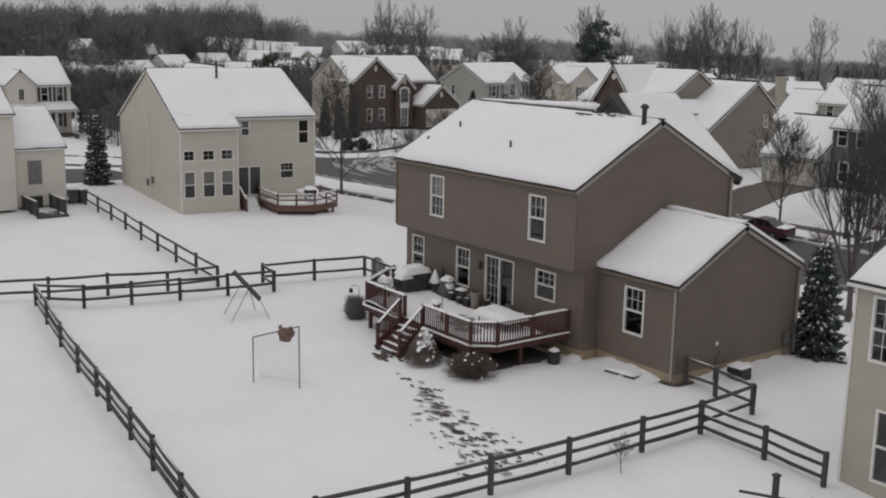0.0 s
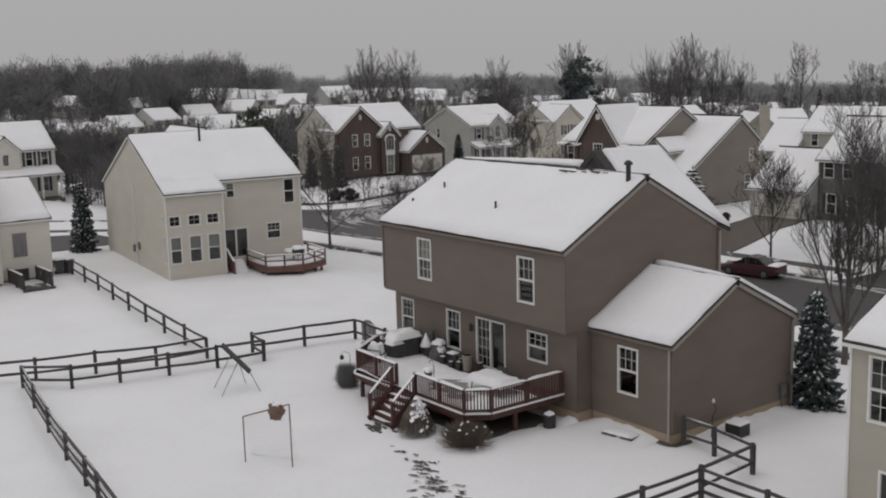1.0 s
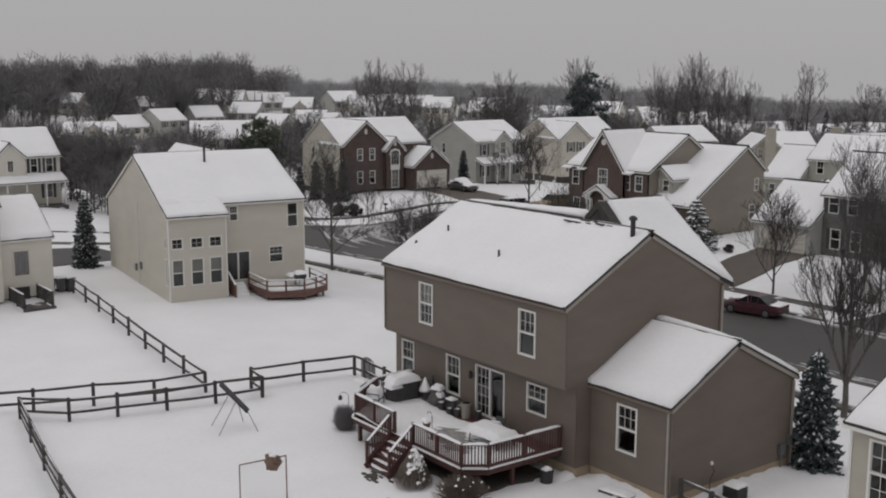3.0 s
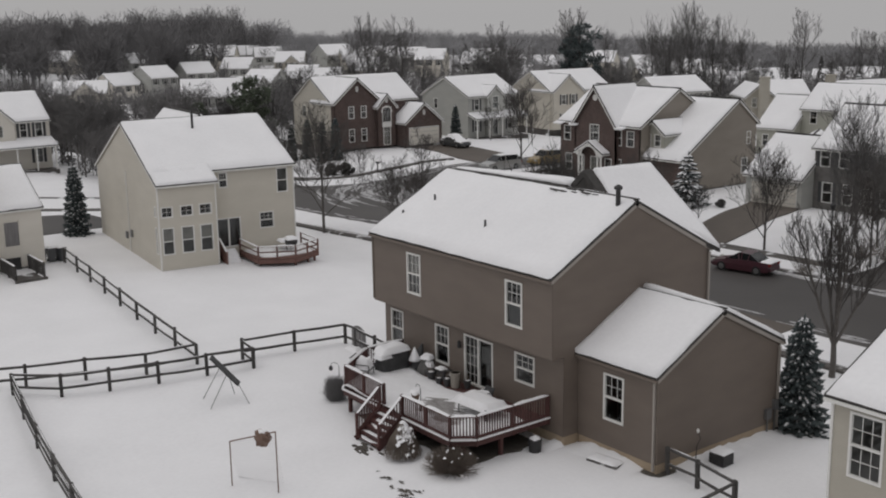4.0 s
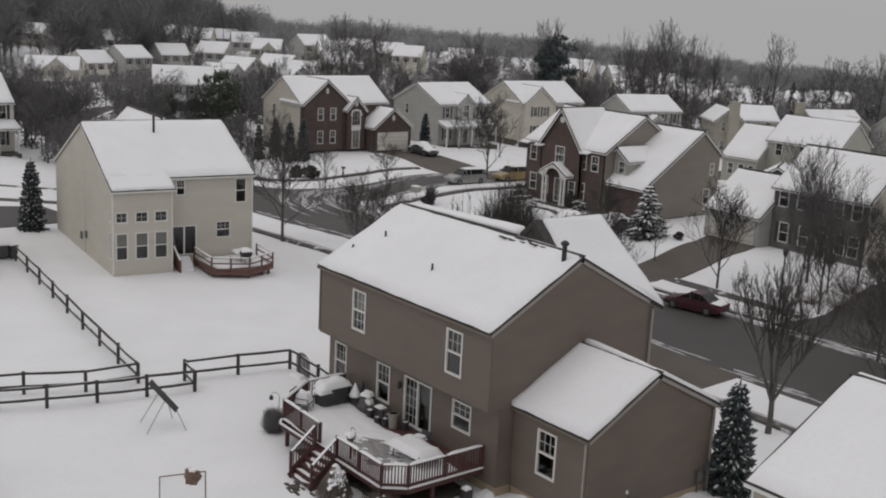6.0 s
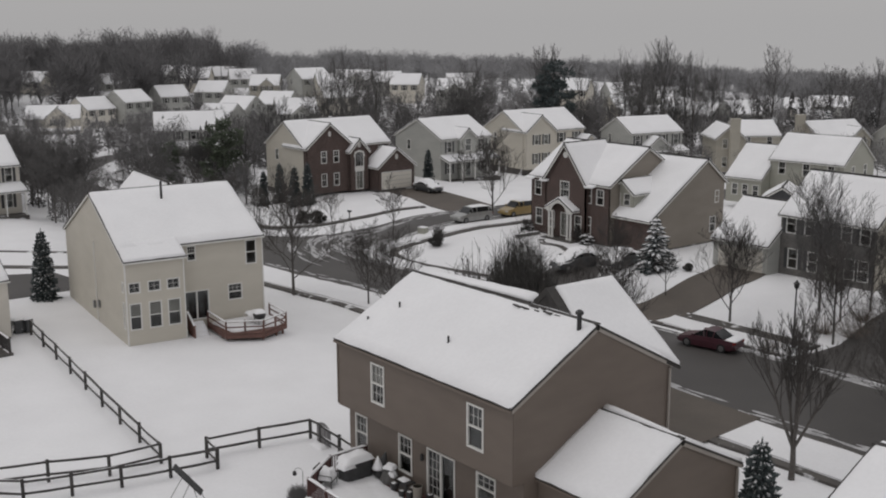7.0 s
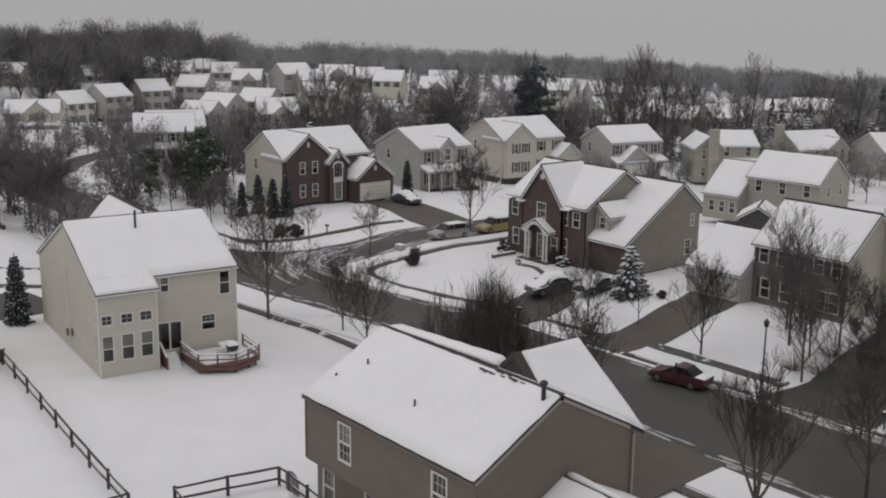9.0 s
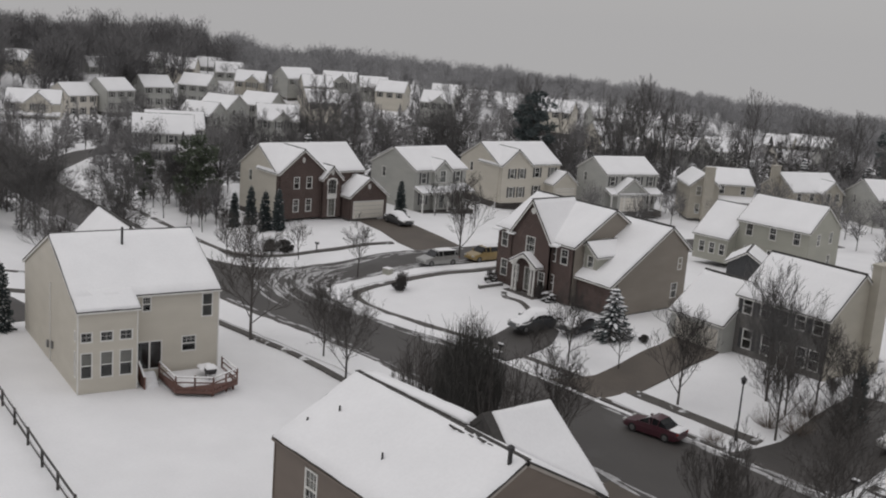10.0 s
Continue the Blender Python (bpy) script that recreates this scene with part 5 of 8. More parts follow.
HILL_STREET = (
    (-284, 76, 42, 8.0, -0.2, CREAM, 0), (-286, 99, 89, 8.0, -1.5, GREY, 0), (-277, 115, 47, 8.0, 0.7, GREY, 1), (-263, 115, 54, 8.0, 0.5, CREAM, 0),
    (-282, 133, 63, 8.0, -0.3, GREY, 0), (-262, 129, 66, 8.0, -0.3, GREY, 0), (-243, 126, 53, 8.1, -1.2, SAND, 1), (-239, 108, 44, 8.0, -2.1, GREY, 0),
    (-235, 135, 89, 9.2, 0.6, GREY, 0), (-224, 135, 68, 8.0, -0.5, CREAM, 0), (-241, 154, 51, 9.8, -0.6, GREY, 1), (-227, 156, 61, 8.0, -0.7, GREY, 0),
    (-216, 155, 42, 8.0, -0.9, CREAM, 0), (-193, 153, 43, 8.2, -1.3, GREY, 1), (-215, 173, 51, 8.0, -1.4, GREY, 0), (-193, 117, 71, 8.0, -1.5, CREAM, 0),
    (-198, 104, 35, 8.0, -2.8, GREY, 0),
)
EAST_STREET = (
    (-175, 179, 33, 8.0, -1.5, CREAM, 0), (-177, 198, 63, 8.0, -3.3, GREY, 0), (-170, 198, 32, 8.0, -4.5, GREY, 0), (-154, 175, 67, 8.0, -4.6, CREAM, 1),
    (-133, 158, 28, 8.0, -5.0, GREY, 0), (-172, 210, 49, 8.0, -4.8, GREY, 0), (-146, 186, 18, 8.0, -5.2, CREAM, 0), (-135, 182, 9, 8.0, -5.6, GREY, 0),
    (-127, 184, 67, 8.0, -4.8, GREY, 0), (-154, 248, 22, 8.0, -8.5, CREAM, 0), (-152, 256, 51, 8.0, -8.2, GREY, 0), (-145, 254, 12, 8.0, -7.8, GREY, 0),
    (-129, 217, 43, 8.0, -8.8, CREAM, 0),
)
FAR = [h[:2] for h in VALLEY_STREET + HILL_STREET + EAST_STREET]
for x, y, rot, wide_, plot, mt, gb in VALLEY_STREET + HILL_STREET + EAST_STREET:
    o = pose(x, y, 0, 0, 0, rot) @ Vector((-wide_ / 2, -4.4, 0))
    colonial(o.x, o.y, rot, wide_, 8.8, mt, eave=4.6, rise=2.7, gable=(wide_ * 0.35, wide_ * 0.85, 0.8) if gb else None, porch=y < 75 and wide_ > 9, label={"cream_siding": "distant cream house", "grey_siding": "distant grey house", "sand_siding": "distant sand-coloured house", "pale_cream_siding": "distant pale house"}[mt.name] + (" with a front gable" if gb else "") + " under a snow roof", lap=0, rows=2 if y < 110 else 1, shutters=True, z=plot)


# ---- decks ----
def railing(parent, pts, z, high, material, posts=True, balusters=True, gap=0.125, snow=0.07, drop=0.0):
    """A guard rail over a line of (x, y): posts, top and bottom rail, square balusters, snow on the cap. drop: fall of its end, for stairs."""
    for a, b in zip(pts, pts[1:]):
        length = math.dist(a, b)
        A0, B0 = Vector((*a, z)), Vector((*b, z - drop))
        up = Vector((0, 0, high))
        part("top_rail", Geo().beam(A0 + up - Vector((0, 0, 0.02)), B0 + up - Vector((0, 0, 0.02)), 0.14, 0.04), material, parent)
        part("bottom_rail", Geo().beam(A0 + Vector((0, 0, 0.12)), B0 + Vector((0, 0, 0.12)), 0.05, 0.09), material, parent)
        if snow:
            d = (B0 - A0).normalized()
            side = Vector((-d.y, d.x, 0)).normalized()
            g = Geo()
            n = max(3, int(length / 0.25))
            for i in range(n + 1):
                p = A0.lerp(B0, i / n) + up
                h = snow * (0.8 + 0.5 * noise.noise(p * 2.0)) if 0 < i < n else 0.01
                for s, k in ((-0.075, 0.0), (-0.05, 0.8), (0.0, 1.0), (0.05, 0.8), (0.075, 0.0)):
                    g.v.append(tuple(p + side * s + Vector((0, 0, h * k))))
            for i in range(n):
                for k in range(4):
                    q = i * 5 + k
                    g.f.append((q, q + 1, q + 6, q + 5))
            part("rail_snow", g, ROOF_SNOW, parent, "snow lying along the rail", smooth=True)
        if balusters:
            n = int(length / gap)
            for i in range(1, n):
                p = A0.lerp(B0, i / n)
                part("baluster", Geo().box(p.x - 0.019, p.x + 0.019, p.y - 0.019, p.y + 0.019, p.z + 0.12, p.z + high - 0.03), material, parent)
    if posts:
        n = len(pts)
        for k, p in enumerate(pts):
            zz = z - (drop if k == n - 1 else 0)
            part("rail_post", Geo().box(p[0] - 0.05, p[0] + 0.05, p[1] - 0.05, p[1] + 0.05, zz - 0.25, zz + high + 0.02), material, parent)


DK = thing("deck", pose(0, 0, 0), "dark red-stained timber deck with snowy rails and stairs", "deck")
outline = [(-10.7, 0.55), (-10.7, -1.6), (-9.15, -3.75), (-8.9, -3.95), (-1.35, -3.95), (-0.75, -3.15), (-0.75, 0.55)]
z0 = 0.0
k = 0
y = -3.95
while y < 0.5:
    x1 = -0.75 if y > -3.15 else -1.35 + (y + 3.95) / 0.80 * 0.60
    x0_ = -10.7 if y > -1.6 else -9.0 - 1.7 * (y + 3.95) / 2.35
    part("deck_board", Geo().box(x0_, x1, y + 0.004, min(y + 0.14, 0.55), z0 - 0.035, z0), DECK, DK)
    y += 0.144
for a, b in zip(outline, outline[1:]):
    part("rim_joist", Geo().beam((*a, z0 - 0.14), (*b, z0 - 0.14), 0.05, 0.20), DECK, DK)
for a, b in list(zip(outline, outline[1:]))[1:]:
    d = (Vector(b) - Vector(a)).normalized()
    o = Vector((d.y, -d.x)) * 0.06
    pieces = [(a, b)] if not (a[1] == b[1] == -3.95) else [(a, (-6.1, -3.95)), ((-4.45, -3.95), b)]
    for p, q in pieces:
        p, q = Vector(p) + o, Vector(q) + o
        part("ledge", Geo().beam((*p, z0 - 0.02), (*q, z0 - 0.02), 0.09, 0.035), DECK, DK)
        part("ledge_snow", Geo().beam((*p, z0 + 0.025), (*q, z0 + 0.025), 0.085, 0.055), ROOF_SNOW, DK, "snow lying along the deck edge")
for x, y in ((-8.8, -3.7), (-6.3, -3.7), (-4.1, -3.7), (-1.7, -3.6), (-0.95, -1.8)):
    part("deck_post", Geo().box(x - 0.07, x + 0.07, y - 0.07, y + 0.07, -1.1, z0 - 0.04), DECK, DK)
part("beam", Geo().beam((-8.9, -3.6, z0 - 0.4), (-0.9, -3.6, z0 - 0.4), 0.09, 0.22), DECK, DK)
railing(DK, [(-10.65, 0.4), (-10.65, -1.6), (-9.12, -3.70), (-7.6, -3.76), (-6.0, -3.80)], z0, 0.98, DECK, snow=0.10)
railing(DK, [(-4.52, -3.95), (-2.9, -3.95), (-1.35, -3.95), (-0.75, -3.15), (-0.75, -1.35), (-0.75, 0.5)], z0, 0.95, DECK, snow=0.10)
for i in range(5):
    zz, yy = z0 - 0.19 * (i + 1), -3.97 - 0.24 * i
    part("stair_tread", Geo().box(-6.1, -4.45, yy - 0.25, yy, zz - 0.04, zz), DECK, DK)
    part("stair_riser", Geo().box(-6.05, -4.5, yy - 0.025, yy, zz, zz + 0.15), DECK, DK)
    part("step_snow", snow_sheet((-6.0 + 0.3 * (i % 3), yy - 0.22, zz + 0.003), (-5.1 + 0.2 * (i % 2), yy - 0.23, zz + 0.003), (-4.75, yy - 0.05, zz + 0.003), (-6.0 + 0.2 * (i % 2), yy - 0.05, zz + 0.003), 0.03, 6, 3, 0.05, seed=i), ROOF_SNOW, DK, "patchy snow on the treads", smooth=True)
for x in (-6.08, -4.47):
    part("stringer", Geo().beam((x, -3.95, -0.16), (x, -5.2, -1.08), 0.05, 0.26), DECK, DK)
    railing(DK, [(x, -3.98), (x, -5.12)], z0, 0.92, DECK, drop=0.93, snow=0.04)
# snow over the boards, trodden thin before the table and left bare along the wall
g = Geo()
nu, nv = 110, 60
for j in range(nv + 1):
    for i in range(nu + 1):
        x, y = -10.6 + 9.75 * i / nu, -3.9 + 4.35 * j / nv
        q = noise.noise(Vector((x * 0.9, y * 0.9, 4))) + 0.5 * noise.noise(Vector((x * 2.6, y * 2.6, 1)))
        depth = 0.085 + 0.05 * q + 0.05 * step(0.0, 1.0, (-x - 6.6) / 2)
        wall_side = step(-0.75, 0.05, y + 0.35 * q - 0.25 * step(-8.0, -9.4, x))
        tread = math.exp(-((x + 4.1) / 1.6) ** 2 - ((y + 2.3 + 0.2 * (x + 4.1)) / 0.95) ** 2)
        streak = 0.5 + 1.1 * noise.noise(Vector((x * 1.2 + y * 1.6, (y - 0.6 * x) * 6.5, 7)))
        depth -= 0.18 * tread * (0.32 + streak) + 0.16 * wall_side
        if x < -9.0 - 1.65 * max(0.0, y + 3.85) / 2.3 or (y < -3.2 and x > -1.35 + 0.55 * (y + 3.9) / 0.7):
            depth = -0.03
        g.v.append((x, y, max(-0.03, depth) if depth > 0.012 else -0.03))
for j in range(nv):
    for i in range(nu):
        k = j * (nu + 1) + i
        quad = (k, k + 1, k + nu + 2, k + nu + 1)
        if any(g.v[v][2] > 0 for v in quad):
            g.f.append(quad)
part("trodden_snow", snow_sheet((-6.6, -3.6, 0.004), (-2.2, -3.6, 0.004), (-2.2, -0.9, 0.004), (-6.6, -0.9, 0.004), 0.012, 20, 14, 0.016, seed=4), TRODDEN, DK, "brown trodden slush", smooth=True)
part("board_snow", g, ROOF_SNOW, DK, "snow over the deck boards, trodden thin by the door", smooth=True)


def snow_cap(w, d, h, at, seed=0, flat=4):
    """A soft mound of snow lying on a thing, w by d metres."""
    g = Geo()
    nu, nv = 10, 8
    for j in range(nv + 1):
        for i in range(nu + 1):
            u, v = 2 * i / nu - 1, 2 * j / nv - 1
            e = max(0.0, 1 - max(abs(u), abs(v)) ** flat)
            q = noise.noise(Vector((u * 1.3 + seed, v * 1.3, seed)))
            g.v.append((at[0] + u * w / 2, at[1] + v * d / 2, at[2] + h * e**0.6 * (0.85 + 0.3 * q)))
    for j in range(nv):
        for i in range(nu):
            k = j * (nu + 1) + i
            g.f.append((k, k + 1, k + nu + 2, k + nu + 1))
    return g


# Dark ground colour laid under the deck in place of its shade.
g = Geo()
for i in range(24):
    for j in range(12):
        x, y = -8.3 + 7.7 * i / 23, -3.75 + 4.2 * j / 11
        e = min(i, 23 - i, j, 11 - j)
        q = noise.noise(Vector((x * 1.3, y * 1.3, 2)))
        g.v.append((x + 0.3 * q, y + 0.25 * q, -0.99 + 0.03 * abs(q) if e else -1.08))
for i in range(23):
    for j in range(11):
        k = i * 12 + j
        g.f.append((k, k + 12, k + 13, k + 1))
solid("garden_bed", g, MULCH_AND_SHADE, Matrix(), "dark sheet for the shade under the deck", "garden bed", kind="structure")

# ---- things on the deck ----
T = thing("barbecue_grill", pose(-9.62, -0.88, 0.0, 0, 0, 92) @ Matrix.Diagonal((1.3, 1.3, 0.98, 1)), "barbecue grill under a black cover heaped with snow", "grill")
g = Geo()
prof = [(0.62, 0.30, 0.0), (0.64, 0.32, 0.4), (0.60, 0.31, 0.85), (0.52, 0.28, 1.05), (0.34, 0.2, 1.16)]
for w, d, z in prof:
    for i in range(16):
        t = 2 * math.pi * i / 16
        c, s = math.cos(t), math.sin(t)
        q = 1 + 0.05 * math.sin(5 * t + z * 4)
        g.v.append((w * q * math.copysign(abs(c) ** 0.5, c), d * q * math.copysign(abs(s) ** 0.5, s), z))
for j in range(4):
    for i in range(16):
        a, b = j * 16 + i, j * 16 + (i + 1) % 16
        g.f.append((a, b, b + 16, a + 16))
g.f.append(tuple(range(64, 80)))
part("cover", g, BLACK, T)
part("snow", snow_cap(1.22, 0.72, 0.40, (-0.02, 0, 0.96)), ROOF_SNOW, T, smooth=True)
part("snow", snow_cap(0.55, 0.5, 0.30, (-0.5, -0.12, 0.80), 6), ROOF_SNOW, T, "snow sagging over the edge of the cover", smooth=True)

T = thing("patio_table", pose(-2.76, -1.34, 0.0, 0, 0, 2), "rectangular patio table under a thick slab of snow", "table")
part("tabletop", Geo().box(-0.95, 0.95, -0.55, 0.55, 0.52, 0.56), DARK_METAL, T)
for sx in (-1, 1):
    for sy in (-1, 1):
        part("leg", Geo().tube([(sx * 0.85, sy * 0.45, 0), (sx * 0.80, sy * 0.42, 0.52)], [0.022, 0.022], 8), DARK_METAL, T)
part("snow", snow_cap(2.14, 1.26, 0.32, (0, 0, 0.46), 3, 14), ROOF_SNOW, T, smooth=True)


def patio_chair(m, label, snow=0.12):
    h = thing("patio_chair", m, label, "chair", "chairs on the deck")
    part("seat", Geo().box(-0.25, 0.25, -0.25, 0.25, 0.40, 0.44), BLACK, h)
    part("backrest", Geo().beam((0, 0.24, 0.42), (0, 0.36, 0.95), 0.5, 0.03), BLACK, h)
    for sx in (-0.23, 0.23):
        for sy in (-0.22, 0.22):
            part("leg", Geo().tube([(sx, sy, 0), (sx, sy, 0.42)], [0.016, 0.016], 6), DARK_METAL, h)
        part("armrest", Geo().tube([(sx, -0.24, 0.42), (sx, -0.24, 0.64), (sx, 0.27, 0.66)], [0.016] * 3, 6), DARK_METAL, h)
    if snow:
        part("snow", snow_cap(0.48, 0.46, snow, (0, 0, 0.44), 5), ROOF_SNOW, h, smooth=True)
    return h


patio_chair(pose(-3.95, -0.22, 0.0, 0, 0, 0) @ Matrix.Diagonal((1.15, 1.1, 0.55, 1)), "dark patio chair behind the table buried in snow", 0.4)


def draped_bundle(m, seed, w, d, high, label):
    """Garden furniture under a wrinkled grey cover, heaped with snow."""
    h = thing("covered_furniture", m, label, "covered furniture", "covered furniture by the deck")
    rng = random.Random(seed)
    g = Geo()
    nu, nz = 18, 7
    for k in range(nz + 1):
        f = k / nz
        for i in range(nu):
            a = 2 * math.pi * i / nu
            q = (1 - 0.55 * f**2.2) * (1 + 0.10 * math.sin(5 * a + seed) * (1 - f) + 0.18 * noise.noise(Vector((math.cos(a) * 1.5, math.sin(a) * 1.5, f * 2 + seed))))
            g.v.append((w / 2 * q * math.cos(a), d / 2 * q * math.sin(a), high * f * (1 + 0.12 * noise.noise(Vector((math.cos(a), math.sin(a), seed))))))
    for k in range(nz):
        for i in range(nu):
            p, q = k * nu + i, k * nu + (i + 1) % nu
            g.f.append((p, q, q + nu, p + nu))
    g.f.append(tuple(range(nz * nu, nz * nu + nu)))
    part("cover", g, TARP, h)
    part("snow", snow_cap(w * 0.62, d * 0.66, 0.24, (0.05, -0.05, high * 0.93), seed), ROOF_SNOW, h, smooth=True)
    part("snow", snow_cap(w * 0.42, d * 0.42, 0.30, (w * 0.25, -d * 0.2, high * 0.5), seed + 3), ROOF_SNOW, h, smooth=True)
    return h


draped_bundle(pose(-8.35, 0.12, 0.0, 0, 0, 20), 2, 0.9, 0.7, 0.75, "wrinkled grey cover over garden furniture heaped with snow")
patio_chair(pose(-9.62, -2.42, 0.0, 0, 0, 125) @ Matrix.Diagonal((1.45, 1.45, 1.05, 1)), "dark patio chair by the rail heaped with snow", 0.58)
T = thing("closed_parasol", pose(-9.05, 0.0, 0.0) @ Matrix.Diagonal((1.3, 1.2, 1.05, 1)), "folded parasol leaning with snow caught in its cloth", "parasol")
part("pole", Geo().tube([(0, 0, 0), (0.05, 0.28, 1.15)], [0.02, 0.02], 8), METAL, T)
part("cloth", Geo().tube([(0.0, 0.03, 0.12), (0.02, 0.1, 0.45), (0.03, 0.2, 0.85), (0.05, 0.28, 1.12)], [0.26, 0.22, 0.13, 0.03], 9), BLACK, T)
part("snow", Geo().lathe([(0.25, 0.0), (0.21, 0.10), (0.12, 0.30), (0.02, 0.58)], 9, (0.02, -0.06, 0.46)), ROOF_SNOW, T, smooth=True)
T = thing("planter", pose(-6.0, -0.1, 0.0) @ Matrix.Diagonal((0.9, 0.9, 0.95, 1)), "tall pale stone-coloured planter with dead stems beside the door", "planter")
part("pot", Geo().lathe([(0.2, 0), (0.21, 0.04), (0.24, 0.62), (0.26, 0.63), (0.26, 0.72), (0.22, 0.72), (0.21, 0.6)], 14), PLANTER, T)
rng = random.Random(8)
g = Geo()
for i in range(14):
    t, r = rng.uniform(0, 6.28), rng.uniform(0.05, 0.22)
    g.tube([(0.4 * r * math.cos(t), 0.4 * r * math.sin(t), 0.6), (r * math.cos(t), r * math.sin(t), rng.uniform(0.8, 1.1))], [0.008, 0.003], 4)
tagged(part("dead_stems", g, DRYLEAF, T), kind="stuff")
T = thing("storage_bench", pose(-7.15, 0.12, 0.0), "low dark bench against the wall with snow on it", "bench")
part("body", Geo().box(-0.45, 0.35, -0.22, 0.22, 0.08, 0.42), BLACK, T)
part("lid", Geo().box(-0.48, 0.38, -0.25, 0.25, 0.42, 0.47), DARK_METAL, T)
for sx in (-0.4, 0.3):
    part("foot", Geo().box(sx - 0.04, sx + 0.04, -0.2, 0.2, 0.0, 0.08), DARK_METAL, T)
part("snow", snow_cap(0.5, 0.4, 0.09, (-0.15, 0, 0.47), 2), ROOF_SNOW, T, smooth=True)
for k, (x, y, r, hh) in enumerate(((-6.55, 0.05, 0.19, 0.34), (-6.75, -0.42, 0.15, 0.26), (-6.35, -0.28, 0.16, 0.30), (-7.55, -0.25, 0.2, 0.3), (-5.55, 0.22, 0.17, 0.32))):
    T = thing("flower_pot", pose(x, y, 0.0), "dark flower pot with dead stems and a little snow", "pot", "flower pots by the wall")
    part("pot", Geo().lathe([(r * 0.7, 0), (r, hh), (r * 1.1, hh), (r * 1.1, hh + 0.05), (r * 0.9, hh + 0.05), (r * 0.85, hh - 0.03)], 12), BLACK, T)
    prng, g = random.Random(k), Geo()
    for i in range(16):
        t, q = prng.uniform(0, 6.28), prng.uniform(0.2, 1.5) * r
        g.tube([(0.2 * q * math.cos(t), 0.2 * q * math.sin(t), hh - 0.03), (q * math.cos(t), q * math.sin(t), hh + prng.uniform(0.12, 0.4))], [0.008, 0.004], 3)
    tagged(part("dead_stems", g, DRYLEAF, T), kind="stuff")
    part("snow", snow_cap(1.5 * r, 1.4 * r, 0.08, (0, 0, hh), k), ROOF_SNOW, T, smooth=True)
T = thing("feeder_hook", pose(-3.35, -3.86, 0.95), "black shepherd's hook clamped to the deck rail", "hook")
part("rod", Geo().tube([(0, 0, -0.4), (0, 0, 0.55), (-0.05, 0, 0.66), (-0.16, 0, 0.70), (-0.27, 0, 0.66), (-0.30, 0, 0.56)], [0.014] * 6, 6), DARK_METAL, T)
T = thing("flower_pot", pose(-4.05, -3.6, 0.0), "small pot on a stand heaped with snow by the stair rail", "pot")
part("stand", Geo().lathe([(0.16, 0), (0.03, 0.06), (0.03, 0.78), (0.14, 0.82)], 8), DARK_METAL, T)
part("pot", Geo().lathe([(0.12, 0.82), (0.18, 1.04), (0.2, 1.04), (0.2, 1.09)], 12), TERRA, T)
part("snow", snow_cap(0.4, 0.4, 0.2, (0, 0, 1.05), 1), ROOF_SNOW, T, smooth=True)

# ---- deck and stair of the cream house ----
DB = thing("deck", pose(-38.42, 0.33, -0.18, 0, 0, 83.67), "cedar-stained timber deck with wide rails on the snow", "deck")
ob = [(5.9, 1.1), (5.9, -2.35), (8.2, -3.35), (10.4, -2.1), (10.4, 0.8)]
y = -3.35
while y < 1.05:
    lo_, hi_ = 5.9 + max(0.0, -2.35 - y) / 1.0 * 2.3, 10.4 - max(0.0, -2.1 - y) / 1.15 * 2.1
    part("deck_board", Geo().box(lo_, max(hi_, lo_ + 0.05), y + 0.004, y + 0.14, -0.14, -0.10), DECK_B, DB)
    y += 0.145
for a, b in zip(ob, ob[1:]):
    part("rim_joist", Geo().beam((*a, -0.24), (*b, -0.24), 0.05, 0.26), DECK_B, DB)
railing(DB, ob, -0.1, 0.92, DECK_B, balusters=False, snow=0.06)
for a, b in zip(ob, ob[1:]):
    part("mid_rail", Geo().beam((*a, 0.42), (*b, 0.42), 0.04, 0.09), DECK_B, DB)
for x, y in ((6.2, -1.85), (8.3, -3.0), (9.5, -2.4), (10.2, -1.9)):
    part("deck_post", Geo().box(x - 0.07, x + 0.07, y - 0.07, y + 0.07, -0.95, -0.12), DECK_B, DB)
for x, y in ((7.15, -2.63), (9.35, -2.68)):
    part("rail_post", Geo().box(x - 0.05, x + 0.05, y - 0.05, y + 0.05, -0.35, 0.84), DECK_B, DB)
part("skirt", Geo().beam((6.0, -1.3, -0.62), (10.1, -1.3, -0.62), 0.04, 0.5), DECK_B, DB)
part("board_snow", snow_sheet((6.5, -2.1, -0.095), (10.1, -2.1, -0.095), (10.3, 1.0, -0.095), (6.1, 1.0, -0.095), 0.14, 10, 8, 0.05), ROOF_SNOW, DB, smooth=True)
ST = thing("stair", pose(-38.42, 0.33, 0.02, 0, 0, 83.67), "short cedar stair below the sliding door with a snowy rail", "stair")
for i in range(4):
    part("stair_tread", Geo().box(4.45, 5.5, 0.75 - 0.32 * i, 1.1 - 0.32 * i, -0.14 - 0.2 * i, -0.10 - 0.2 * i), DECK_B, ST)
    part("step_snow", snow_cap(1.1, 0.42, 0.17, (4.98, 0.90 - 0.32 * i, -0.12 - 0.2 * i), i), ROOF_SNOW, ST, smooth=True)
part("step_snow", snow_sheet((4.46, -0.5, -0.98), (5.5, -0.5, -0.98), (5.5, 1.1, -0.06), (4.46, 1.1, -0.06), 0.10, 5, 8, 0.06, seed=3), ROOF_SNOW, ST, "snow filling the stair", smooth=True)
for x in (4.4, 5.52):
    part("stringer", Geo().beam((x, 1.1, -0.25), (x, -0.35, -1.0), 0.05, 0.3), DECK_B, ST)
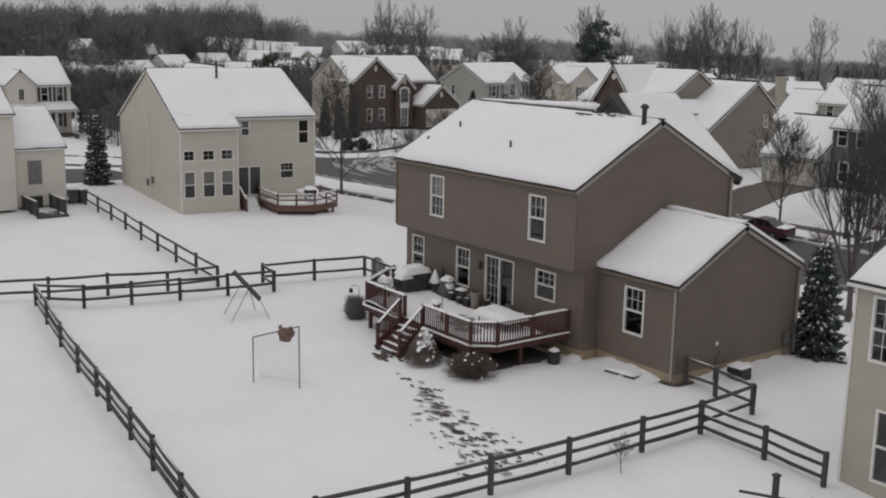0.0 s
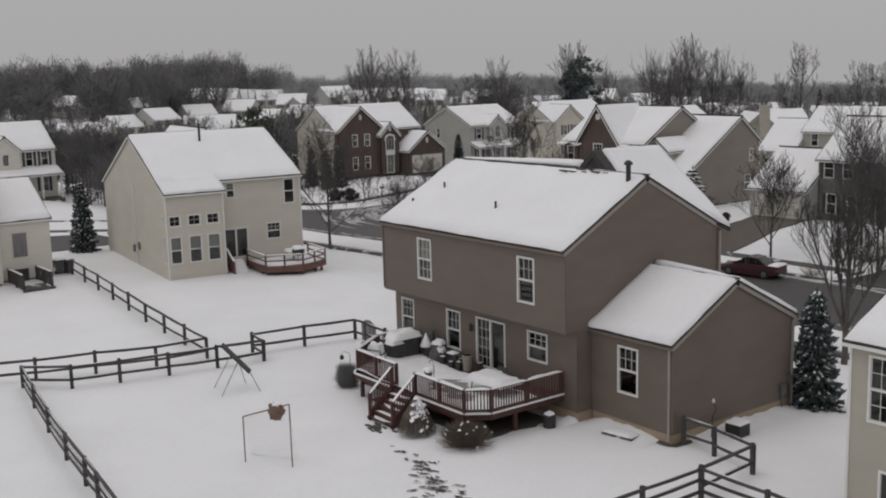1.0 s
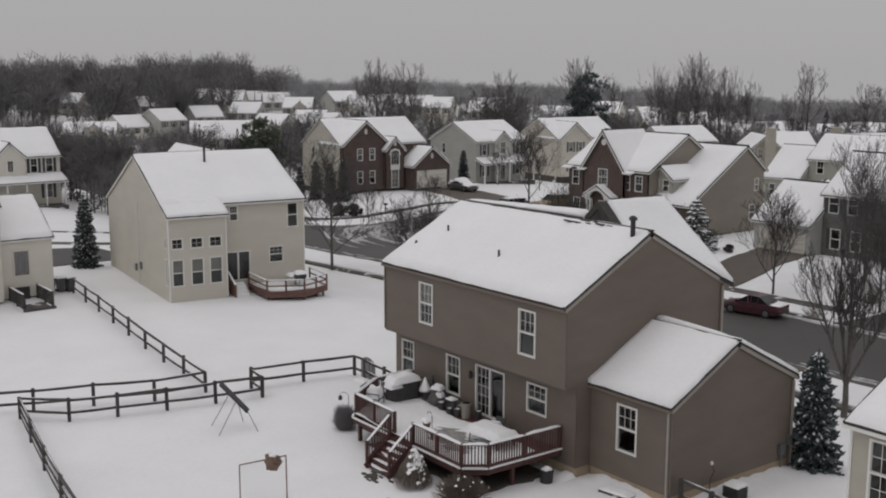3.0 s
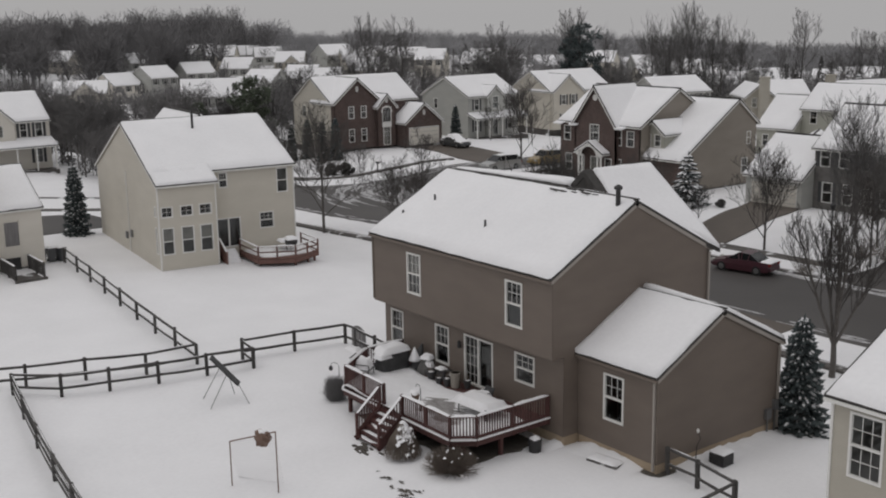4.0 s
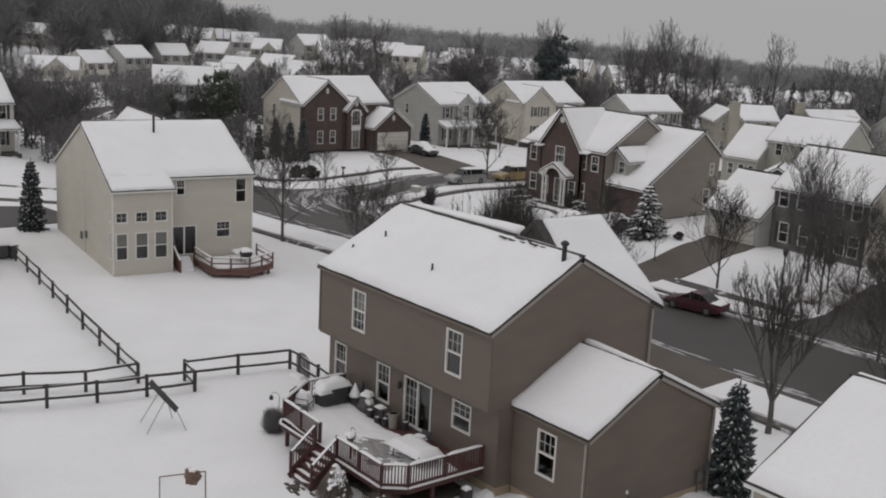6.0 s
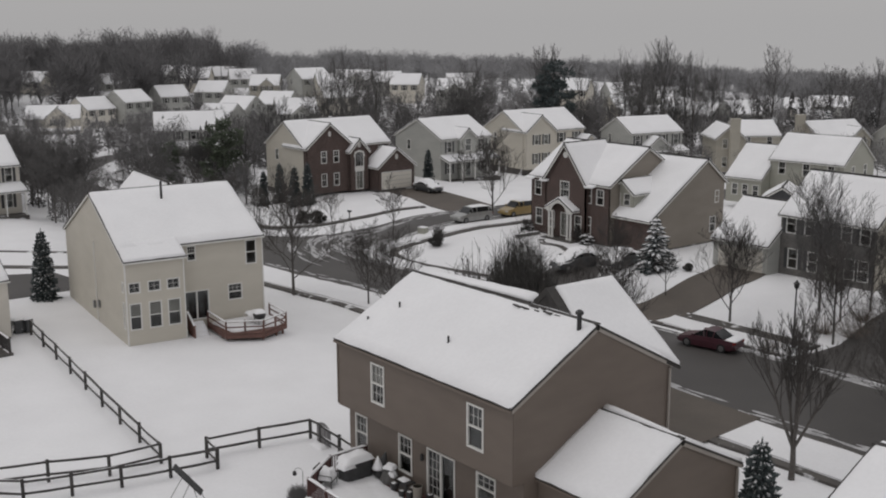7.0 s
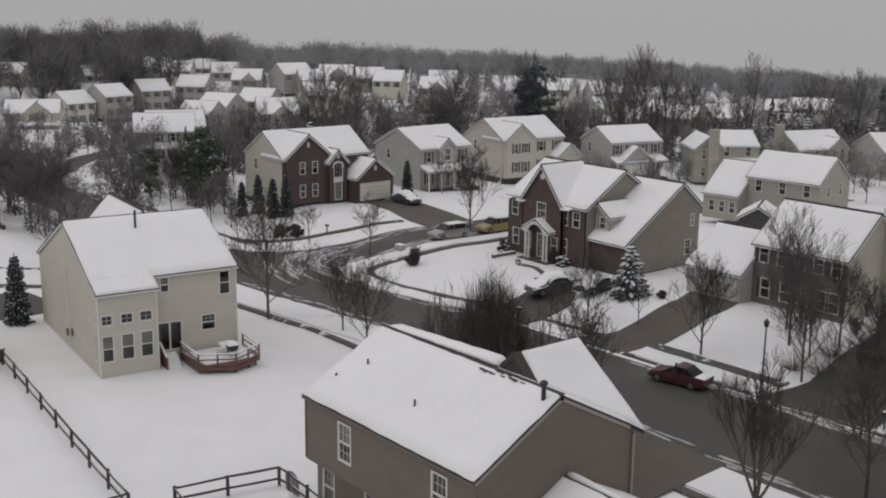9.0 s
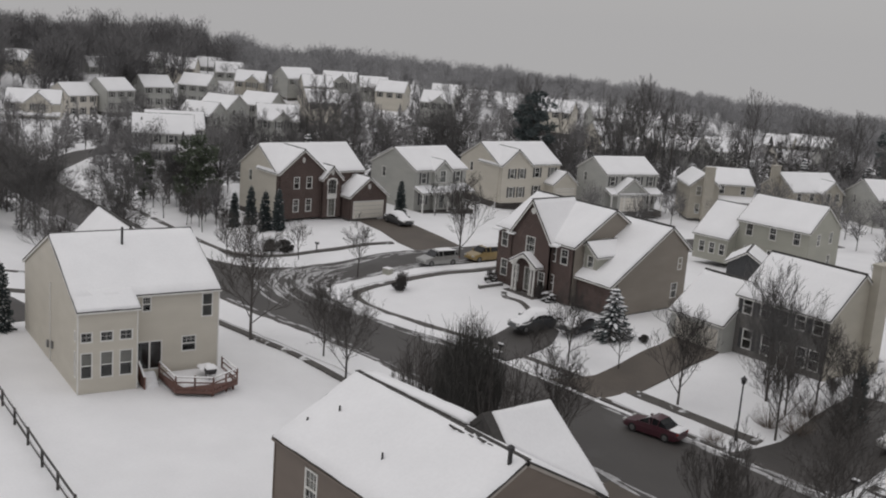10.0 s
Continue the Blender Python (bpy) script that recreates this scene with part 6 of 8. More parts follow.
railing(ST, [(4.4, 1.05), (4.4, -0.4)], -0.1, 0.95, DECK_B, drop=0.75, snow=0.05, balusters=False)
for k in range(7):
    t = (k + 0.5) / 7
    part("rail_board", Geo().box(4.385, 4.415, 0.95 - 1.28 * t - 0.07, 0.95 - 1.28 * t + 0.07, 0.02 - 0.71 * t, 0.78 - 0.71 * t), DECK_B, ST)
T = thing("barbecue_grill", pose(-35.9, 8.75, -0.28, 0, 0, 82) @ Matrix.Diagonal((1.35, 1.35, 1.15, 1)), "kettle grill on the cedar deck under a snow cap", "grill")
part("body", Geo().lathe([(0.1, 0.45), (0.28, 0.55), (0.33, 0.75), (0.28, 0.92), (0.1, 1.0)], 14), BLACK, T)
for k in range(3):
    t = 2.1 * k
    part("leg", Geo().tube([(0.32 * math.cos(t), 0.32 * math.sin(t), 0), (0.2 * math.cos(t), 0.2 * math.sin(t), 0.6)], [0.015] * 2, 6), METAL, T)
part("snow", snow_cap(0.6, 0.6, 0.2, (0, 0, 0.88), 2), ROOF_SNOW, T, smooth=True)
T = thing("patio_table", pose(-36.9, 8.9, -0.28, 0, 0, 82), "round-edged patio table heaped with snow", "table")
part("tabletop", Geo().lathe([(0.55, 0.68), (0.6, 0.70), (0.6, 0.72)], 16), METAL, T)
part("leg", Geo().lathe([(0.3, 0.0), (0.05, 0.05), (0.04, 0.68)], 10), METAL, T)
part("snow", snow_cap(1.1, 1.1, 0.24, (0, 0, 0.71), 4), ROOF_SNOW, T, smooth=True)

# ---- basement stair rails and bins by the low wing ----
T = thing("stairwell_rail", pose(-43.9, -7.4, -0.66, 0, 0, 90) @ Matrix.Diagonal((1.2, 1.75, 1.0, 1)), "dark wooden rails round a sunken rear entry", "railing")
for x in (-0.75, 0.75):
    for yy in (-1.45, -0.55, 0.35):
        part("rail_post", Geo().box(x - 0.05, x + 0.05, yy - 0.05, yy + 0.05, 0, 1.1), FENCE, T)
    part("top_rail", Geo().beam((x, -1.5, 1.05), (x, 0.4, 1.05), 0.10, 0.06), FENCE, T)
    part("bottom_rail", Geo().beam((x, -1.5, 0.22), (x, 0.4, 0.22), 0.05, 0.10), FENCE, T)
    for k in range(12):
        yy = -1.38 + 0.15 * k
        part("baluster", Geo().box(x - 0.02, x + 0.02, yy - 0.025, yy + 0.025, 0.2, 1.03), FENCE, T)
    part("rail_snow", snow_cap(0.12, 1.8, 0.06, (x, -0.55, 1.08), 3), ROOF_SNOW, T, smooth=True)
part("well_kerb", Geo().box(-0.85, 0.85, -1.62, -1.5, 0.0, 0.16), CONCRETE, T)
part("well_floor", Geo().box(-0.7, 0.7, -1.5, 0.4, 0.0, 0.06), CONCRETE, T)
part("door", Geo().box(-0.45, 0.35, 0.40, 0.46, 0.0, 0.95), DARK_METAL, T)
def wheelie_bin(x, y, rz, label):
    h = thing("wheeled_bin", on(x, y, rz), label, "bin", "bins by the fence")
    g = Geo()
    for w, d, z in ((0.22, 0.24, 0.05), (0.29, 0.32, 0.95)):
        g.v += [(-w, -d, z), (w, -d, z), (w, d, z), (-w, d, z)]
    g.f += [(3, 2, 1, 0), (4, 5, 6, 7), (0, 1, 5, 4), (1, 2, 6, 5), (2, 3, 7, 6), (3, 0, 4, 7)]
    part("body", g, CAR_DARK, h)
    part("lid", Geo().box(-0.31, 0.31, -0.34, 0.36, 0.95, 1.0), CAR_DARK, h)
    for sx in (-0.24, 0.24):
        w = part("wheel", Geo().tube([(sx - 0.03, 0.22, 0.1), (sx + 0.03, 0.22, 0.1)], [0.1, 0.1], 10), RUBBER, h)
    part("snow", snow_cap(0.62, 0.66, 0.13, (0, 0, 1.0), x), ROOF_SNOW, h, smooth=True)
for k in range(3):
    wheelie_bin(-45.9 + 0.1 * k, -5.2 + 0.62 * k, 80 + 8 * k, "dark wheeled bin capped with snow beside the fence")

# ---- split-rail fences ----
def rail_fence(posts, high=1.12, rails=(0.42, 1.02), label="", slab=False):
    f = thing("fence", pose(*posts[0], ground_z(*posts[0])), label, "fence", "fences round the yards")
    o = Vector((*posts[0], ground_z(*posts[0])))
    rng = random.Random(len(posts) * 7 + int(posts[0][0]))
    base = []
    for k, p in enumerate(posts):
        q = Vector((*p, ground_z(*p))) - o
        base.append(q)
        lean = Vector((rng.uniform(-0.02, 0.02), rng.uniform(-0.02, 0.02), 0))
        hh = high + rng.uniform(-0.04, 0.05)
        g = Geo()
        i = 0
        s = 0.065
        g.v += [(q.x - s, q.y - s, q.z - 0.15), (q.x + s, q.y - s, q.z - 0.15), (q.x + s, q.y + s, q.z - 0.15), (q.x - s, q.y + s, q.z - 0.15)]
        g.v += [(q.x - s + lean.x, q.y - s + lean.y, q.z + hh - 0.03), (q.x + s + lean.x, q.y - s + lean.y, q.z + hh - 0.03), (q.x + s + lean.x, q.y + s + lean.y, q.z + hh - 0.03), (q.x - s + lean.x, q.y + s + lean.y, q.z + hh - 0.03), (q.x + lean.x, q.y + lean.y, q.z + hh)]
        g.f += [(0, 1, 5, 4), (1, 2, 6, 5), (2, 3, 7, 6), (3, 0, 4, 7), (4, 5, 8), (5, 6, 8), (6, 7, 8), (7, 4, 8)]
        part("post", g, FENCE, f)
    for a, b in zip(base, base[1:]):
        for r in rails:
            za, zb = r + rng.uniform(-0.025, 0.025), r + rng.uniform(-0.025, 0.025)
            A0, B0 = a + Vector((0, 0, za)), b + Vector((0, 0, zb))
            mid = A0.lerp(B0, 0.5) + Vector((0, 0, rng.uniform(-0.03, 0.01)))
            g = Geo()
            g.tube([A0, mid, B0], [0.062, 0.07, 0.062], 6)
            part("rail", g, FENCE, f)
            if rng.random() < 0.75:
                d = (B0 - A0)
                s0, s1 = A0 + d * 0.08 + Vector((0, 0, 0.055)), A0 + d * 0.92 + Vector((0, 0, 0.055))
                g = Geo().tube([s0, s0.lerp(s1, 0.4), s1], [0.012, 0.026, 0.010], 6)
                part("rail_snow", g, ROOF_SNOW, f, smooth=True)
    return f


def along(*pts, n):
    """Points evenly spaced along a straight line."""
    a, b = pts
    return [(a[0] + (b[0] - a[0]) * i / n, a[1] + (b[1] - a[1]) * i / n) for i in range(n + 1)]


rail_fence(along((-45.0, -3.95), (-19.2, -6.08), n=8), label="weathered two-rail fence along the neighbour's yard")
rail_fence([(-19.2, -6.08), (-19.35, -8.65), (-20.7, -11.15), (-21.95, -13.6), (-23.2, -16.0), (-24.5, -18.5), (-25.8, -21.0)], label="weathered two-rail fence dividing the back yards")
rail_fence([(-16.8, -4.22), (-17.3, -6.44), (-17.75, -8.7), (-18.5, -10.8), (-19.4, -12.75), (-21.3, -14.4)], label="weathered two-rail fence along the end of the yard")
rail_fence([(-18.4, -4.0), (-17.93, -1.28), (-17.35, 1.42), (-16.4, 1.45), (-14.4, 1.3), (-12.42, 1.15)], label="weathered two-rail fence running to the house corner")
rail_fence([(-16.8, -4.22), (-18.4, -4.0)], label="short weathered fence return at the corner")
rail_fence([(-21.3, -14.4), (-17.8, -14.95), (-14.15, -15.5), (-10.5, -16.0), (-7.4, -16.35), (-5.6, -16.55), (-2.5, -16.95), (0.3, -17.32), (3.4, -17.76), (6.4, -18.15)], rails=(0.30, 0.66, 1.02), label="weathered three-rail fence down the long side of the yard")
rail_fence([(6.9, -15.5), (7.35, -12.9), (7.83, -10.35), (8.1, -7.6), (8.12, -4.5), (8.12, -1.75)], rails=(0.28, 0.66, 1.02), high=1.15, label="dark weathered three-rail fence across the yard")
rail_fence([(6.4, -18.15), (6.9, -15.5)], rails=(0.28, 0.66, 1.02), label="dark weathered fence panel at the corner")
rail_fence([(8.12, -1.75), (7.85, 1.25)], rails=(0.42, 1.02), label="short dark fence run toward the gate")
rail_fence([(8.12, -1.75), (10.55, -1.6), (12.6, -1.45)], rails=(0.28, 0.66, 1.02), high=1.15, label="dark weathered three-rail fence to the next house")
rail_fence([(7.85, 1.25), (5.9, 1.65), (4.4, 1.75)], rails=(0.42, 1.02), label="dark fence with a gate beside the side wing")

# ---- things in the yard ----
T = thing("garden_gate", on(-16.78, 1.44), "weathered arched board gate at the end of the fence", "gate")
for k in range(9):
    x = 0.07 + 0.145 * k
    arch = 0.98 + 0.26 * math.sin(math.pi * (k + 0.5) / 9)
    part("board", Geo().box(x, x + 0.128, -0.02, 0.02, 0.08, arch), GREY_BOARD, T)
for z in (0.28, 0.86):
    part("crosspiece", Geo().box(0.05, 1.36, 0.022, 0.06, z, z + 0.09), FENCE, T)
part("snow", snow_cap(1.1, 0.5, 0.22, (0.7, -0.28, 0.0), 4), ROOF_SNOW, T, "snow drifted against the gate", smooth=True)
T = thing("feeder_hook", pose(-12.3, -2.1, -1.15), "short metal shepherd's hook standing in the snow", "hook")
part("rod", Geo().tube([(0, 0, -0.1), (0, 0, 0.95), (-0.05, -0.05, 1.06), (-0.17, -0.14, 1.10), (-0.28, -0.24, 1.05), (-0.30, -0.26, 0.95)], [0.016] * 6, 6), METAL, T)
part("lantern", Geo().lathe([(0.02, 0.0), (0.09, -0.06), (0.10, -0.20), (0.05, -0.24)], 8, (-0.30, -0.26, 0.95)), DARK_METAL, T)
T = thing("pitching_rebounder", pose(-13.72, -7.2, -1.2, 0, 0, 0), "black ball rebounder tilted on four thin steel legs", "rebounder")
part("net_panel", Geo().beam((-0.36, -0.48, 2.15), (0.36, 0.48, 0.85), 0.5, 0.07), BLACK, T)
for a, b in (((-0.1, -0.2, 1.65), (-1.0, -0.7, 0)), ((0.15, 0.0, 1.35), (0.35, -0.95, 0)), ((-0.3, 0.2, 1.55), (-0.55, 0.7, 0)), ((0.25, 0.45, 0.95), (1.0, 0.65, 0))):
    part("leg", Geo().tube([a, b], [0.018, 0.018], 6), METAL, T)
T = thing("goal_frame", pose(-5.9, -10.85, -1.46), "brown steel goal frame with a torn white net", "goal")
w2 = (1.85, 0.95)
part("post", Geo().tube([(0, 0, 0), (0, 0, 1.77)], [0.025, 0.025], 8), TERRA, T)
part("crossbar", Geo().tube([(0, 0, 1.77), (w2[0], w2[1], 2.48)], [0.025, 0.025], 8), TERRA, T)
part("post", Geo().tube([(w2[0], w2[1], 2.48), (w2[0] + 0.02, w2[1], 0.1)], [0.025, 0.025], 8), TERRA, T)
part("back_bar", Geo().tube([(-0.55, 0.55, 0.03), (w2[0] - 0.55, w2[1] + 0.55, 0.03)], [0.012, 0.012], 6), NETTING, T)
g = Geo()
nx, nz = 20, 20
for i in range(nx + 1):
    t = i / nx
    a = Vector((w2[0] * t, w2[1] * t, 1.77 + 0.71 * t))
    b = Vector((w2[0] * t - 0.55, w2[1] * t + 0.55, 0.03))
    m_ = a.lerp(b, 0.5) + Vector((0.12, -0.1, 0.0))
    g.tube([a, m_, b], [0.0035] * 3, 3, cap=False)
for k in range(nz + 1):
    s = k / nz
    off = Vector((-0.55, 0.55, 0)) * s
    z = 1.77 * (1 - s) + 0.03 * s
    g.tube([off + Vector((0, 0, z)), off + Vector((w2[0] / 2, w2[1] / 2, z - 0.03 + 0.35 * (1 - s))), off + Vector((w2[0], w2[1], z + 0.71 * (1 - s)))], [0.0035] * 3, 3, cap=False)
tagged(part("net", g, NETTING, T, "fine white netting"), kind="stuff")
g = Geo()
nu, nv = 12, 8
for k in range(nv + 1):
    for i in range(nu):
        a, b = 2 * math.pi * i / nu, math.pi * k / nv
        d = Vector((math.sin(b) * math.cos(a), math.sin(b) * math.sin(a), math.cos(b)))
        r = 0.27 + 0.16 * noise.noise(d * 2.3 + Vector((4, 1, 7))) + 0.07 * noise.noise(d * 6)
        g.v.append((w2[0] * 0.72 + d.x * r * 1.1, w2[1] * 0.72 + d.y * r * 1.1, 2.16 + d.z * r * 1.1))
for k in range(nv):
    for i in range(nu):
        p, q = k * nu + i, k * nu + (i + 1) % nu
        g.f.append((p, p + nu, q + nu, q))
part("target_pocket", g, TERRA, T, "crumpled brown cloth target pocket")
part("pocket_snow", snow_cap(0.36, 0.34, 0.14, (w2[0] * 0.72, w2[1] * 0.72, 2.36), 1), ROOF_SNOW, T, smooth=True)

T = thing("air_conditioner", pose(5.0, 4.1, -1.08, 0, 0, 3) @ Matrix.Diagonal((0.85, 0.85, 0.72, 1)), "dark outdoor air conditioning unit capped with snow", "air conditioner")
part("casing", Geo().box(-0.38, 0.38, -0.38, 0.38, 0.08, 0.78), DARK_METAL, T)
part("pad", Geo().box(-0.5, 0.5, -0.5, 0.5, -0.1, 0.08), CONCRETE, T)
for k in range(9):
    part("grille_slat", Geo().box(-0.39, 0.39, -0.392, -0.38, 0.15 + 0.065 * k, 0.18 + 0.065 * k), DARK_METAL, T)
part("snow", snow_cap(0.84, 0.84, 0.20, (0, 0, 0.78), 2), ROOF_SNOW, T, smooth=True)
T = thing("garden_stake", pose(4.62, 3.05, -1.08), "bent dark iron garden stake by the side wall", "garden stake")
part("rod", Geo().tube([(0, 0, 0), (0, 0.05, 0.9), (0.05, 0.2, 1.2), (0.0, 0.1, 1.45)], [0.02, 0.02, 0.018, 0.014], 6), DARK_METAL, T)
part("finial", Geo().lathe([(0.02, 1.42), (0.07, 1.5), (0.02, 1.6)], 8, (0, 0.1, 0)), WHITE, T)
T = thing("window_well_cover", pose(2.2, 0.75, -1.02, 0, 0, 8), "low window well cover under snow", "well cover")
part("rim", Geo().box(-0.68, 0.68, -0.30, 0.30, 0.0, 0.14), CONCRETE, T)
part("snow", snow_cap(1.4, 0.64, 0.12, (0, 0, 0.13), 6), ROOF_SNOW, T, smooth=True)
T = thing("propane_bin", pose(-0.35, -0.55, -1.05), "dark bin under the deck end with snow on its lid", "bin")
part("body", Geo().lathe([(0.24, 0), (0.28, 0.5), (0.26, 0.55)], 12), DARK_METAL, T)
part("snow", snow_cap(0.34, 0.34, 0.14, (0, 0, 0.54), 2), ROOF_SNOW, T, smooth=True)
T = thing("post_sign", pose(12.9, -4.2, -1.45), "dark wooden post with a low cross rail in the snow", "post")
part("post", Geo().box(-0.07, 0.07, -0.07, 0.07, -0.1, 1.25), FENCE, T)
part("cross_rail", Geo().beam((-0.85, -0.5, 0.62), (0.75, 0.45, 0.60), 0.05, 0.07), FENCE, T)
part("cap", Geo().box(-0.10, 0.10, -0.10, 0.10, 1.25, 1.30), FENCE, T)
RB = thing("white_railing", pose(14.6, -2.2, -1.9), "white vinyl railing at the foot of the house", "railing")
for k in range(6):
    part("baluster", Geo().box(-1.2 + 0.35 * k, -1.16 + 0.35 * k, -0.9 + 0.02, -0.86 + 0.02, 0.0, 0.9), WHITE, RB)
part("top_rail", Geo().beam((-1.3, -0.87, 0.92), (1.2, -0.87, 0.92), 0.07, 0.06), WHITE, RB)
part("rail_post", Geo().box(0.75, 0.87, -0.93, -0.81, 0, 1.15), WHITE, RB)

# trampled path: bare leaf litter showing through the snow
rng = random.Random(12)
g = Geo()
spine = [(-2.9, -6.1), (-0.6, -6.6), (1.5, -7.5), (3.4, -8.15), (5.2, -8.6), (7.0, -9.2)]
made = 0
while made < 360:
    t = rng.random() ** 0.75 * (len(spine) - 1.001)
    i = int(t)
    x = spine[i][0] + (spine[i + 1][0] - spine[i][0]) * (t - i)
    y = spine[i][1] + (spine[i + 1][1] - spine[i][1]) * (t - i)
    off = rng.gauss(0, 0.10 + 0.12 * t)
    x, y = x + 0.35 * off + rng.gauss(0, 0.15), y + 0.94 * off
    if noise.noise(Vector((x * 1.5 + y * 0.7, y * 3.4 - x * 1.4, 3))) < (0.02 if t > 1 else 0.22):
        continue
    made += 1
    r, a0 = rng.uniform(0.015, 0.078), 0.42 + rng.gauss(0, 0.4)
    n = 9
    b0 = len(g.v)
    z = ground_z(x, y)
    g.v.append((x, y, z + 0.06))
    for j in range(n):
        aa = 2 * math.pi * j / n
        q = r * rng.uniform(0.45, 1.3)
        px, py = q * 2.5 * math.cos(aa), q * 0.75 * math.sin(aa)
        g.v.append((x + px * math.cos(a0) - py * math.sin(a0), y + px * math.sin(a0) + py * math.cos(a0), z + rng.uniform(0.026, 0.05)))
    g.f += [(b0, b0 + 1 + j, b0 + 1 + (j + 1) % n) for j in range(n)]
solid("leaf_litter", g, MULCH_AND_SHADE, Matrix(), "dark wet leaf litter showing through trampled snow", "leaf litter", kind="stuff")
g = Geo()
for k in range(22):
    x, y = -5.2 + rng.gauss(0, 0.5), -5.5 + rng.gauss(0, 0.2)
    z = ground_z(x, y)
    g.box(x - rng.uniform(0.06, 0.2), x + rng.uniform(0.06, 0.2), y - rng.uniform(0.02, 0.06), y + rng.uniform(0.02, 0.06), z - 0.02, z + 0.045)
solid("stepping_stones", g, MULCH_AND_SHADE, Matrix(), "dark paving bits below the deck stairs", "paving", kind="stuff")


# ---- vegetation ----
def bare_tree(seed, height, spread, levels=4, fork=0.28, stems=1, kids=(7, 6, 5, 4), up=0.55, thick=0.016, sides=(8, 5, 4, 3, 3), droop=0.0, reach=0.62, twig=0.015, slim_=0.6, bole=0.0):
    """Trunk and crown of a leafless tree, grown limb by limb."""
    rng = random.Random(seed)
    trunk, crown = Geo(), Geo()

    def limb(p, d, length, r, level):
        g = trunk if level == 0 else crown
        n = 5 if level == 0 else 4 if level < 3 else 2
        pts, rad = [p.copy()], [r]
        for i in range(n):
            bend = 0.06 if level == 0 else 0.20
            d = (d + Vector((rng.uniform(-1, 1), rng.uniform(-1, 1), rng.uniform(-0.6, 1.0) + up * 0.4 - droop * level * 0.12)) * bend).normalized()
            p = p + d * (length / n)
            pts.append(p.copy())
            rad.append(r * (1 - (0.72 if level else 0.62) * (i + 1) / n))
        g.tube(pts, rad, sides[min(level, len(sides) - 1)], cap=False)
        if level >= levels:
            return
        count = kids[min(level, len(kids) - 1)]
        for k in range(count):
            t = (fork if level == 0 else 0.22) + (1 - (fork if level == 0 else 0.22)) * (k + rng.uniform(0.2, 0.9)) / count
            t = min(t, 0.985)
            q = t * n
            i = min(int(q), n - 1)
            at = pts[i].lerp(pts[i + 1], q - i)
            axis = (pts[i + 1] - pts[i]).normalized()
            ang = rng.uniform(0, 2 * math.pi) if level else 2.4 * k + rng.uniform(-0.4, 0.4)
            ortho = axis.orthogonal().normalized()
            out = (Matrix.Rotation(ang, 3, axis) @ ortho)
            tilt = rng.uniform(0.55, 0.95) * spread
            nd = (axis * math.cos(tilt) + out * math.sin(tilt) + Vector((0, 0, up * 0.35))).normalized()
            ll = length * (reach if level == 0 else 0.55) * rng.uniform(0.75, 1.15) * (1.15 - 0.55 * t if level == 0 else 1.0 - 0.25 * t)
            limb(at, nd, ll, max(rad[i] * slim_, twig), level + 1)

    if bole:
        trunk.tube([(0, 0, -0.1), (0.03, 0, bole * 0.5), (0, 0.02, bole + 0.15)], [height * thick * 1.9, height * thick * 1.6, height * thick * 1.4], 9, cap=False)
    for s in range(stems):
        tilt0 = 0.35 if not bole else 0.10 * s
        lean = Vector((0, 0, 1)) if stems == 1 else Vector((math.cos(s * 2.4) * tilt0, math.sin(s * 2.4) * tilt0, 1)).normalized()
        limb(Vector((0.05 * s * (0 if bole else 1), 0, bole - 0.1)), lean, (height - bole) * 0.80 * (1 if s == 0 else rng.uniform(0.7, 1)), height * thick, 0)
    return trunk, crown


def tree_kind(label, seed, height, twigs=TWIG, **kw):
    t = thing("tree", pose(0, 0, -80), label, "tree", "bare trees")
    a, b = bare_tree(seed, height, **kw)
    part("trunk", a, BARK, t, smooth=True)
    part("crown", b, twigs, t)
    return t


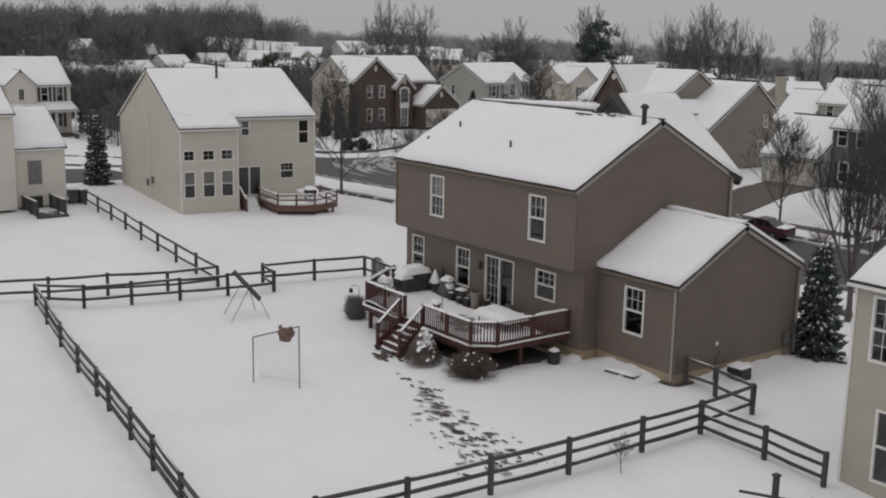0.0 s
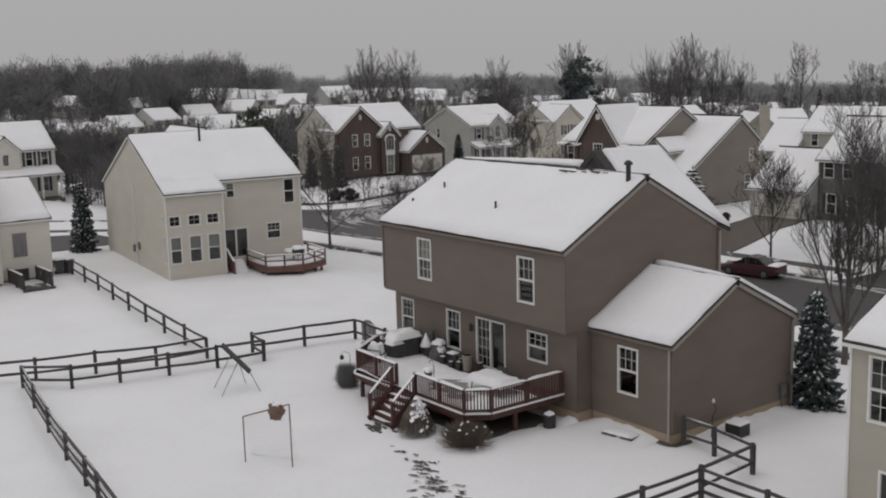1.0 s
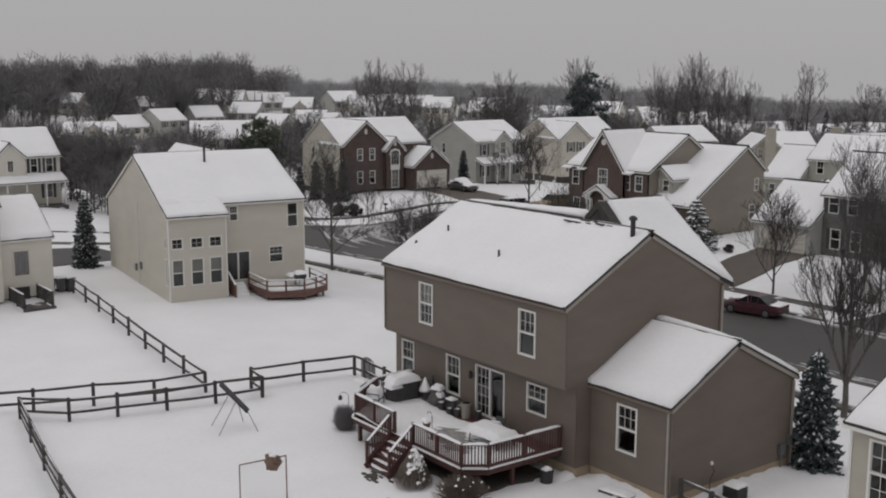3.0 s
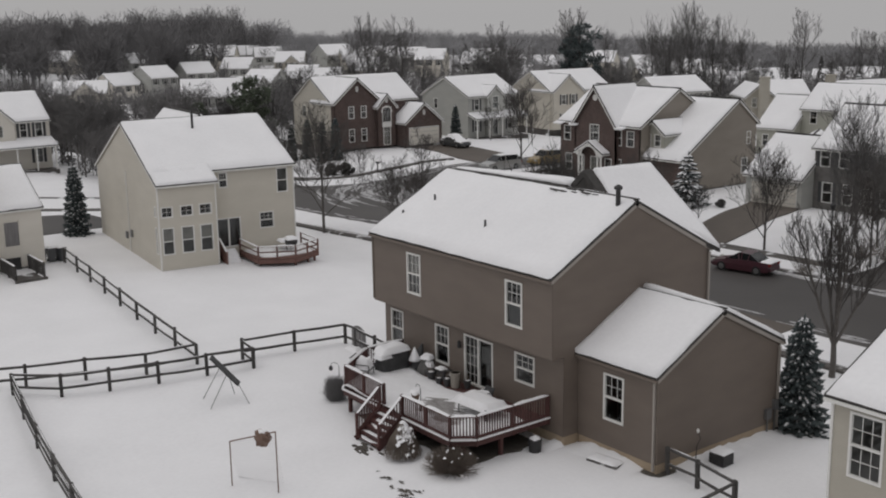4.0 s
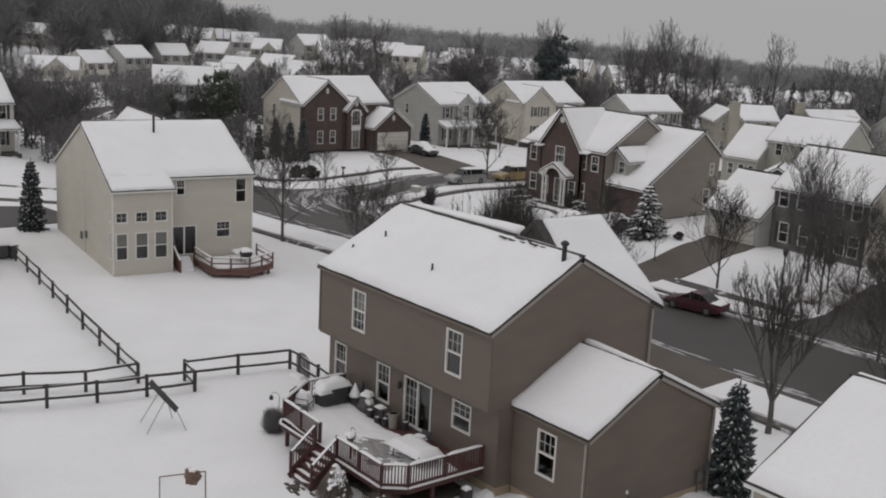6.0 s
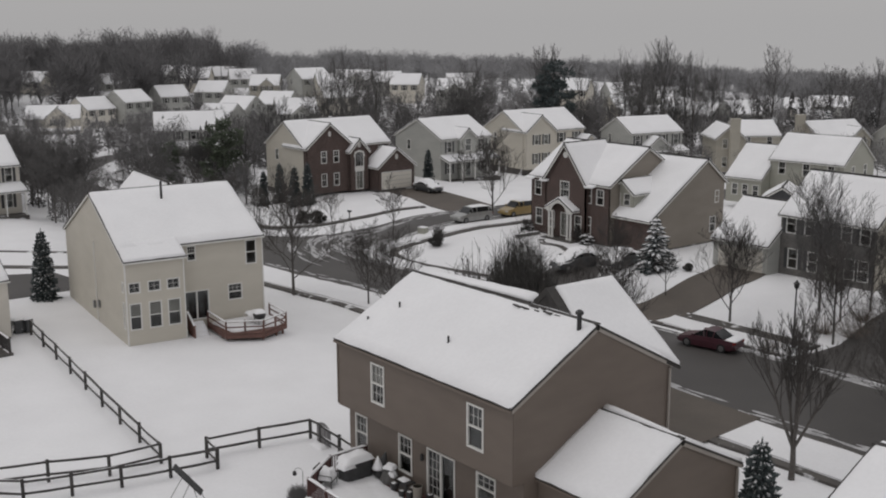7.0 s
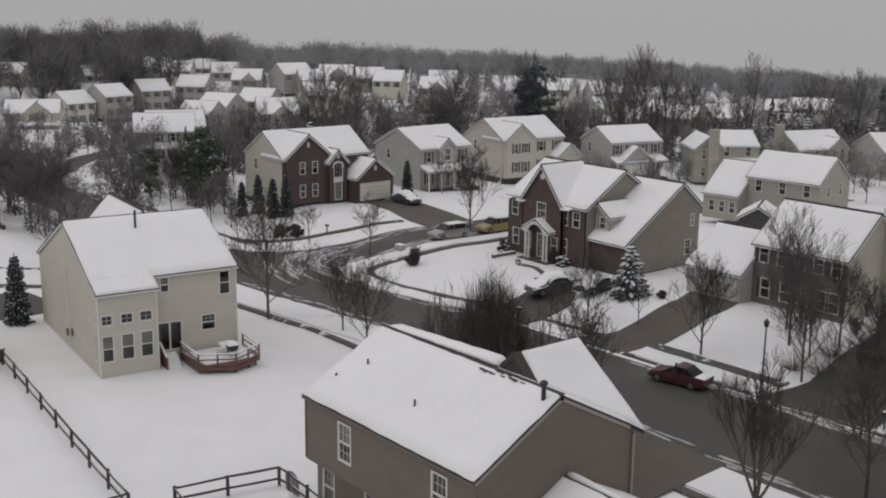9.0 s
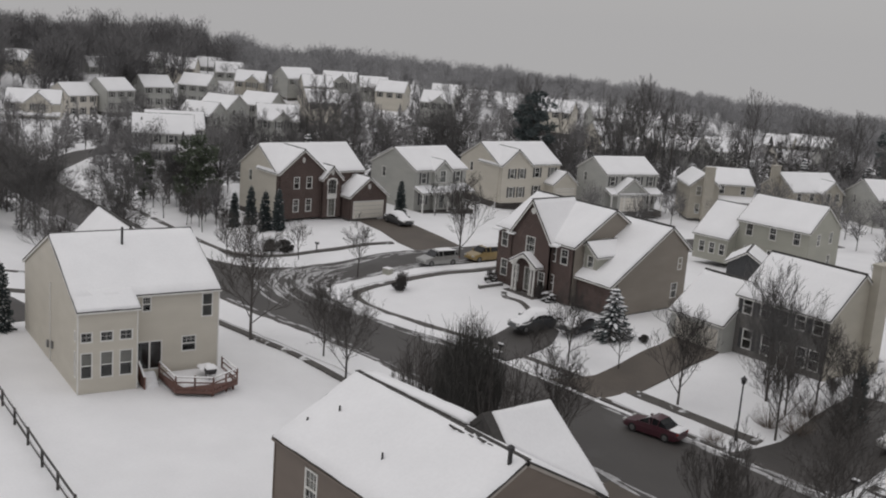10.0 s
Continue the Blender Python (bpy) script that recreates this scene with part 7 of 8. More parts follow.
def conifer(name, label, seed, height, radius, layers=15, per=11, needle=None, snow=60, bare=0.04, power=0.8, group="conifers", tuft=7, clump=1.0):
    """A conifer: trunk, whorls of drooping boughs set with needle tufts, and snow on the boughs."""
    rng = random.Random(seed)
    t = thing(name, pose(0, 0, -80), label, "tree", group)
    trunk, boughs, white = Geo(), Geo(), Geo()
    trunk.tube([(0, 0, -0.1), (0, 0, height * 0.5), (0, 0, height * 0.97)], [height * 0.018, height * 0.011, 0.01], 7, cap=False)
    tips = []
    for j in range(layers):
        f = (j + rng.uniform(-0.2, 0.2)) / layers
        z = height * (bare + (1 - bare) * max(0, f))
        R = radius * max(0.05, (1 - max(0, f))) ** power * rng.uniform(0.9, 1.1)
        for k in range(per):
            a = 2 * math.pi * (k + 0.5 * (j % 2) + rng.uniform(-0.25, 0.25)) / per
            r = R * rng.uniform(0.72, 1.12)
            d = Vector((math.cos(a), math.sin(a), 0))
            side = Vector((-d.y, d.x, 0))
            p0, p1 = Vector((0, 0, z)), d * r + Vector((0, 0, z - 0.12 * r - 0.05 + rng.uniform(-0.08, 0.08)))
            for i in range(tuft):
                s = (i + 1) / tuft
                c = p0.lerp(p1, 0.12 + 0.88 * s)
                w = (0.10 + 0.34 * r) * (1.1 - 0.75 * s) * rng.uniform(0.7, 1.2)
                up = Vector((0, 0, rng.uniform(0.0, 0.10)))
                for sg in (-1, 1):
                    e = c + side * (sg * w) + d * (0.18 * r * rng.uniform(0.4, 1.2)) + Vector((0, 0, rng.uniform(-0.16, 0.05)))
                    q = c + d * (0.16 + 0.12 * r) * rng.uniform(0.7, 1.3)
                    boughs.face(c - d * 0.05 + up, e, q)
                    boughs.face(c + Vector((0, 0, -0.10)), q + Vector((0, 0, 0.06)), e + Vector((0, 0, -0.05)))
            tips += [(p0.lerp(p1, rng.uniform(0.5, 0.98)), 0.05 + 0.06 * min(r, 1.6), d) for _ in range(2)]
    for i in range(3):
        boughs.tube([(0, 0, height * 0.93), (0.03 * (i - 1), 0.02 * i, height * (1.0 + 0.01 * i))], [0.05, 0.004], 4, cap=False)
    rng.shuffle(tips)
    for p, r, d in tips[: snow * 2]:
        n, b0 = 7, len(white.v)
        rr = clump * r * rng.uniform(0.5, 1.3)
        white.v.append((p.x, p.y, p.z + 0.10 + rr * 0.3))
        for i in range(n):
            aa = 2 * math.pi * i / n
            q = rr * rng.uniform(0.7, 1.3)
            u, v = q * 1.7 * math.cos(aa), q * 0.6 * math.sin(aa)
            white.v.append((p.x + u * d.x - v * d.y, p.y + u * d.y + v * d.x, p.z + 0.06 - rng.uniform(0, 0.05) - 0.12 * u))
        white.f += [(b0, b0 + 1 + i, b0 + 1 + (i + 1) % n) for i in range(n)]
    part("trunk", trunk, BARK, t, smooth=True)
    part("crown", boughs, needle or NEEDLE, t)
    if snow:
        tagged(part("bough_snow", white, ROOF_SNOW, t, "clumps of snow on the boughs", smooth=True), kind="stuff")
    return t


def clump_pine(label, seed, height, radius, needle, clumps=26, low=0.35, snow=0, name="pine_tree", each=150, blade=0.16):
    """A pine: bare lower trunk, crooked limbs, and an uneven rounded crown of needle clumps."""
    rng = random.Random(seed)
    t = thing(name, pose(0, 0, -80), label, "tree", "conifers")
    trunk, crown, white = Geo(), Geo(), Geo()
    trunk.tube([(0, 0, -0.2), (0.1, 0.05, height * 0.5), (-0.05, 0.1, height * 0.94)], [height * 0.017, height * 0.012, 0.03], 7, cap=False)
    for k in range(clumps):
        f = low + (1 - low) * (k + rng.random()) / clumps
        bulge = math.sqrt(max(0.03, 1 - (abs((f - low) / (1 - low) - 0.42) / 0.62) ** 2))
        a, r = 2.4 * k + rng.uniform(-0.5, 0.5), radius * bulge * rng.uniform(0.25, 1.0)
        c = Vector((r * math.cos(a), r * math.sin(a), height * f - 0.3))
        trunk.tube([(0, 0, max(0.5, height * f - 0.5 * r - 0.4)), c], [0.07, 0.02], 4, cap=False)
        cr = radius * rng.uniform(0.22, 0.38)
        for i in range(each):
            d = Vector((rng.gauss(0, 1), rng.gauss(0, 1), rng.gauss(0, 0.62))).normalized()
            q = c + Vector((d.x * cr, d.y * cr, d.z * cr * 0.72)) * rng.uniform(0.35, 1.05)
            e = (d + Vector((rng.uniform(-0.7, 0.7), rng.uniform(-0.7, 0.7), rng.uniform(-0.3, 0.8)))).normalized()
            w = e.orthogonal().normalized()
            w = Matrix.Rotation(rng.uniform(0, 6.28), 3, e) @ w
            crown.face(q - w * blade, q + w * blade, q + e * rng.uniform(2, 4) * blade)
            if i < snow and d.z > 0.2:
                b0 = len(white.v)
                white.v += [tuple(q + Vector((0.22 * math.cos(u * 1.25 + i), 0.16 * math.sin(u * 1.25 + i), 0.1 + 0.05 * (u % 2)))) for u in range(5)]
                white.f.append(tuple(range(b0, b0 + 5)))
    part("trunk", trunk, BARK, t, smooth=True)
    part("crown", crown, needle, t)
    if snow:
        tagged(part("bough_snow", white, ROOF_SNOW, t, "clumps of snow on the boughs"), kind="stuff")
    return t


def put(kind, x, y, scale=1.0, rz=0.0, sz=None, label="", dz=0.0):
    kind.scale = (1, 1, 1)
    c = copy_thing(kind, pose(x, y, ground_z(x, y) + dz, 0, 0, rz) @ Matrix.Diagonal((scale, scale, sz or scale, 1)))
    return tagged(c, label)


def retire(*kinds):
    """Takes the first of each kind, which only served to be copied, out of the scene."""
    for k in kinds:
        for o in (*k.children_recursive, k):
            bpy.data.objects.remove(o)


street = tree_kind("leafless grey street tree on the snowy verge", 3, 6.6, spread=1.0, levels=4, fork=0.20, kids=(15, 9, 6, 3), up=0.6, thick=0.0155, reach=0.78, twig=0.0132, slim_=0.46, twigs=NEAR_TWIG)
street2 = tree_kind("leafless street tree with ascending limbs", 11, 6.6, spread=0.95, levels=4, fork=0.17, kids=(14, 9, 6, 3), up=0.65, thick=0.0155, reach=0.8, twig=0.0132, slim_=0.46, twigs=NEAR_TWIG)
vase = tree_kind("leafless tree with several thick stems ascending from a low fork", 23, 8.6, spread=0.6, levels=4, fork=0.32, stems=6, kids=(8, 6, 5, 3), up=0.75, thick=0.0105, reach=0.55, twig=0.011, slim_=0.5, bole=1.7, twigs=NEAR_TWIG)
dense = tree_kind("dense leafless ornamental tree with fine upright twigs", 21, 7.6, spread=0.85, levels=4, fork=0.16, kids=(18, 9, 5, 3), up=0.8, thick=0.014, reach=0.74, twig=0.0125, slim_=0.45)
small = tree_kind("small leafless garden tree in the snow", 31, 4.2, spread=1.05, levels=4, fork=0.28, kids=(9, 6, 4, 3), up=0.5, thick=0.014, twigs=NEAR_TWIG)
tall = tree_kind("tall grey leafless woodland tree", 41, 14, spread=0.8, levels=4, fork=0.45, kids=(10, 6, 5, 3), up=0.6, thick=0.012, reach=0.58, twig=0.022)
wide = tree_kind("broad leafless woodland tree", 51, 11, spread=1.1, levels=4, fork=0.26, kids=(12, 8, 6, 4), up=0.4, thick=0.013, reach=0.7, twig=0.024)
spindly = tree_kind("tall thin-stemmed leafless tree with a high crown", 61, 17, spread=0.55, levels=3, fork=0.62, kids=(9, 6, 5), up=0.6, thick=0.009)
shrub = tree_kind("leafless many-stemmed shrub standing in snow", 71, 2.5, spread=0.8, levels=3, fork=0.1, stems=9, kids=(8, 6, 4), up=0.8, thick=0.008, twigs=NEAR_TWIG)
blue = conifer("spruce_tree", "dark blue spruce flecked with snow", 5, 5.0, 1.15, layers=20, per=13, snow=260, power=0.55)
slim = conifer("arborvitae", "narrow dark evergreen column with a little snow", 6, 5.2, 0.8, layers=20, per=11, snow=40, power=0.55)
snowball = clump_pine("low evergreen shrub buried in snow", 17, 1.3, 0.9, YEW, 12, 0.15, 60, "evergreen_shrub", 160, 0.06)
ball = clump_pine("low rounded dark garden evergreen", 16, 1.5, 0.9, YEW, 14, 0.15, 0, "evergreen_shrub", 160, 0.06)
fir = conifer("spruce_tree", "spruce heavily laden with snow", 7, 5.0, 1.7, layers=13, per=11, snow=200, power=0.8, clump=2.0)
pine = clump_pine("tall ragged green pine with snow on its boughs", 8, 11.5, 3.2, PINE, 24, 0.15, snow=16)
bigpine = clump_pine("tall dark pine above the bare trees", 9, 17.0, 4.2, NEEDLE, 20, 0.42)


def fan_shrub(name, label, seed, height, radius, stems, material, twigs=5, low=0.45, thick=0.02, group="leafless shrubs"):
    """Many fine stems fanning up from one base, with upright side twigs. low: height of the outermost tips, as a share."""
    rng = random.Random(seed)
    t, g = thing(name, pose(0, 0, -80), label, "shrub", group), Geo()
    fine = Geo()
    for i in range(stems):
        a, q = rng.uniform(0, 6.283), math.sqrt(rng.random())
        top = height * (low + (1 - low) * math.cos(q * 1.45)) * rng.uniform(0.72, 1.06)
        o = Vector((0.16 * radius * q * math.cos(a), 0.16 * radius * q * math.sin(a), -0.05))
        m1 = Vector((0.72 * radius * q * math.cos(a), 0.72 * radius * q * math.sin(a), top * rng.uniform(0.38, 0.5)))
        e = Vector((radius * q * math.cos(a) + rng.uniform(-0.1, 0.1) * radius, radius * q * math.sin(a) + rng.uniform(-0.1, 0.1) * radius, top))
        g.tube([o, m1, e], [thick, thick * 0.7, thick * 0.25], 3, cap=False)
        for k in range(twigs):
            f = rng.uniform(0.1, 0.95)
            p = m1.lerp(e, f) if k % 3 else o.lerp(m1, 0.4 + 0.6 * f)
            d = Vector((rng.uniform(-1, 1), rng.uniform(-1, 1), rng.uniform(0.5, 1.6))).normalized() * height * rng.uniform(0.06, 0.15)
            fine.tube([p, p + d], [thick * 0.45, thick * 0.2], 3, cap=False)
    part("trunk", g, material, t)
    part("crown", fine, material, t)
    return t


core = fan_shrub("evergreen_shrub", "dense dark evergreen in the front garden", 81, 9.5, 2.3, 1300, YEW, 7, 0.66, 0.026, "dark evergreens")
stand = fan_shrub("shrub", "tall leafless shrub with fine upright stems in the front garden", 82, 7.4, 2.5, 64, NEAR_TWIG, 12, 0.6, 0.038)
arching = fan_shrub("shrub", "low leafless shrub with arching stems in the snow", 83, 1.9, 1.6, 90, DRYLEAF, 6, 0.4, 0.013)

# near trees
put(blue, 4.7, 9.35, 0.84, 0, 0.98, "dark blue spruce flecked with snow by the side wing")
put(vase, 0.3, 18.35, 1.0, 40, 1.0, "large many-stemmed leafless tree beside the footpath")
put(street, -47.8, 18.5, 1.3, 10, label="leafless street tree beside the cream house")
put(street2, -41.1, 21.45, 0.82, 80)
put(street, -35.4, 19.8, 0.9, 150)
put(street2, -19.45, 39.4, 0.98, 200, label="leafless tree on the lawn above the red car")
put(dense, -15.3, 44.6, 1.12, 0, label="dense leafless tree before the shuttered house")
put(street2, -11.1, 39.9, 0.9, 70)
put(street2, -12.6, 47.0, 0.85, 200)
put(street2, -3.2, 34.2, 0.95, 300)
put(street, -30.9, 39.1, 0.80, 330)
put(small, -71.1, 37.3, 1.0, 20)
put(small, -61.9, 38.9, 1.35, 100)
put(small, -82.0, 33.9, 1.0, 200)
put(street2, -61.9, 52.6, 1.15, 10)
put(small, -83.4, 66.0, 1.1, 220)
put(small, -75.4, 66.3, 1.15, 300)
put(street, 1.6, 26.6, 1.05, 120, label="leafless tree by the edge of the street")
put(dense, 3.6, 37.0, 0.95, 60)
put(street, -7.0, 42.5, 0.9, 15)
put(small, -27.0, 41.0, 0.9, 45)
put(small, -33.2, 37.0, 0.72, 145)
put(small, -34.6, 39.2, 0.6, 245)
put(fir, -32.15, 45.6, 1.0, 0, 0.95, "spruce laden with snow beside the driveway")
put(ball, -29.7, 47.1, 0.5, 0, 0.5, "low snow-covered evergreen shrub by the driveway")
put(slim, -9.0, 46.5, 0.85, 0)
# shrubs and the dark evergreen in the front garden
put(core, -19.5, 18.2, 1.0, 30)
put(stand, -22.3, 17.4, 1.15, 0)
put(stand, -24.4, 18.4, 0.95, 120)
put(stand, -16.6, 18.8, 1.1, 220)
put(street2, -15.5, 22.0, 1.05, 200, label="leafless street tree with upright twigs on the verge")
put(arching, -10.6, 41.6, 1.1, 70)
put(arching, -11.6, 44.6, 1.1, 150)
put(arching, -12.6, 41.2, 1.0, 30)
put(dense, -12.9, 43.6, 0.8, 20, label="leafless garden tree with fine twigs before the shuttered house")
put(dense, -17.6, 47.6, 0.75, 140, label="leafless garden tree with fine twigs before the shuttered house")
put(arching, -13.4, 35.9, 0.7, 250)
put(ball, -55.6, 39.75, 0.85, 0, 0.8, "low dark bush topped with snow at the corner of the lawn")
for x, y, s in ((-16.6, 49.4, 0.5), (-13.2, 50.4, 0.6),  (-51.2, 48.2, 0.6), (-44.4, 48.4, 0.6)):
    put(shrub, x, y, s, 37 * x)
put(blue, -54.5, 0.25, 0.82, 0, 1.12, "dense dark evergreen by the cream house flecked with snow")
for x, y, s in ((-89.1, 38.9, 0.85), (-88.6, 40.9, 0.95), (-84.9, 40.8, 0.95), (-83.8, 42.0, 1.0), (-83.8, 60.4, 0.95)):
    put(slim, x, y, s, 40 * x)
for x, y in ((-51.3, 48.2), (-43.4, 48.6)):
    put(snowball, x, y, 0.7, 70 * x, 0.8, "low evergreen shrub buried in snow by the house")
for x, y in ((-76.3, 36.7), (-75.3, 38.0)):
    put(ball, x, y, 1.0, 50 * x, 1.0, "low rounded dark evergreen on the lawn")

# shrubs round the deck
SH = thing("garden_shrub", pose(-10.5, -3.42, -1.12), "rounded leafless hedge shrub beside the deck", "shrub", "shrubs round the deck")
SK = thing("garden_shrub", pose(-0.95, -4.25, -1.0), "sprawling brown shrub below the deck caught with snow", "shrub", "shrubs round the deck")
SW = thing("garden_shrub", pose(-3.3, -4.8, -1.0) @ Matrix.Diagonal((1.15, 1.15, 1.08, 1)), "snow-mounded shrub beside the deck stairs", "shrub", "shrubs round the deck")
for h, seed, r, hh, n, mat_, caps in ((SH, 1, 0.56, 1.12, 1100, MID_TWIG, 0), (SK, 2, 1.15, 0.92, 900, DRYLEAF, 18)):
    rng = random.Random(seed)
    g, w = Geo(), Geo()
    for i in range(n):
        a, q = rng.uniform(0, 6.283), math.sqrt(rng.random())
        d = Vector((math.cos(a) * q, math.sin(a) * q, 0))
        z = hh * math.sqrt(max(0.05, 1 - q ** (6 if h is SH else 2.4))) * rng.uniform(0.75, 1.05)
        p = Vector((d.x * r * 0.35, d.y * r * 0.35, 0.0))
        m1 = Vector((d.x * r * 0.75, d.y * r * 0.75, z * 0.55))
        e = Vector((d.x * r, d.y * r, z)) + Vector((rng.uniform(-0.1, 0.1), rng.uniform(-0.1, 0.1), rng.uniform(-0.06, 0.06)))
        g.tube([p, m1, e], [0.010, 0.007, 0.003], 3, cap=False)
        if i % 3 == 0:
            e2 = e + Vector((rng.uniform(-0.14, 0.14), rng.uniform(-0.14, 0.14), rng.uniform(-0.1, 0.08)))
            g.tube([m1.lerp(e, 0.5), e2], [0.006, 0.003], 3, cap=False)
        if i < caps:
            rr, b0 = rng.uniform(0.02, 0.075), len(w.v)
            w.v.append((e.x, e.y, e.z + rr * 0.7))
            w.v += [(e.x + rr * rng.uniform(0.5, 1.5) * math.cos(k * 1.047), e.y + rr * rng.uniform(0.5, 1.5) * math.sin(k * 1.047), e.z - rng.uniform(0.0, 0.05)) for k in range(6)]
            w.f += [(b0, b0 + 1 + k, b0 + 1 + (k + 1) % 6) for k in range(6)]
    part("crown", g, mat_, h)
    tagged(part("snow", w, ROOF_SNOW, h, smooth=True), kind="stuff")
rng = random.Random(3)
g, w = Geo(), Geo()
for i in range(620):
    a, q = rng.uniform(0, 6.283), rng.uniform(0.75, 1.08)
    o = Vector((0.1 * math.cos(a), 0.1 * math.sin(a), 1.2 * rng.uniform(0.82, 1.04)))
    m1 = Vector((0.42 * q * math.cos(a), 0.42 * q * math.sin(a), 0.62 * rng.uniform(0.9, 1.1)))
    e = Vector((0.64 * q * math.cos(a), 0.64 * q * math.sin(a), rng.uniform(0.0, 0.16)))
    g.tube([o, m1, e], [0.008, 0.010, 0.004], 3, cap=False)
    if i % 5 == 0 and math.cos(a - 0.6) > -0.2:
        c = o.lerp(m1, rng.uniform(0.2, 1.0)) if i % 8 else m1.lerp(e, rng.random())
        b0, r = len(w.v), rng.uniform(0.05, 0.15)
        w.v.append(tuple(c * 1.03 + Vector((0, 0, 0.05))))
        w.v += [tuple(c * 1.02 + Vector((r * math.cos(k * 1.047) * 0.8, r * math.sin(k * 1.047) * 0.8, -r * 0.6 * (k % 2)))) for k in range(6)]
        w.f += [(b0, b0 + 1 + k, b0 + 1 + (k + 1) % 6) for k in range(6)]
part("crown", g, DRYLEAF, SW)
tagged(part("snow", w, ROOF_SNOW, SW, smooth=True), kind="stuff")
part("snow_mound", Geo().lathe([(0.30, 0.78), (0.25, 0.92), (0.18, 1.12), (0.10, 1.26), (0.02, 1.32)], 11, (0, 0.03, 0)), ROOF_SNOW, SW, smooth=True)
put(small, 8.9, -6.2, 0.27, 0, 0.25, "small bare shrub by the fence")
put(shrub, 4.75, 9.0, 0.40, 0, 0.42, "small bare shrub by the meter boxes")
put(shrub, -55.5, 39.7, 0.75, 10, 0.8, "bare shrub on the corner lawn with snow")

# thicket and pines on the left of the side street, and the belts behind the houses
rng = random.Random(77)
for k in range(36):
    x, y = rng.uniform(-112, -74), rng.uniform(6, 20)
    if math.hypot(x + 100, y - 6) < 11 or (x > -92 and y < 13.5) or (x > -80 and y < 17):
        continue
    put(rng.choice((wide, dense, wide, small)), x, y, rng.uniform(0.5, 0.85), rng.uniform(0, 360))
for k in range(16):
    x, y = rng.uniform(-135, -90), rng.uniform(34, 66)
    if (x > -101 and y > 40) or math.hypot(x + 119, y - 44) < 9 or y + 0.325 * (x + 117) < 36:
        continue
    put(rng.choice((wide, dense, street, tall)), x, y, rng.uniform(0.5, 0.85), rng.uniform(0, 360))
for x, y, s in ((-98.6, 38.4, 0.86), (-105, 40.5, 0.6), (-109.5, 36.2, 0.55)):
    put(pine, x, y, s, 60 * x)
for x, y, s in ((-75.0, 30.6, 0.95), (-87.8, 34.0, 1.1), (-92.0, 34.0, 1.0), (-96.8, 33.2, 1.1), (-83.5, 34.4, 0.9)):
    put(small, x, y, s, 33 * x)
ROW = [(-106, 50), (-114, 72), (-118, 92), (-110, 112), (-106, 128), (-103, 150), (-97, 176), (-60, 168), (-30, 150)]
keep_out = [(-90, 48, 12), (-97, 73, 12), (-100, 96, 12), (-88, 106, 9), (-78, 126, 10), (-76, 141, 10), (-65, 151, 11), (-49, 91, 11)]


def beside_row(rng, spread):
    q = rng.uniform(0, len(ROW) - 1.001)
    k = int(q)
    x = ROW[k][0] + (ROW[k + 1][0] - ROW[k][0]) * (q - k) + rng.uniform(-spread, spread)
    y = ROW[k][1] + (ROW[k + 1][1] - ROW[k][1]) * (q - k) + rng.uniform(-spread, spread)
    return None if any(math.hypot(x - a, y - b) < r for a, b, r in keep_out) else (x, y)


for k in range(50):
    at = beside_row(rng, 8)
    if at:
        kind_, s, r = rng.choice((tall, wide, wide, tall, wide)), rng.uniform(0.75, 1.3), rng.uniform(0, 360)
        if math.hypot(at[0] + 106, at[1] - 51) > 9:
            put(kind_, *at, s, r)
for k in range(30):
    at = beside_row(rng, 9)
    if at:
        s, r, sz = rng.uniform(1.0, 1.6), rng.uniform(0, 360), rng.uniform(1.1, 1.7)
        if math.hypot(at[0] + 106, at[1] - 51) > 9:
            put(fir, *at, s, r, sz)
put(bigpine, -110.0, 108.0, 1.0, 0)
put(bigpine, -107.5, 106.0, 0.8, 90)
put(bigpine, -77.0, 171.0, 0.92, 200)
put(bigpine, -72.0, 175.0, 0.8, 20)
for x, y, s in ((-111, 128, 0.95), (-107.4, 124, 0.9), (-104.4, 130, 1.02), (-102.4, 123, 0.95), (-115, 120, 0.85), (-98.4, 132, 0.92), (-109.4, 134, 1.0)):
    put(spindly, x, y, s, 71 * x)
for x, y in ((-24, 76), (-12, 80), (-30, 88), (-58, 74), (-60, 80), (-18, 96), (-40, 110), (-34, 96)):
    put(rng.choice((street, dense, small)), x, y, 0.8, 50 * x)
put(shrub, -62.9, 60.6, 0.7, 0)
verge_rng = random.Random(41)
for k in range(16):
    put(verge_rng.choice((wide, dense, wide, tall)), verge_rng.uniform(-124, -94), verge_rng.uniform(14.5, 20), verge_rng.uniform(0.45, 0.7), verge_rng.uniform(0, 360))
for k in range(12):
    put(verge_rng.choice((wide, dense, tall)), verge_rng.uniform(-182, -164), verge_rng.uniform(66, 76), verge_rng.uniform(0.5, 0.75), verge_rng.uniform(0, 360))
put(wide, -71.5, 9.6, 0.55, 40)
put(small, -74.5, 12.0, 1.2, 140)
put(small, -68.5, 10.5, 1.0, 250)
for k in range(9):
    put(rng.choice((small, street, dense)), -113 + 1.5 * k + rng.uniform(-1, 1), 36 + rng.uniform(0, 8), rng.uniform(0.6, 0.9), 40 * k)
retire(snowball, ball, vase, core, stand, arching, street, street2, dense, small, tall, wide, spindly, shrub, blue, slim, fir, pine, bigpine)


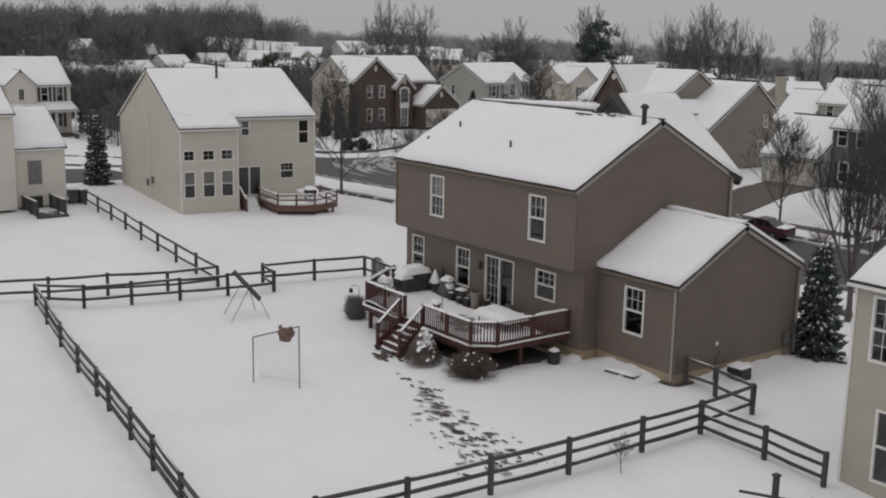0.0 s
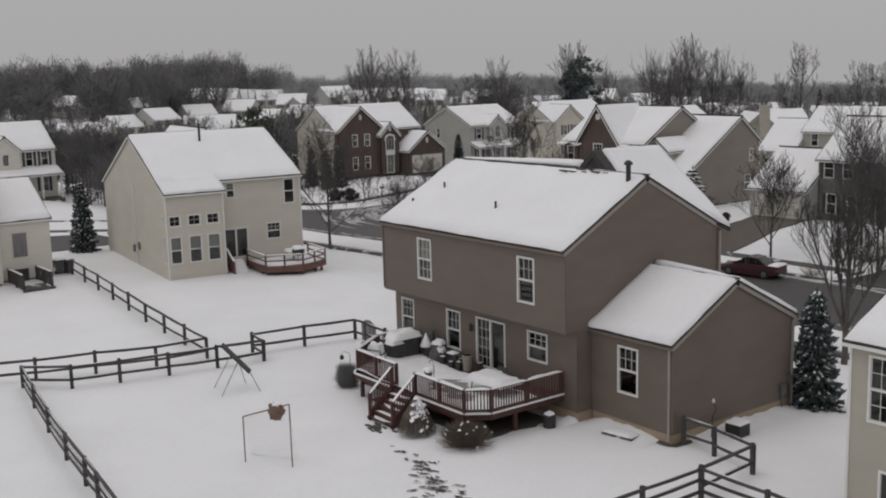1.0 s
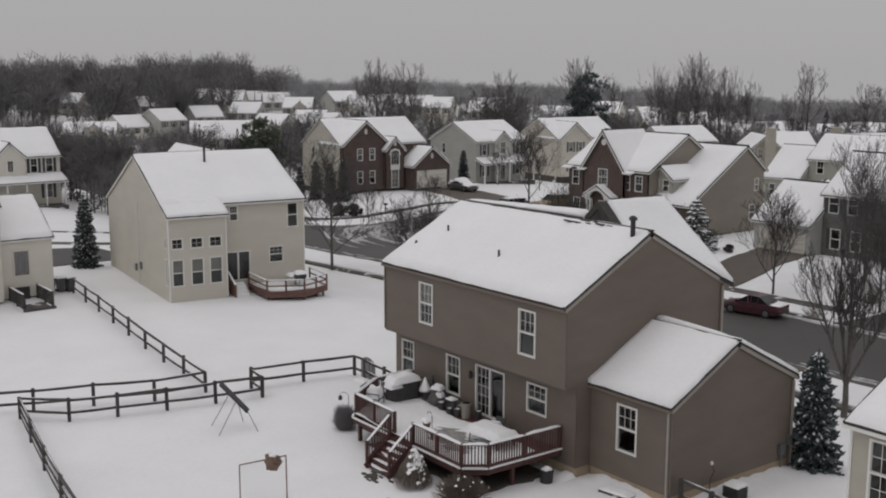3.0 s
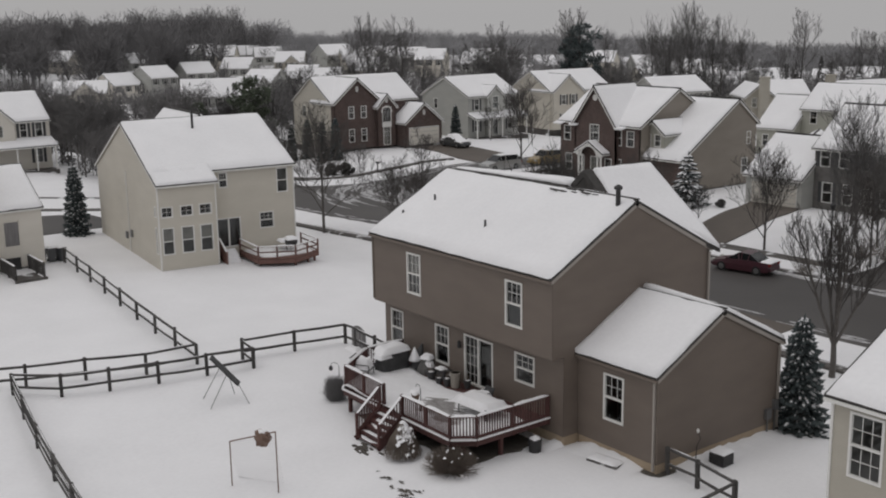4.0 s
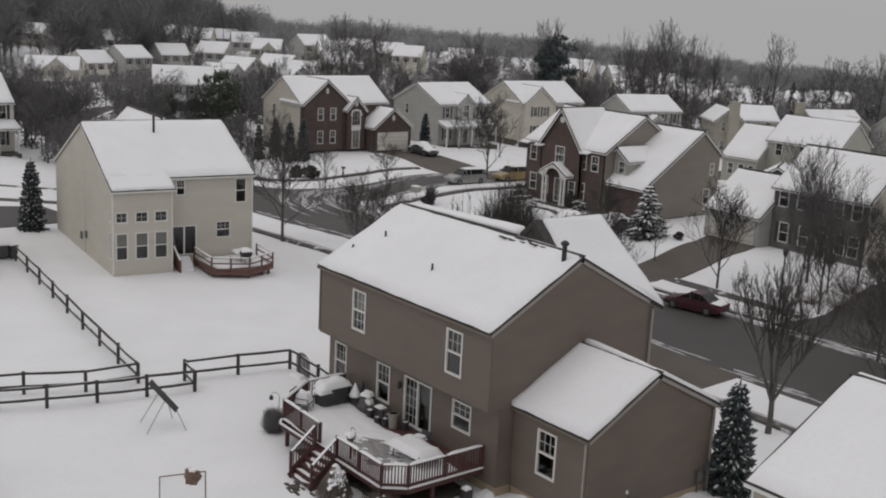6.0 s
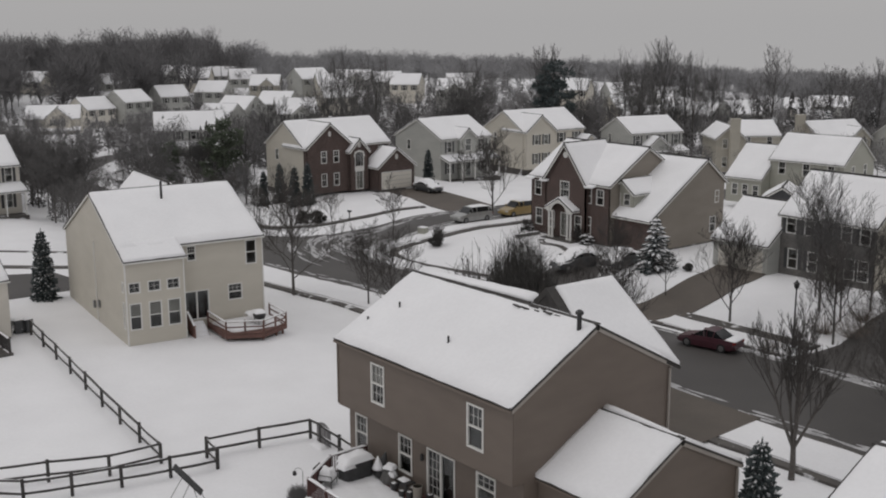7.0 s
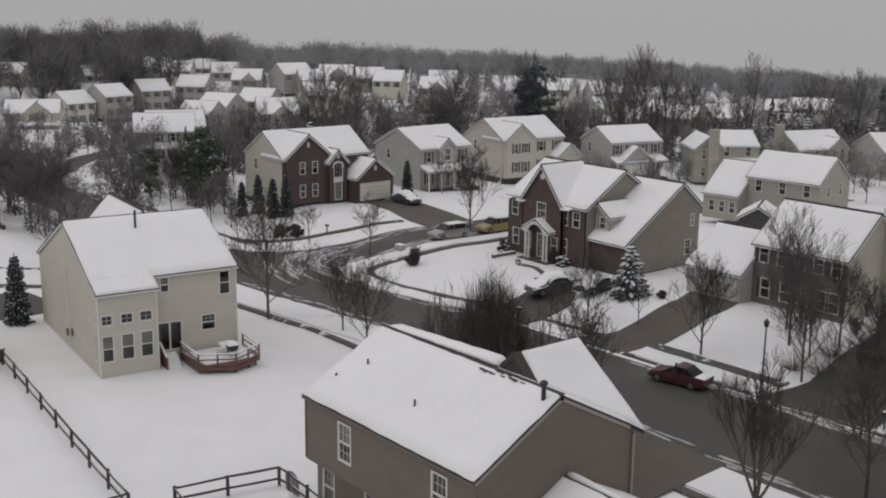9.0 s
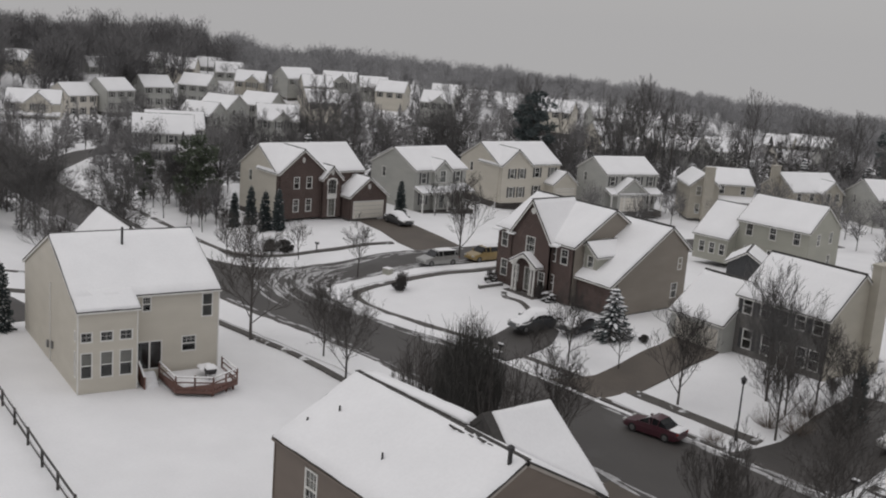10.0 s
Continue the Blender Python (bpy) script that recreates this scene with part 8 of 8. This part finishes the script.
def wood_tree(rng, n, evergreen):
    """One far tree of unit height as loose triangles: a stem with a rounded crown of thin twigs, or an evergreen."""
    if evergreen:
        t, a = rng.random(n) ** 1.3, rng.random(n) * 6.283
        R = 0.25 * (1 - t) ** 0.75 * rng.uniform(0.35, 1.08, n)
        c = np.stack([R * np.cos(a), R * np.sin(a), 0.05 + 0.92 * t - 0.15 * R], 1)
        s = np.stack([-np.sin(a), np.cos(a), 0.5 * rng.uniform(-1, 1, n)], 1) * (0.022 + 0.15 * R)[:, None]
        tip = c * np.array([0.72, 0.72, 1.0]) + np.stack([0 * a, 0 * a, rng.uniform(0.03, 0.07, n)], 1)
        return np.stack([c - s, c + s, tip], 1).reshape(-1, 3)
    lobes = rng.integers(7, 11)
    la, lz = rng.random(lobes) * 6.283, rng.uniform(0.36, 0.82, lobes)
    lr = 0.30 * np.sqrt(np.maximum(0.05, 1 - ((lz - 0.55) / 0.42) ** 2)) * rng.uniform(0.35, 1, lobes)
    L = np.stack([lr * np.cos(la), lr * np.sin(la), lz], 1)
    k = rng.integers(0, lobes, n)
    d = rng.normal(size=(n, 3))
    d /= np.linalg.norm(d, axis=1)[:, None]
    p1 = L[k] + d * np.array([0.17, 0.17, 0.16]) * rng.uniform(0.35, 1.0, n)[:, None] ** 0.6
    away = p1 - np.array([0, 0, 0.32])
    away /= np.linalg.norm(away, axis=1)[:, None]
    away += rng.normal(size=(n, 3)) * 0.35
    p0 = p1 - away * rng.uniform(0.06, 0.17, n)[:, None]
    s = np.cross(away, rng.normal(size=(n, 3)))
    s /= np.linalg.norm(s, axis=1)[:, None] + 1e-6
    s *= rng.uniform(0.004, 0.0085, n)[:, None] * (1.15 - min(n, 460) / 1000)
    tri = [np.stack([p0 - s, p0 + s, p1], 1).reshape(-1, 3)]
    for q in [np.array([0, 0, 0.72])] + list(L):
        b = np.array([0, 0, -0.02]) if q[2] == 0.72 and q[0] == 0 else np.array([0, 0, q[2] * 0.45])
        for w in (np.array([0.012, 0, 0]), np.array([0, 0.012, 0])):
            tri.append(np.stack([b - w, b + w, q]))
    return np.concatenate(tri)


def woods(name, spots, label, material, evergreen=0.0, seed=1, slivers=180, size=(9, 15), crest=None, plump=1.0):
    """Far woods: one mesh of many trees. crest: height that the treetops reach, by bearing."""
    rng = np.random.default_rng(seed)
    bare = [wood_tree(rng, slivers, False) for _ in range(9)]
    green = [wood_tree(rng, 150, True) for _ in range(4)]
    V = []
    for x, y in spots:
        z, h = ground_z(x, y), rng.uniform(*size)
        if crest:
            h = max(h, crest(math.degrees(math.atan2(30 - x, y + 27))) * rng.choice((0.62, 0.7, 0.78, 0.84, 0.9, 1.0)) * rng.uniform(0.95, 1.05) - z)
        firs = rng.random() < evergreen
        m = green[rng.integers(4)] if firs else bare[rng.integers(9)]
        a, w = rng.random() * 6.283, h * plump * rng.uniform(0.85, 1.15)
        c, s = math.cos(a) * w, math.sin(a) * w
        V.append(m @ np.array([[c, s, 0], [-s, c, 0], [0, 0, h]]) + np.array([x, y, z]))
    V = np.concatenate(V)
    me = bpy.data.meshes.new(name)
    me.vertices.add(len(V))
    me.vertices.foreach_set("co", V.ravel())
    n = len(V) // 3
    me.loops.add(len(V))
    me.loops.foreach_set("vertex_index", np.arange(len(V), dtype=np.int32))
    me.polygons.add(n)
    me.polygons.foreach_set("loop_start", np.arange(0, len(V), 3, dtype=np.int32))
    me.update(calc_edges=True)
    me.materials.append(material)
    return tagged(new(name, me), label, "woods", kind="stuff")


def fan(n, near, far, a0, a1, seed, clear=0.0):
    """Spots for trees in a sector of the distance; clear: half-width kept open round each far house and on its street side."""
    rng = random.Random(seed)
    seats = [(math.hypot(hx - 28, hy + 28), math.atan2(28 - hx, hy + 28)) for hx, hy, *_ in FAR]
    out = []
    while len(out) < n:
        a, d = radians(rng.uniform(a0, a1)), math.sqrt(rng.uniform(near**2, far**2))
        x, y = 28 - d * math.sin(a), -28 + d * math.cos(a)
        if clear and any(abs(a - ha) * hd < clear and -46 < d - hd < 6 for hd, ha in seats) and rng.random() < 0.80:
            continue
        out.append((x, y))
    return out


def skyline(az):
    """Height of the treetops: a low hill on one side, falling away to the other."""
    return float(np.interp(az, [28, 32.7, 37, 40.5, 45, 48, 50, 55, 57, 59.5, 60.5, 61.6, 63.5, 67, 70, 76, 88], [2.5, 5.6, 6.0, 8.0, 7.0, 10.6, 10.2, 12.4, 14.4, 11.2, 12.4, 16.5, 21.0, 20.6, 19.6, 19.0, 20.0]))


# Twig colours carry the haze, palest on the furthest woods.
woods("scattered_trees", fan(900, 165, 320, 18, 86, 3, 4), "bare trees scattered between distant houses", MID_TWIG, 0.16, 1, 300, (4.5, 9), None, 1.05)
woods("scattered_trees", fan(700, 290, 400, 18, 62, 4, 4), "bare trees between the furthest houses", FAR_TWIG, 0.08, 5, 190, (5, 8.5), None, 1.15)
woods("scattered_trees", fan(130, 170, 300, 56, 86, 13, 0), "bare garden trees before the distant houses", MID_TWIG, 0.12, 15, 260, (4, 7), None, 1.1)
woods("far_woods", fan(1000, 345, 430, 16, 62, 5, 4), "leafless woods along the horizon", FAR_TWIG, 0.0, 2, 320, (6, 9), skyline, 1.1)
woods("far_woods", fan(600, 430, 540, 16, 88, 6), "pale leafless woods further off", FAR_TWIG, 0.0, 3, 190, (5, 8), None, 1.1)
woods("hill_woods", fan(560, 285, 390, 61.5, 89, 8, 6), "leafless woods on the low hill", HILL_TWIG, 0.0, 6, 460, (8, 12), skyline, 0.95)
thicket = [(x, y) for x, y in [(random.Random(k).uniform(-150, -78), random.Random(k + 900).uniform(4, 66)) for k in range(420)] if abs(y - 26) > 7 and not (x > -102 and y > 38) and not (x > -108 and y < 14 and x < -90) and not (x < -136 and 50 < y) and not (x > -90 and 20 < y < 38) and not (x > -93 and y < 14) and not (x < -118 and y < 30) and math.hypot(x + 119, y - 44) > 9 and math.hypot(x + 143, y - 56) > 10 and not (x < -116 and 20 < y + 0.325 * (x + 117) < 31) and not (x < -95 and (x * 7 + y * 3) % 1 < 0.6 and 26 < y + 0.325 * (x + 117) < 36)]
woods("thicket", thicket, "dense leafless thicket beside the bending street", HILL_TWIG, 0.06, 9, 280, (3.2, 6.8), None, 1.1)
rng = random.Random(12)
belt = [p for p in (beside_row(rng, 12) for _ in range(230)) if p]
woods("tree_belt", belt, "belt of leafless trees behind the houses", TWIG, 0.34, 10, 300, (4.5, 11), None, 0.95)


# ---- vehicles, lamp and small street things ----
def car(name, m, length, width, high, paint, label, group="parked cars", snow=0.5, van=False):
    """A parked car: lofted body, glasshouse, windows, wheels, lamps, and snow on top."""
    h = thing(name, m, label, "car", group)
    L2, W2 = length / 2, width / 2
    nose = [(-L2, 0.42, 0.55, 0.80), (-L2 + 0.12, 0.30, 0.70, 0.92), (-L2 + 0.9, 0.22, 0.84, 1.0), (-L2 + 1.25, 0.20, 0.92, 1.0), (0.2, 0.20, 0.96, 1.0), (L2 - 1.0, 0.20, 0.96, 1.0), (L2 - 0.12, 0.28, 0.93, 0.95), (L2, 0.42, 0.75, 0.86)]
    g = Geo()
    for x, lo, hi, w in nose:
        hi = hi * high / 1.45
        for s, z in ((-1, lo), (-1, lo + (hi - lo) * 0.55), (-0.92, hi), (0.92, hi), (1, lo + (hi - lo) * 0.55), (1, lo)):
            g.v.append((x, s * w * W2, z))
    for i in range(len(nose) - 1):
        for k in range(6):
            a, b = i * 6 + k, i * 6 + (k + 1) % 6
            g.f.append((a, b, b + 6, a + 6))
    g.f += [tuple(reversed(range(6))), tuple(range(len(g.v) - 6, len(g.v)))]
    body = part("body", g, paint, h, smooth=False)
    belt = 0.95 * high / 1.45
    rear = L2 - (0.15 if van else 0.75)
    roof = [(-L2 + 1.15, belt - 0.05, 0.86), (-L2 + (1.75 if van else 2.0), high - 0.03, 0.74), (0.1, high, 0.76), (rear - (0.35 if van else 0.75), high - 0.05, 0.74), (rear, belt - 0.02, 0.86)]
    g = Geo()
    for x, z, w in roof:
        g.v += [(x, -w * W2, z), (x, w * W2, z)]
    n = len(roof)
    for i in range(1, n - 2):
        a = i * 2
        g.f.append((a, a + 2, a + 3, a + 1))
    for x, z, w in roof:
        g.v += [(x, -0.9 * W2, belt - 0.06), (x, 0.9 * W2, belt - 0.06)]
    part("roof", g, paint, h)
    for name_, i in (("windscreen", 0), ("rear_window", n - 2)):
        gg = Geo()
        gg.face(*[g.v[i * 2 + k] for k in (0, 2, 3, 1)])
        part(name_, gg, CAR_GLASS, h)
    for s in (0, 1):
        gg = Geo()
        pts = [g.v[i * 2 + s] for i in range(n)]
        gg.face(*(pts if s == 0 else reversed(pts)))
        part("side_window", gg, CAR_GLASS, h)
        for i in (1, 2, 3):
            p = Vector(g.v[i * 2 + s])
            q = Vector((p.x + (0.12 if i == 1 else -0.1 if i == 3 else 0), (1 if s else -1) * 0.9 * W2, belt - 0.04))
            part("pillar", Geo().beam(p, q, 0.07, 0.05), paint, h)
        gg = Geo()
        gg.box(-L2 + 1.25, -L2 + 1.42, (W2 - 0.02) if s else (-W2 - 0.14), (W2 + 0.14) if s else (-W2 + 0.02), belt - 0.02, belt + 0.12)
        part("mirror", gg, paint, h)
    for x in (-L2 + 0.85, L2 - 0.90):
        for s in (-1, 1):
            tyre = part("wheel", Geo().tube([(x, s * (W2 - 0.20), 0.32), (x, s * (W2 + 0.01), 0.32)], [0.32, 0.32], 18), RUBBER, h)
            part("rim", Geo().tube([(x, s * (W2 + 0.012), 0.32), (x, s * (W2 + 0.022), 0.32)], [0.2, 0.15], 12), METAL, tyre)
    for s in (-1, 1):
        part("headlight", Geo().box(-L2 - 0.01, -L2 + 0.16, s * W2 * 0.72 - 0.16, s * W2 * 0.72 + 0.16, 0.60, 0.74), LAMP_WHITE, h)
        part("tail_light", Geo().box(L2 - 0.12, L2 + 0.012, s * W2 * 0.72 - 0.14, s * W2 * 0.72 + 0.14, 0.68, 0.86), LAMP_RED, h)
    part("bumper", Geo().box(-L2 - 0.05, -L2 + 0.1, -W2 * 0.78, W2 * 0.78, 0.34, 0.52), paint, h)
    part("bumper", Geo().box(L2 - 0.1, L2 + 0.05, -W2 * 0.8, W2 * 0.8, 0.34, 0.54), paint, h)
    if snow > 0.9:
        top = [(-L2 + 0.06, 0.78), (-L2 + 1.0, belt + 0.05), (-L2 + 1.35, belt + 0.16), (-L2 + 2.0, high + 0.08), (0.1, high + 0.13), (rear - 0.7, high + 0.08), (rear, belt + 0.12), (L2 - 0.05, belt + 0.02)]
        g = Geo()
        nx, ny = 26, 12
        for i in range(nx + 1):
            x = -L2 + 0.06 + (length - 0.12) * i / nx
            z = float(np.interp(x, [p[0] for p in top], [p[1] for p in top])) + 0.04 * noise.noise(Vector((x * 2, length, 0)))
            for j in range(ny + 1):
                v = 2 * j / ny - 1
                fall = abs(v) ** 5 * min(0.38, max(0.1, z - 0.72)) + (0.06 if i in (0, nx) else 0)
                g.v.append((x, v * W2 * (0.99 if z < belt + 0.2 else 0.93), z + 0.05 - fall + 0.03 * noise.noise(Vector((x * 3, v * 3, high)))))
        for i in range(nx):
            for j in range(ny):
                k = i * (ny + 1) + j
                g.f.append((k, k + ny + 1, k + ny + 2, k + 1))
        part("snow", g, ROOF_SNOW, h, "thick mantle of snow", smooth=True)
    elif snow:
        part("snow", snow_cap(rear + L2 - 2.2, width * 0.74, 0.10 + 0.1 * snow, ((rear - 0.35 - L2 + 2.1) / 2 + 0.05, 0, high - 0.04), length), ROOF_SNOW, h, smooth=True)
    return h


T = car("parked_car", on(-16.45, 33.25, 10, 0.06), 4.35, 1.75, 1.4, CAR_RED, "dark red sedan parked at the kerb with snow on its tail", snow=0.0)
part("snow", snow_cap(0.8, 1.4, 0.16, (1.85, 0, 0.90), 4), ROOF_SNOW, T, smooth=True)
T = car("parked_car", on(-38.2, 42.1, 80, 0.06), 4.9, 1.95, 1.7, CAR_DARK, "snow-covered car parked in the brick house's driveway", snow=1.0)
car("parked_car", on(-35.2, 44.6, 96, 0.06), 4.5, 1.8, 1.45, CAR_DARK, "dark car capped with snow nearer the garage", snow=1.0)
car("minivan", on(-59.9, 47.9, 88, 0.07), 4.6, 1.85, 1.6, CAR_SILVER, "silver minivan parked in the side street", snow=0.2, van=True)
car("parked_car", on(-59.6, 54.4, 88, 0.07), 4.6, 1.85, 1.6, CAR_YELLOW, "yellow car parked in the side street", snow=0.2, van=True)
car("parked_car", on(-79.5, 57.0, 178, 0.1), 4.6, 1.8, 1.45, CAR_DARK, "dark car under snow in the driveway by the garage", snow=1.0)
car("parked_car", on(-4.6, 45.0, 96, 0.1), 4.6, 1.8, 1.45, CAR_SILVER, "pale car in the dark driveway under snow", snow=1.0)

T = thing("street_lamp", on(-12.6, 37.4), "slim dark street lamp post on the verge", "street lamp")
part("pole", Geo().lathe([(0.13, 0), (0.12, 0.5), (0.07, 0.6), (0.05, 4.3)], 10), DARK_METAL, T)
part("lantern", Geo().lathe([(0.06, 4.3), (0.14, 4.36), (0.19, 4.65), (0.24, 4.68), (0.06, 4.86), (0.02, 4.95)], 8), DARK_METAL, T)
for x, y, lab in ((-72.4, 40.4, "white birdhouse-shaped mailbox on a post in the lawn"), (-34.6, 34.7, "dark mailbox on a post at the kerb"), (-2.9, 36.4, "dark mailbox on a post at the kerb")):
    T = thing("mailbox", on(x, y, 90), lab, "mailbox", "mailboxes")
    part("post", Geo().box(-0.05, 0.05, -0.05, 0.05, -0.1, 1.05), FENCE, T)
    part("box", Geo().box(-0.12, 0.12, -0.28, 0.22, 1.05, 1.28), DARK_METAL, T)
    part("snow", snow_cap(0.28, 0.5, 0.1, (0, -0.03, 1.28), 1), ROOF_SNOW, T, smooth=True)
T = thing("garden_wall", on(-50.2, 45.6), "low dark stone garden wall capped with snow", "wall")
part("stones", Geo().beam((0, 0, 0.12), (0.1, 3.0, 0.12), 0.35, 0.5), STONE, T)
part("snow", snow_cap(0.38, 3.0, 0.10, (0.05, 1.5, 0.37), 4), ROOF_SNOW, T, smooth=True)
T = thing("utility_cabinet", on(-60.3, 41.6, 10), "pale green utility cabinet by the footpath with snow on top", "utility cabinet")
part("casing", Geo().box(-0.45, 0.45, -0.35, 0.35, 0, 0.7), SAGE, T)
part("snow", snow_cap(0.95, 0.75, 0.12, (0, 0, 0.7), 1), ROOF_SNOW, T, smooth=True)
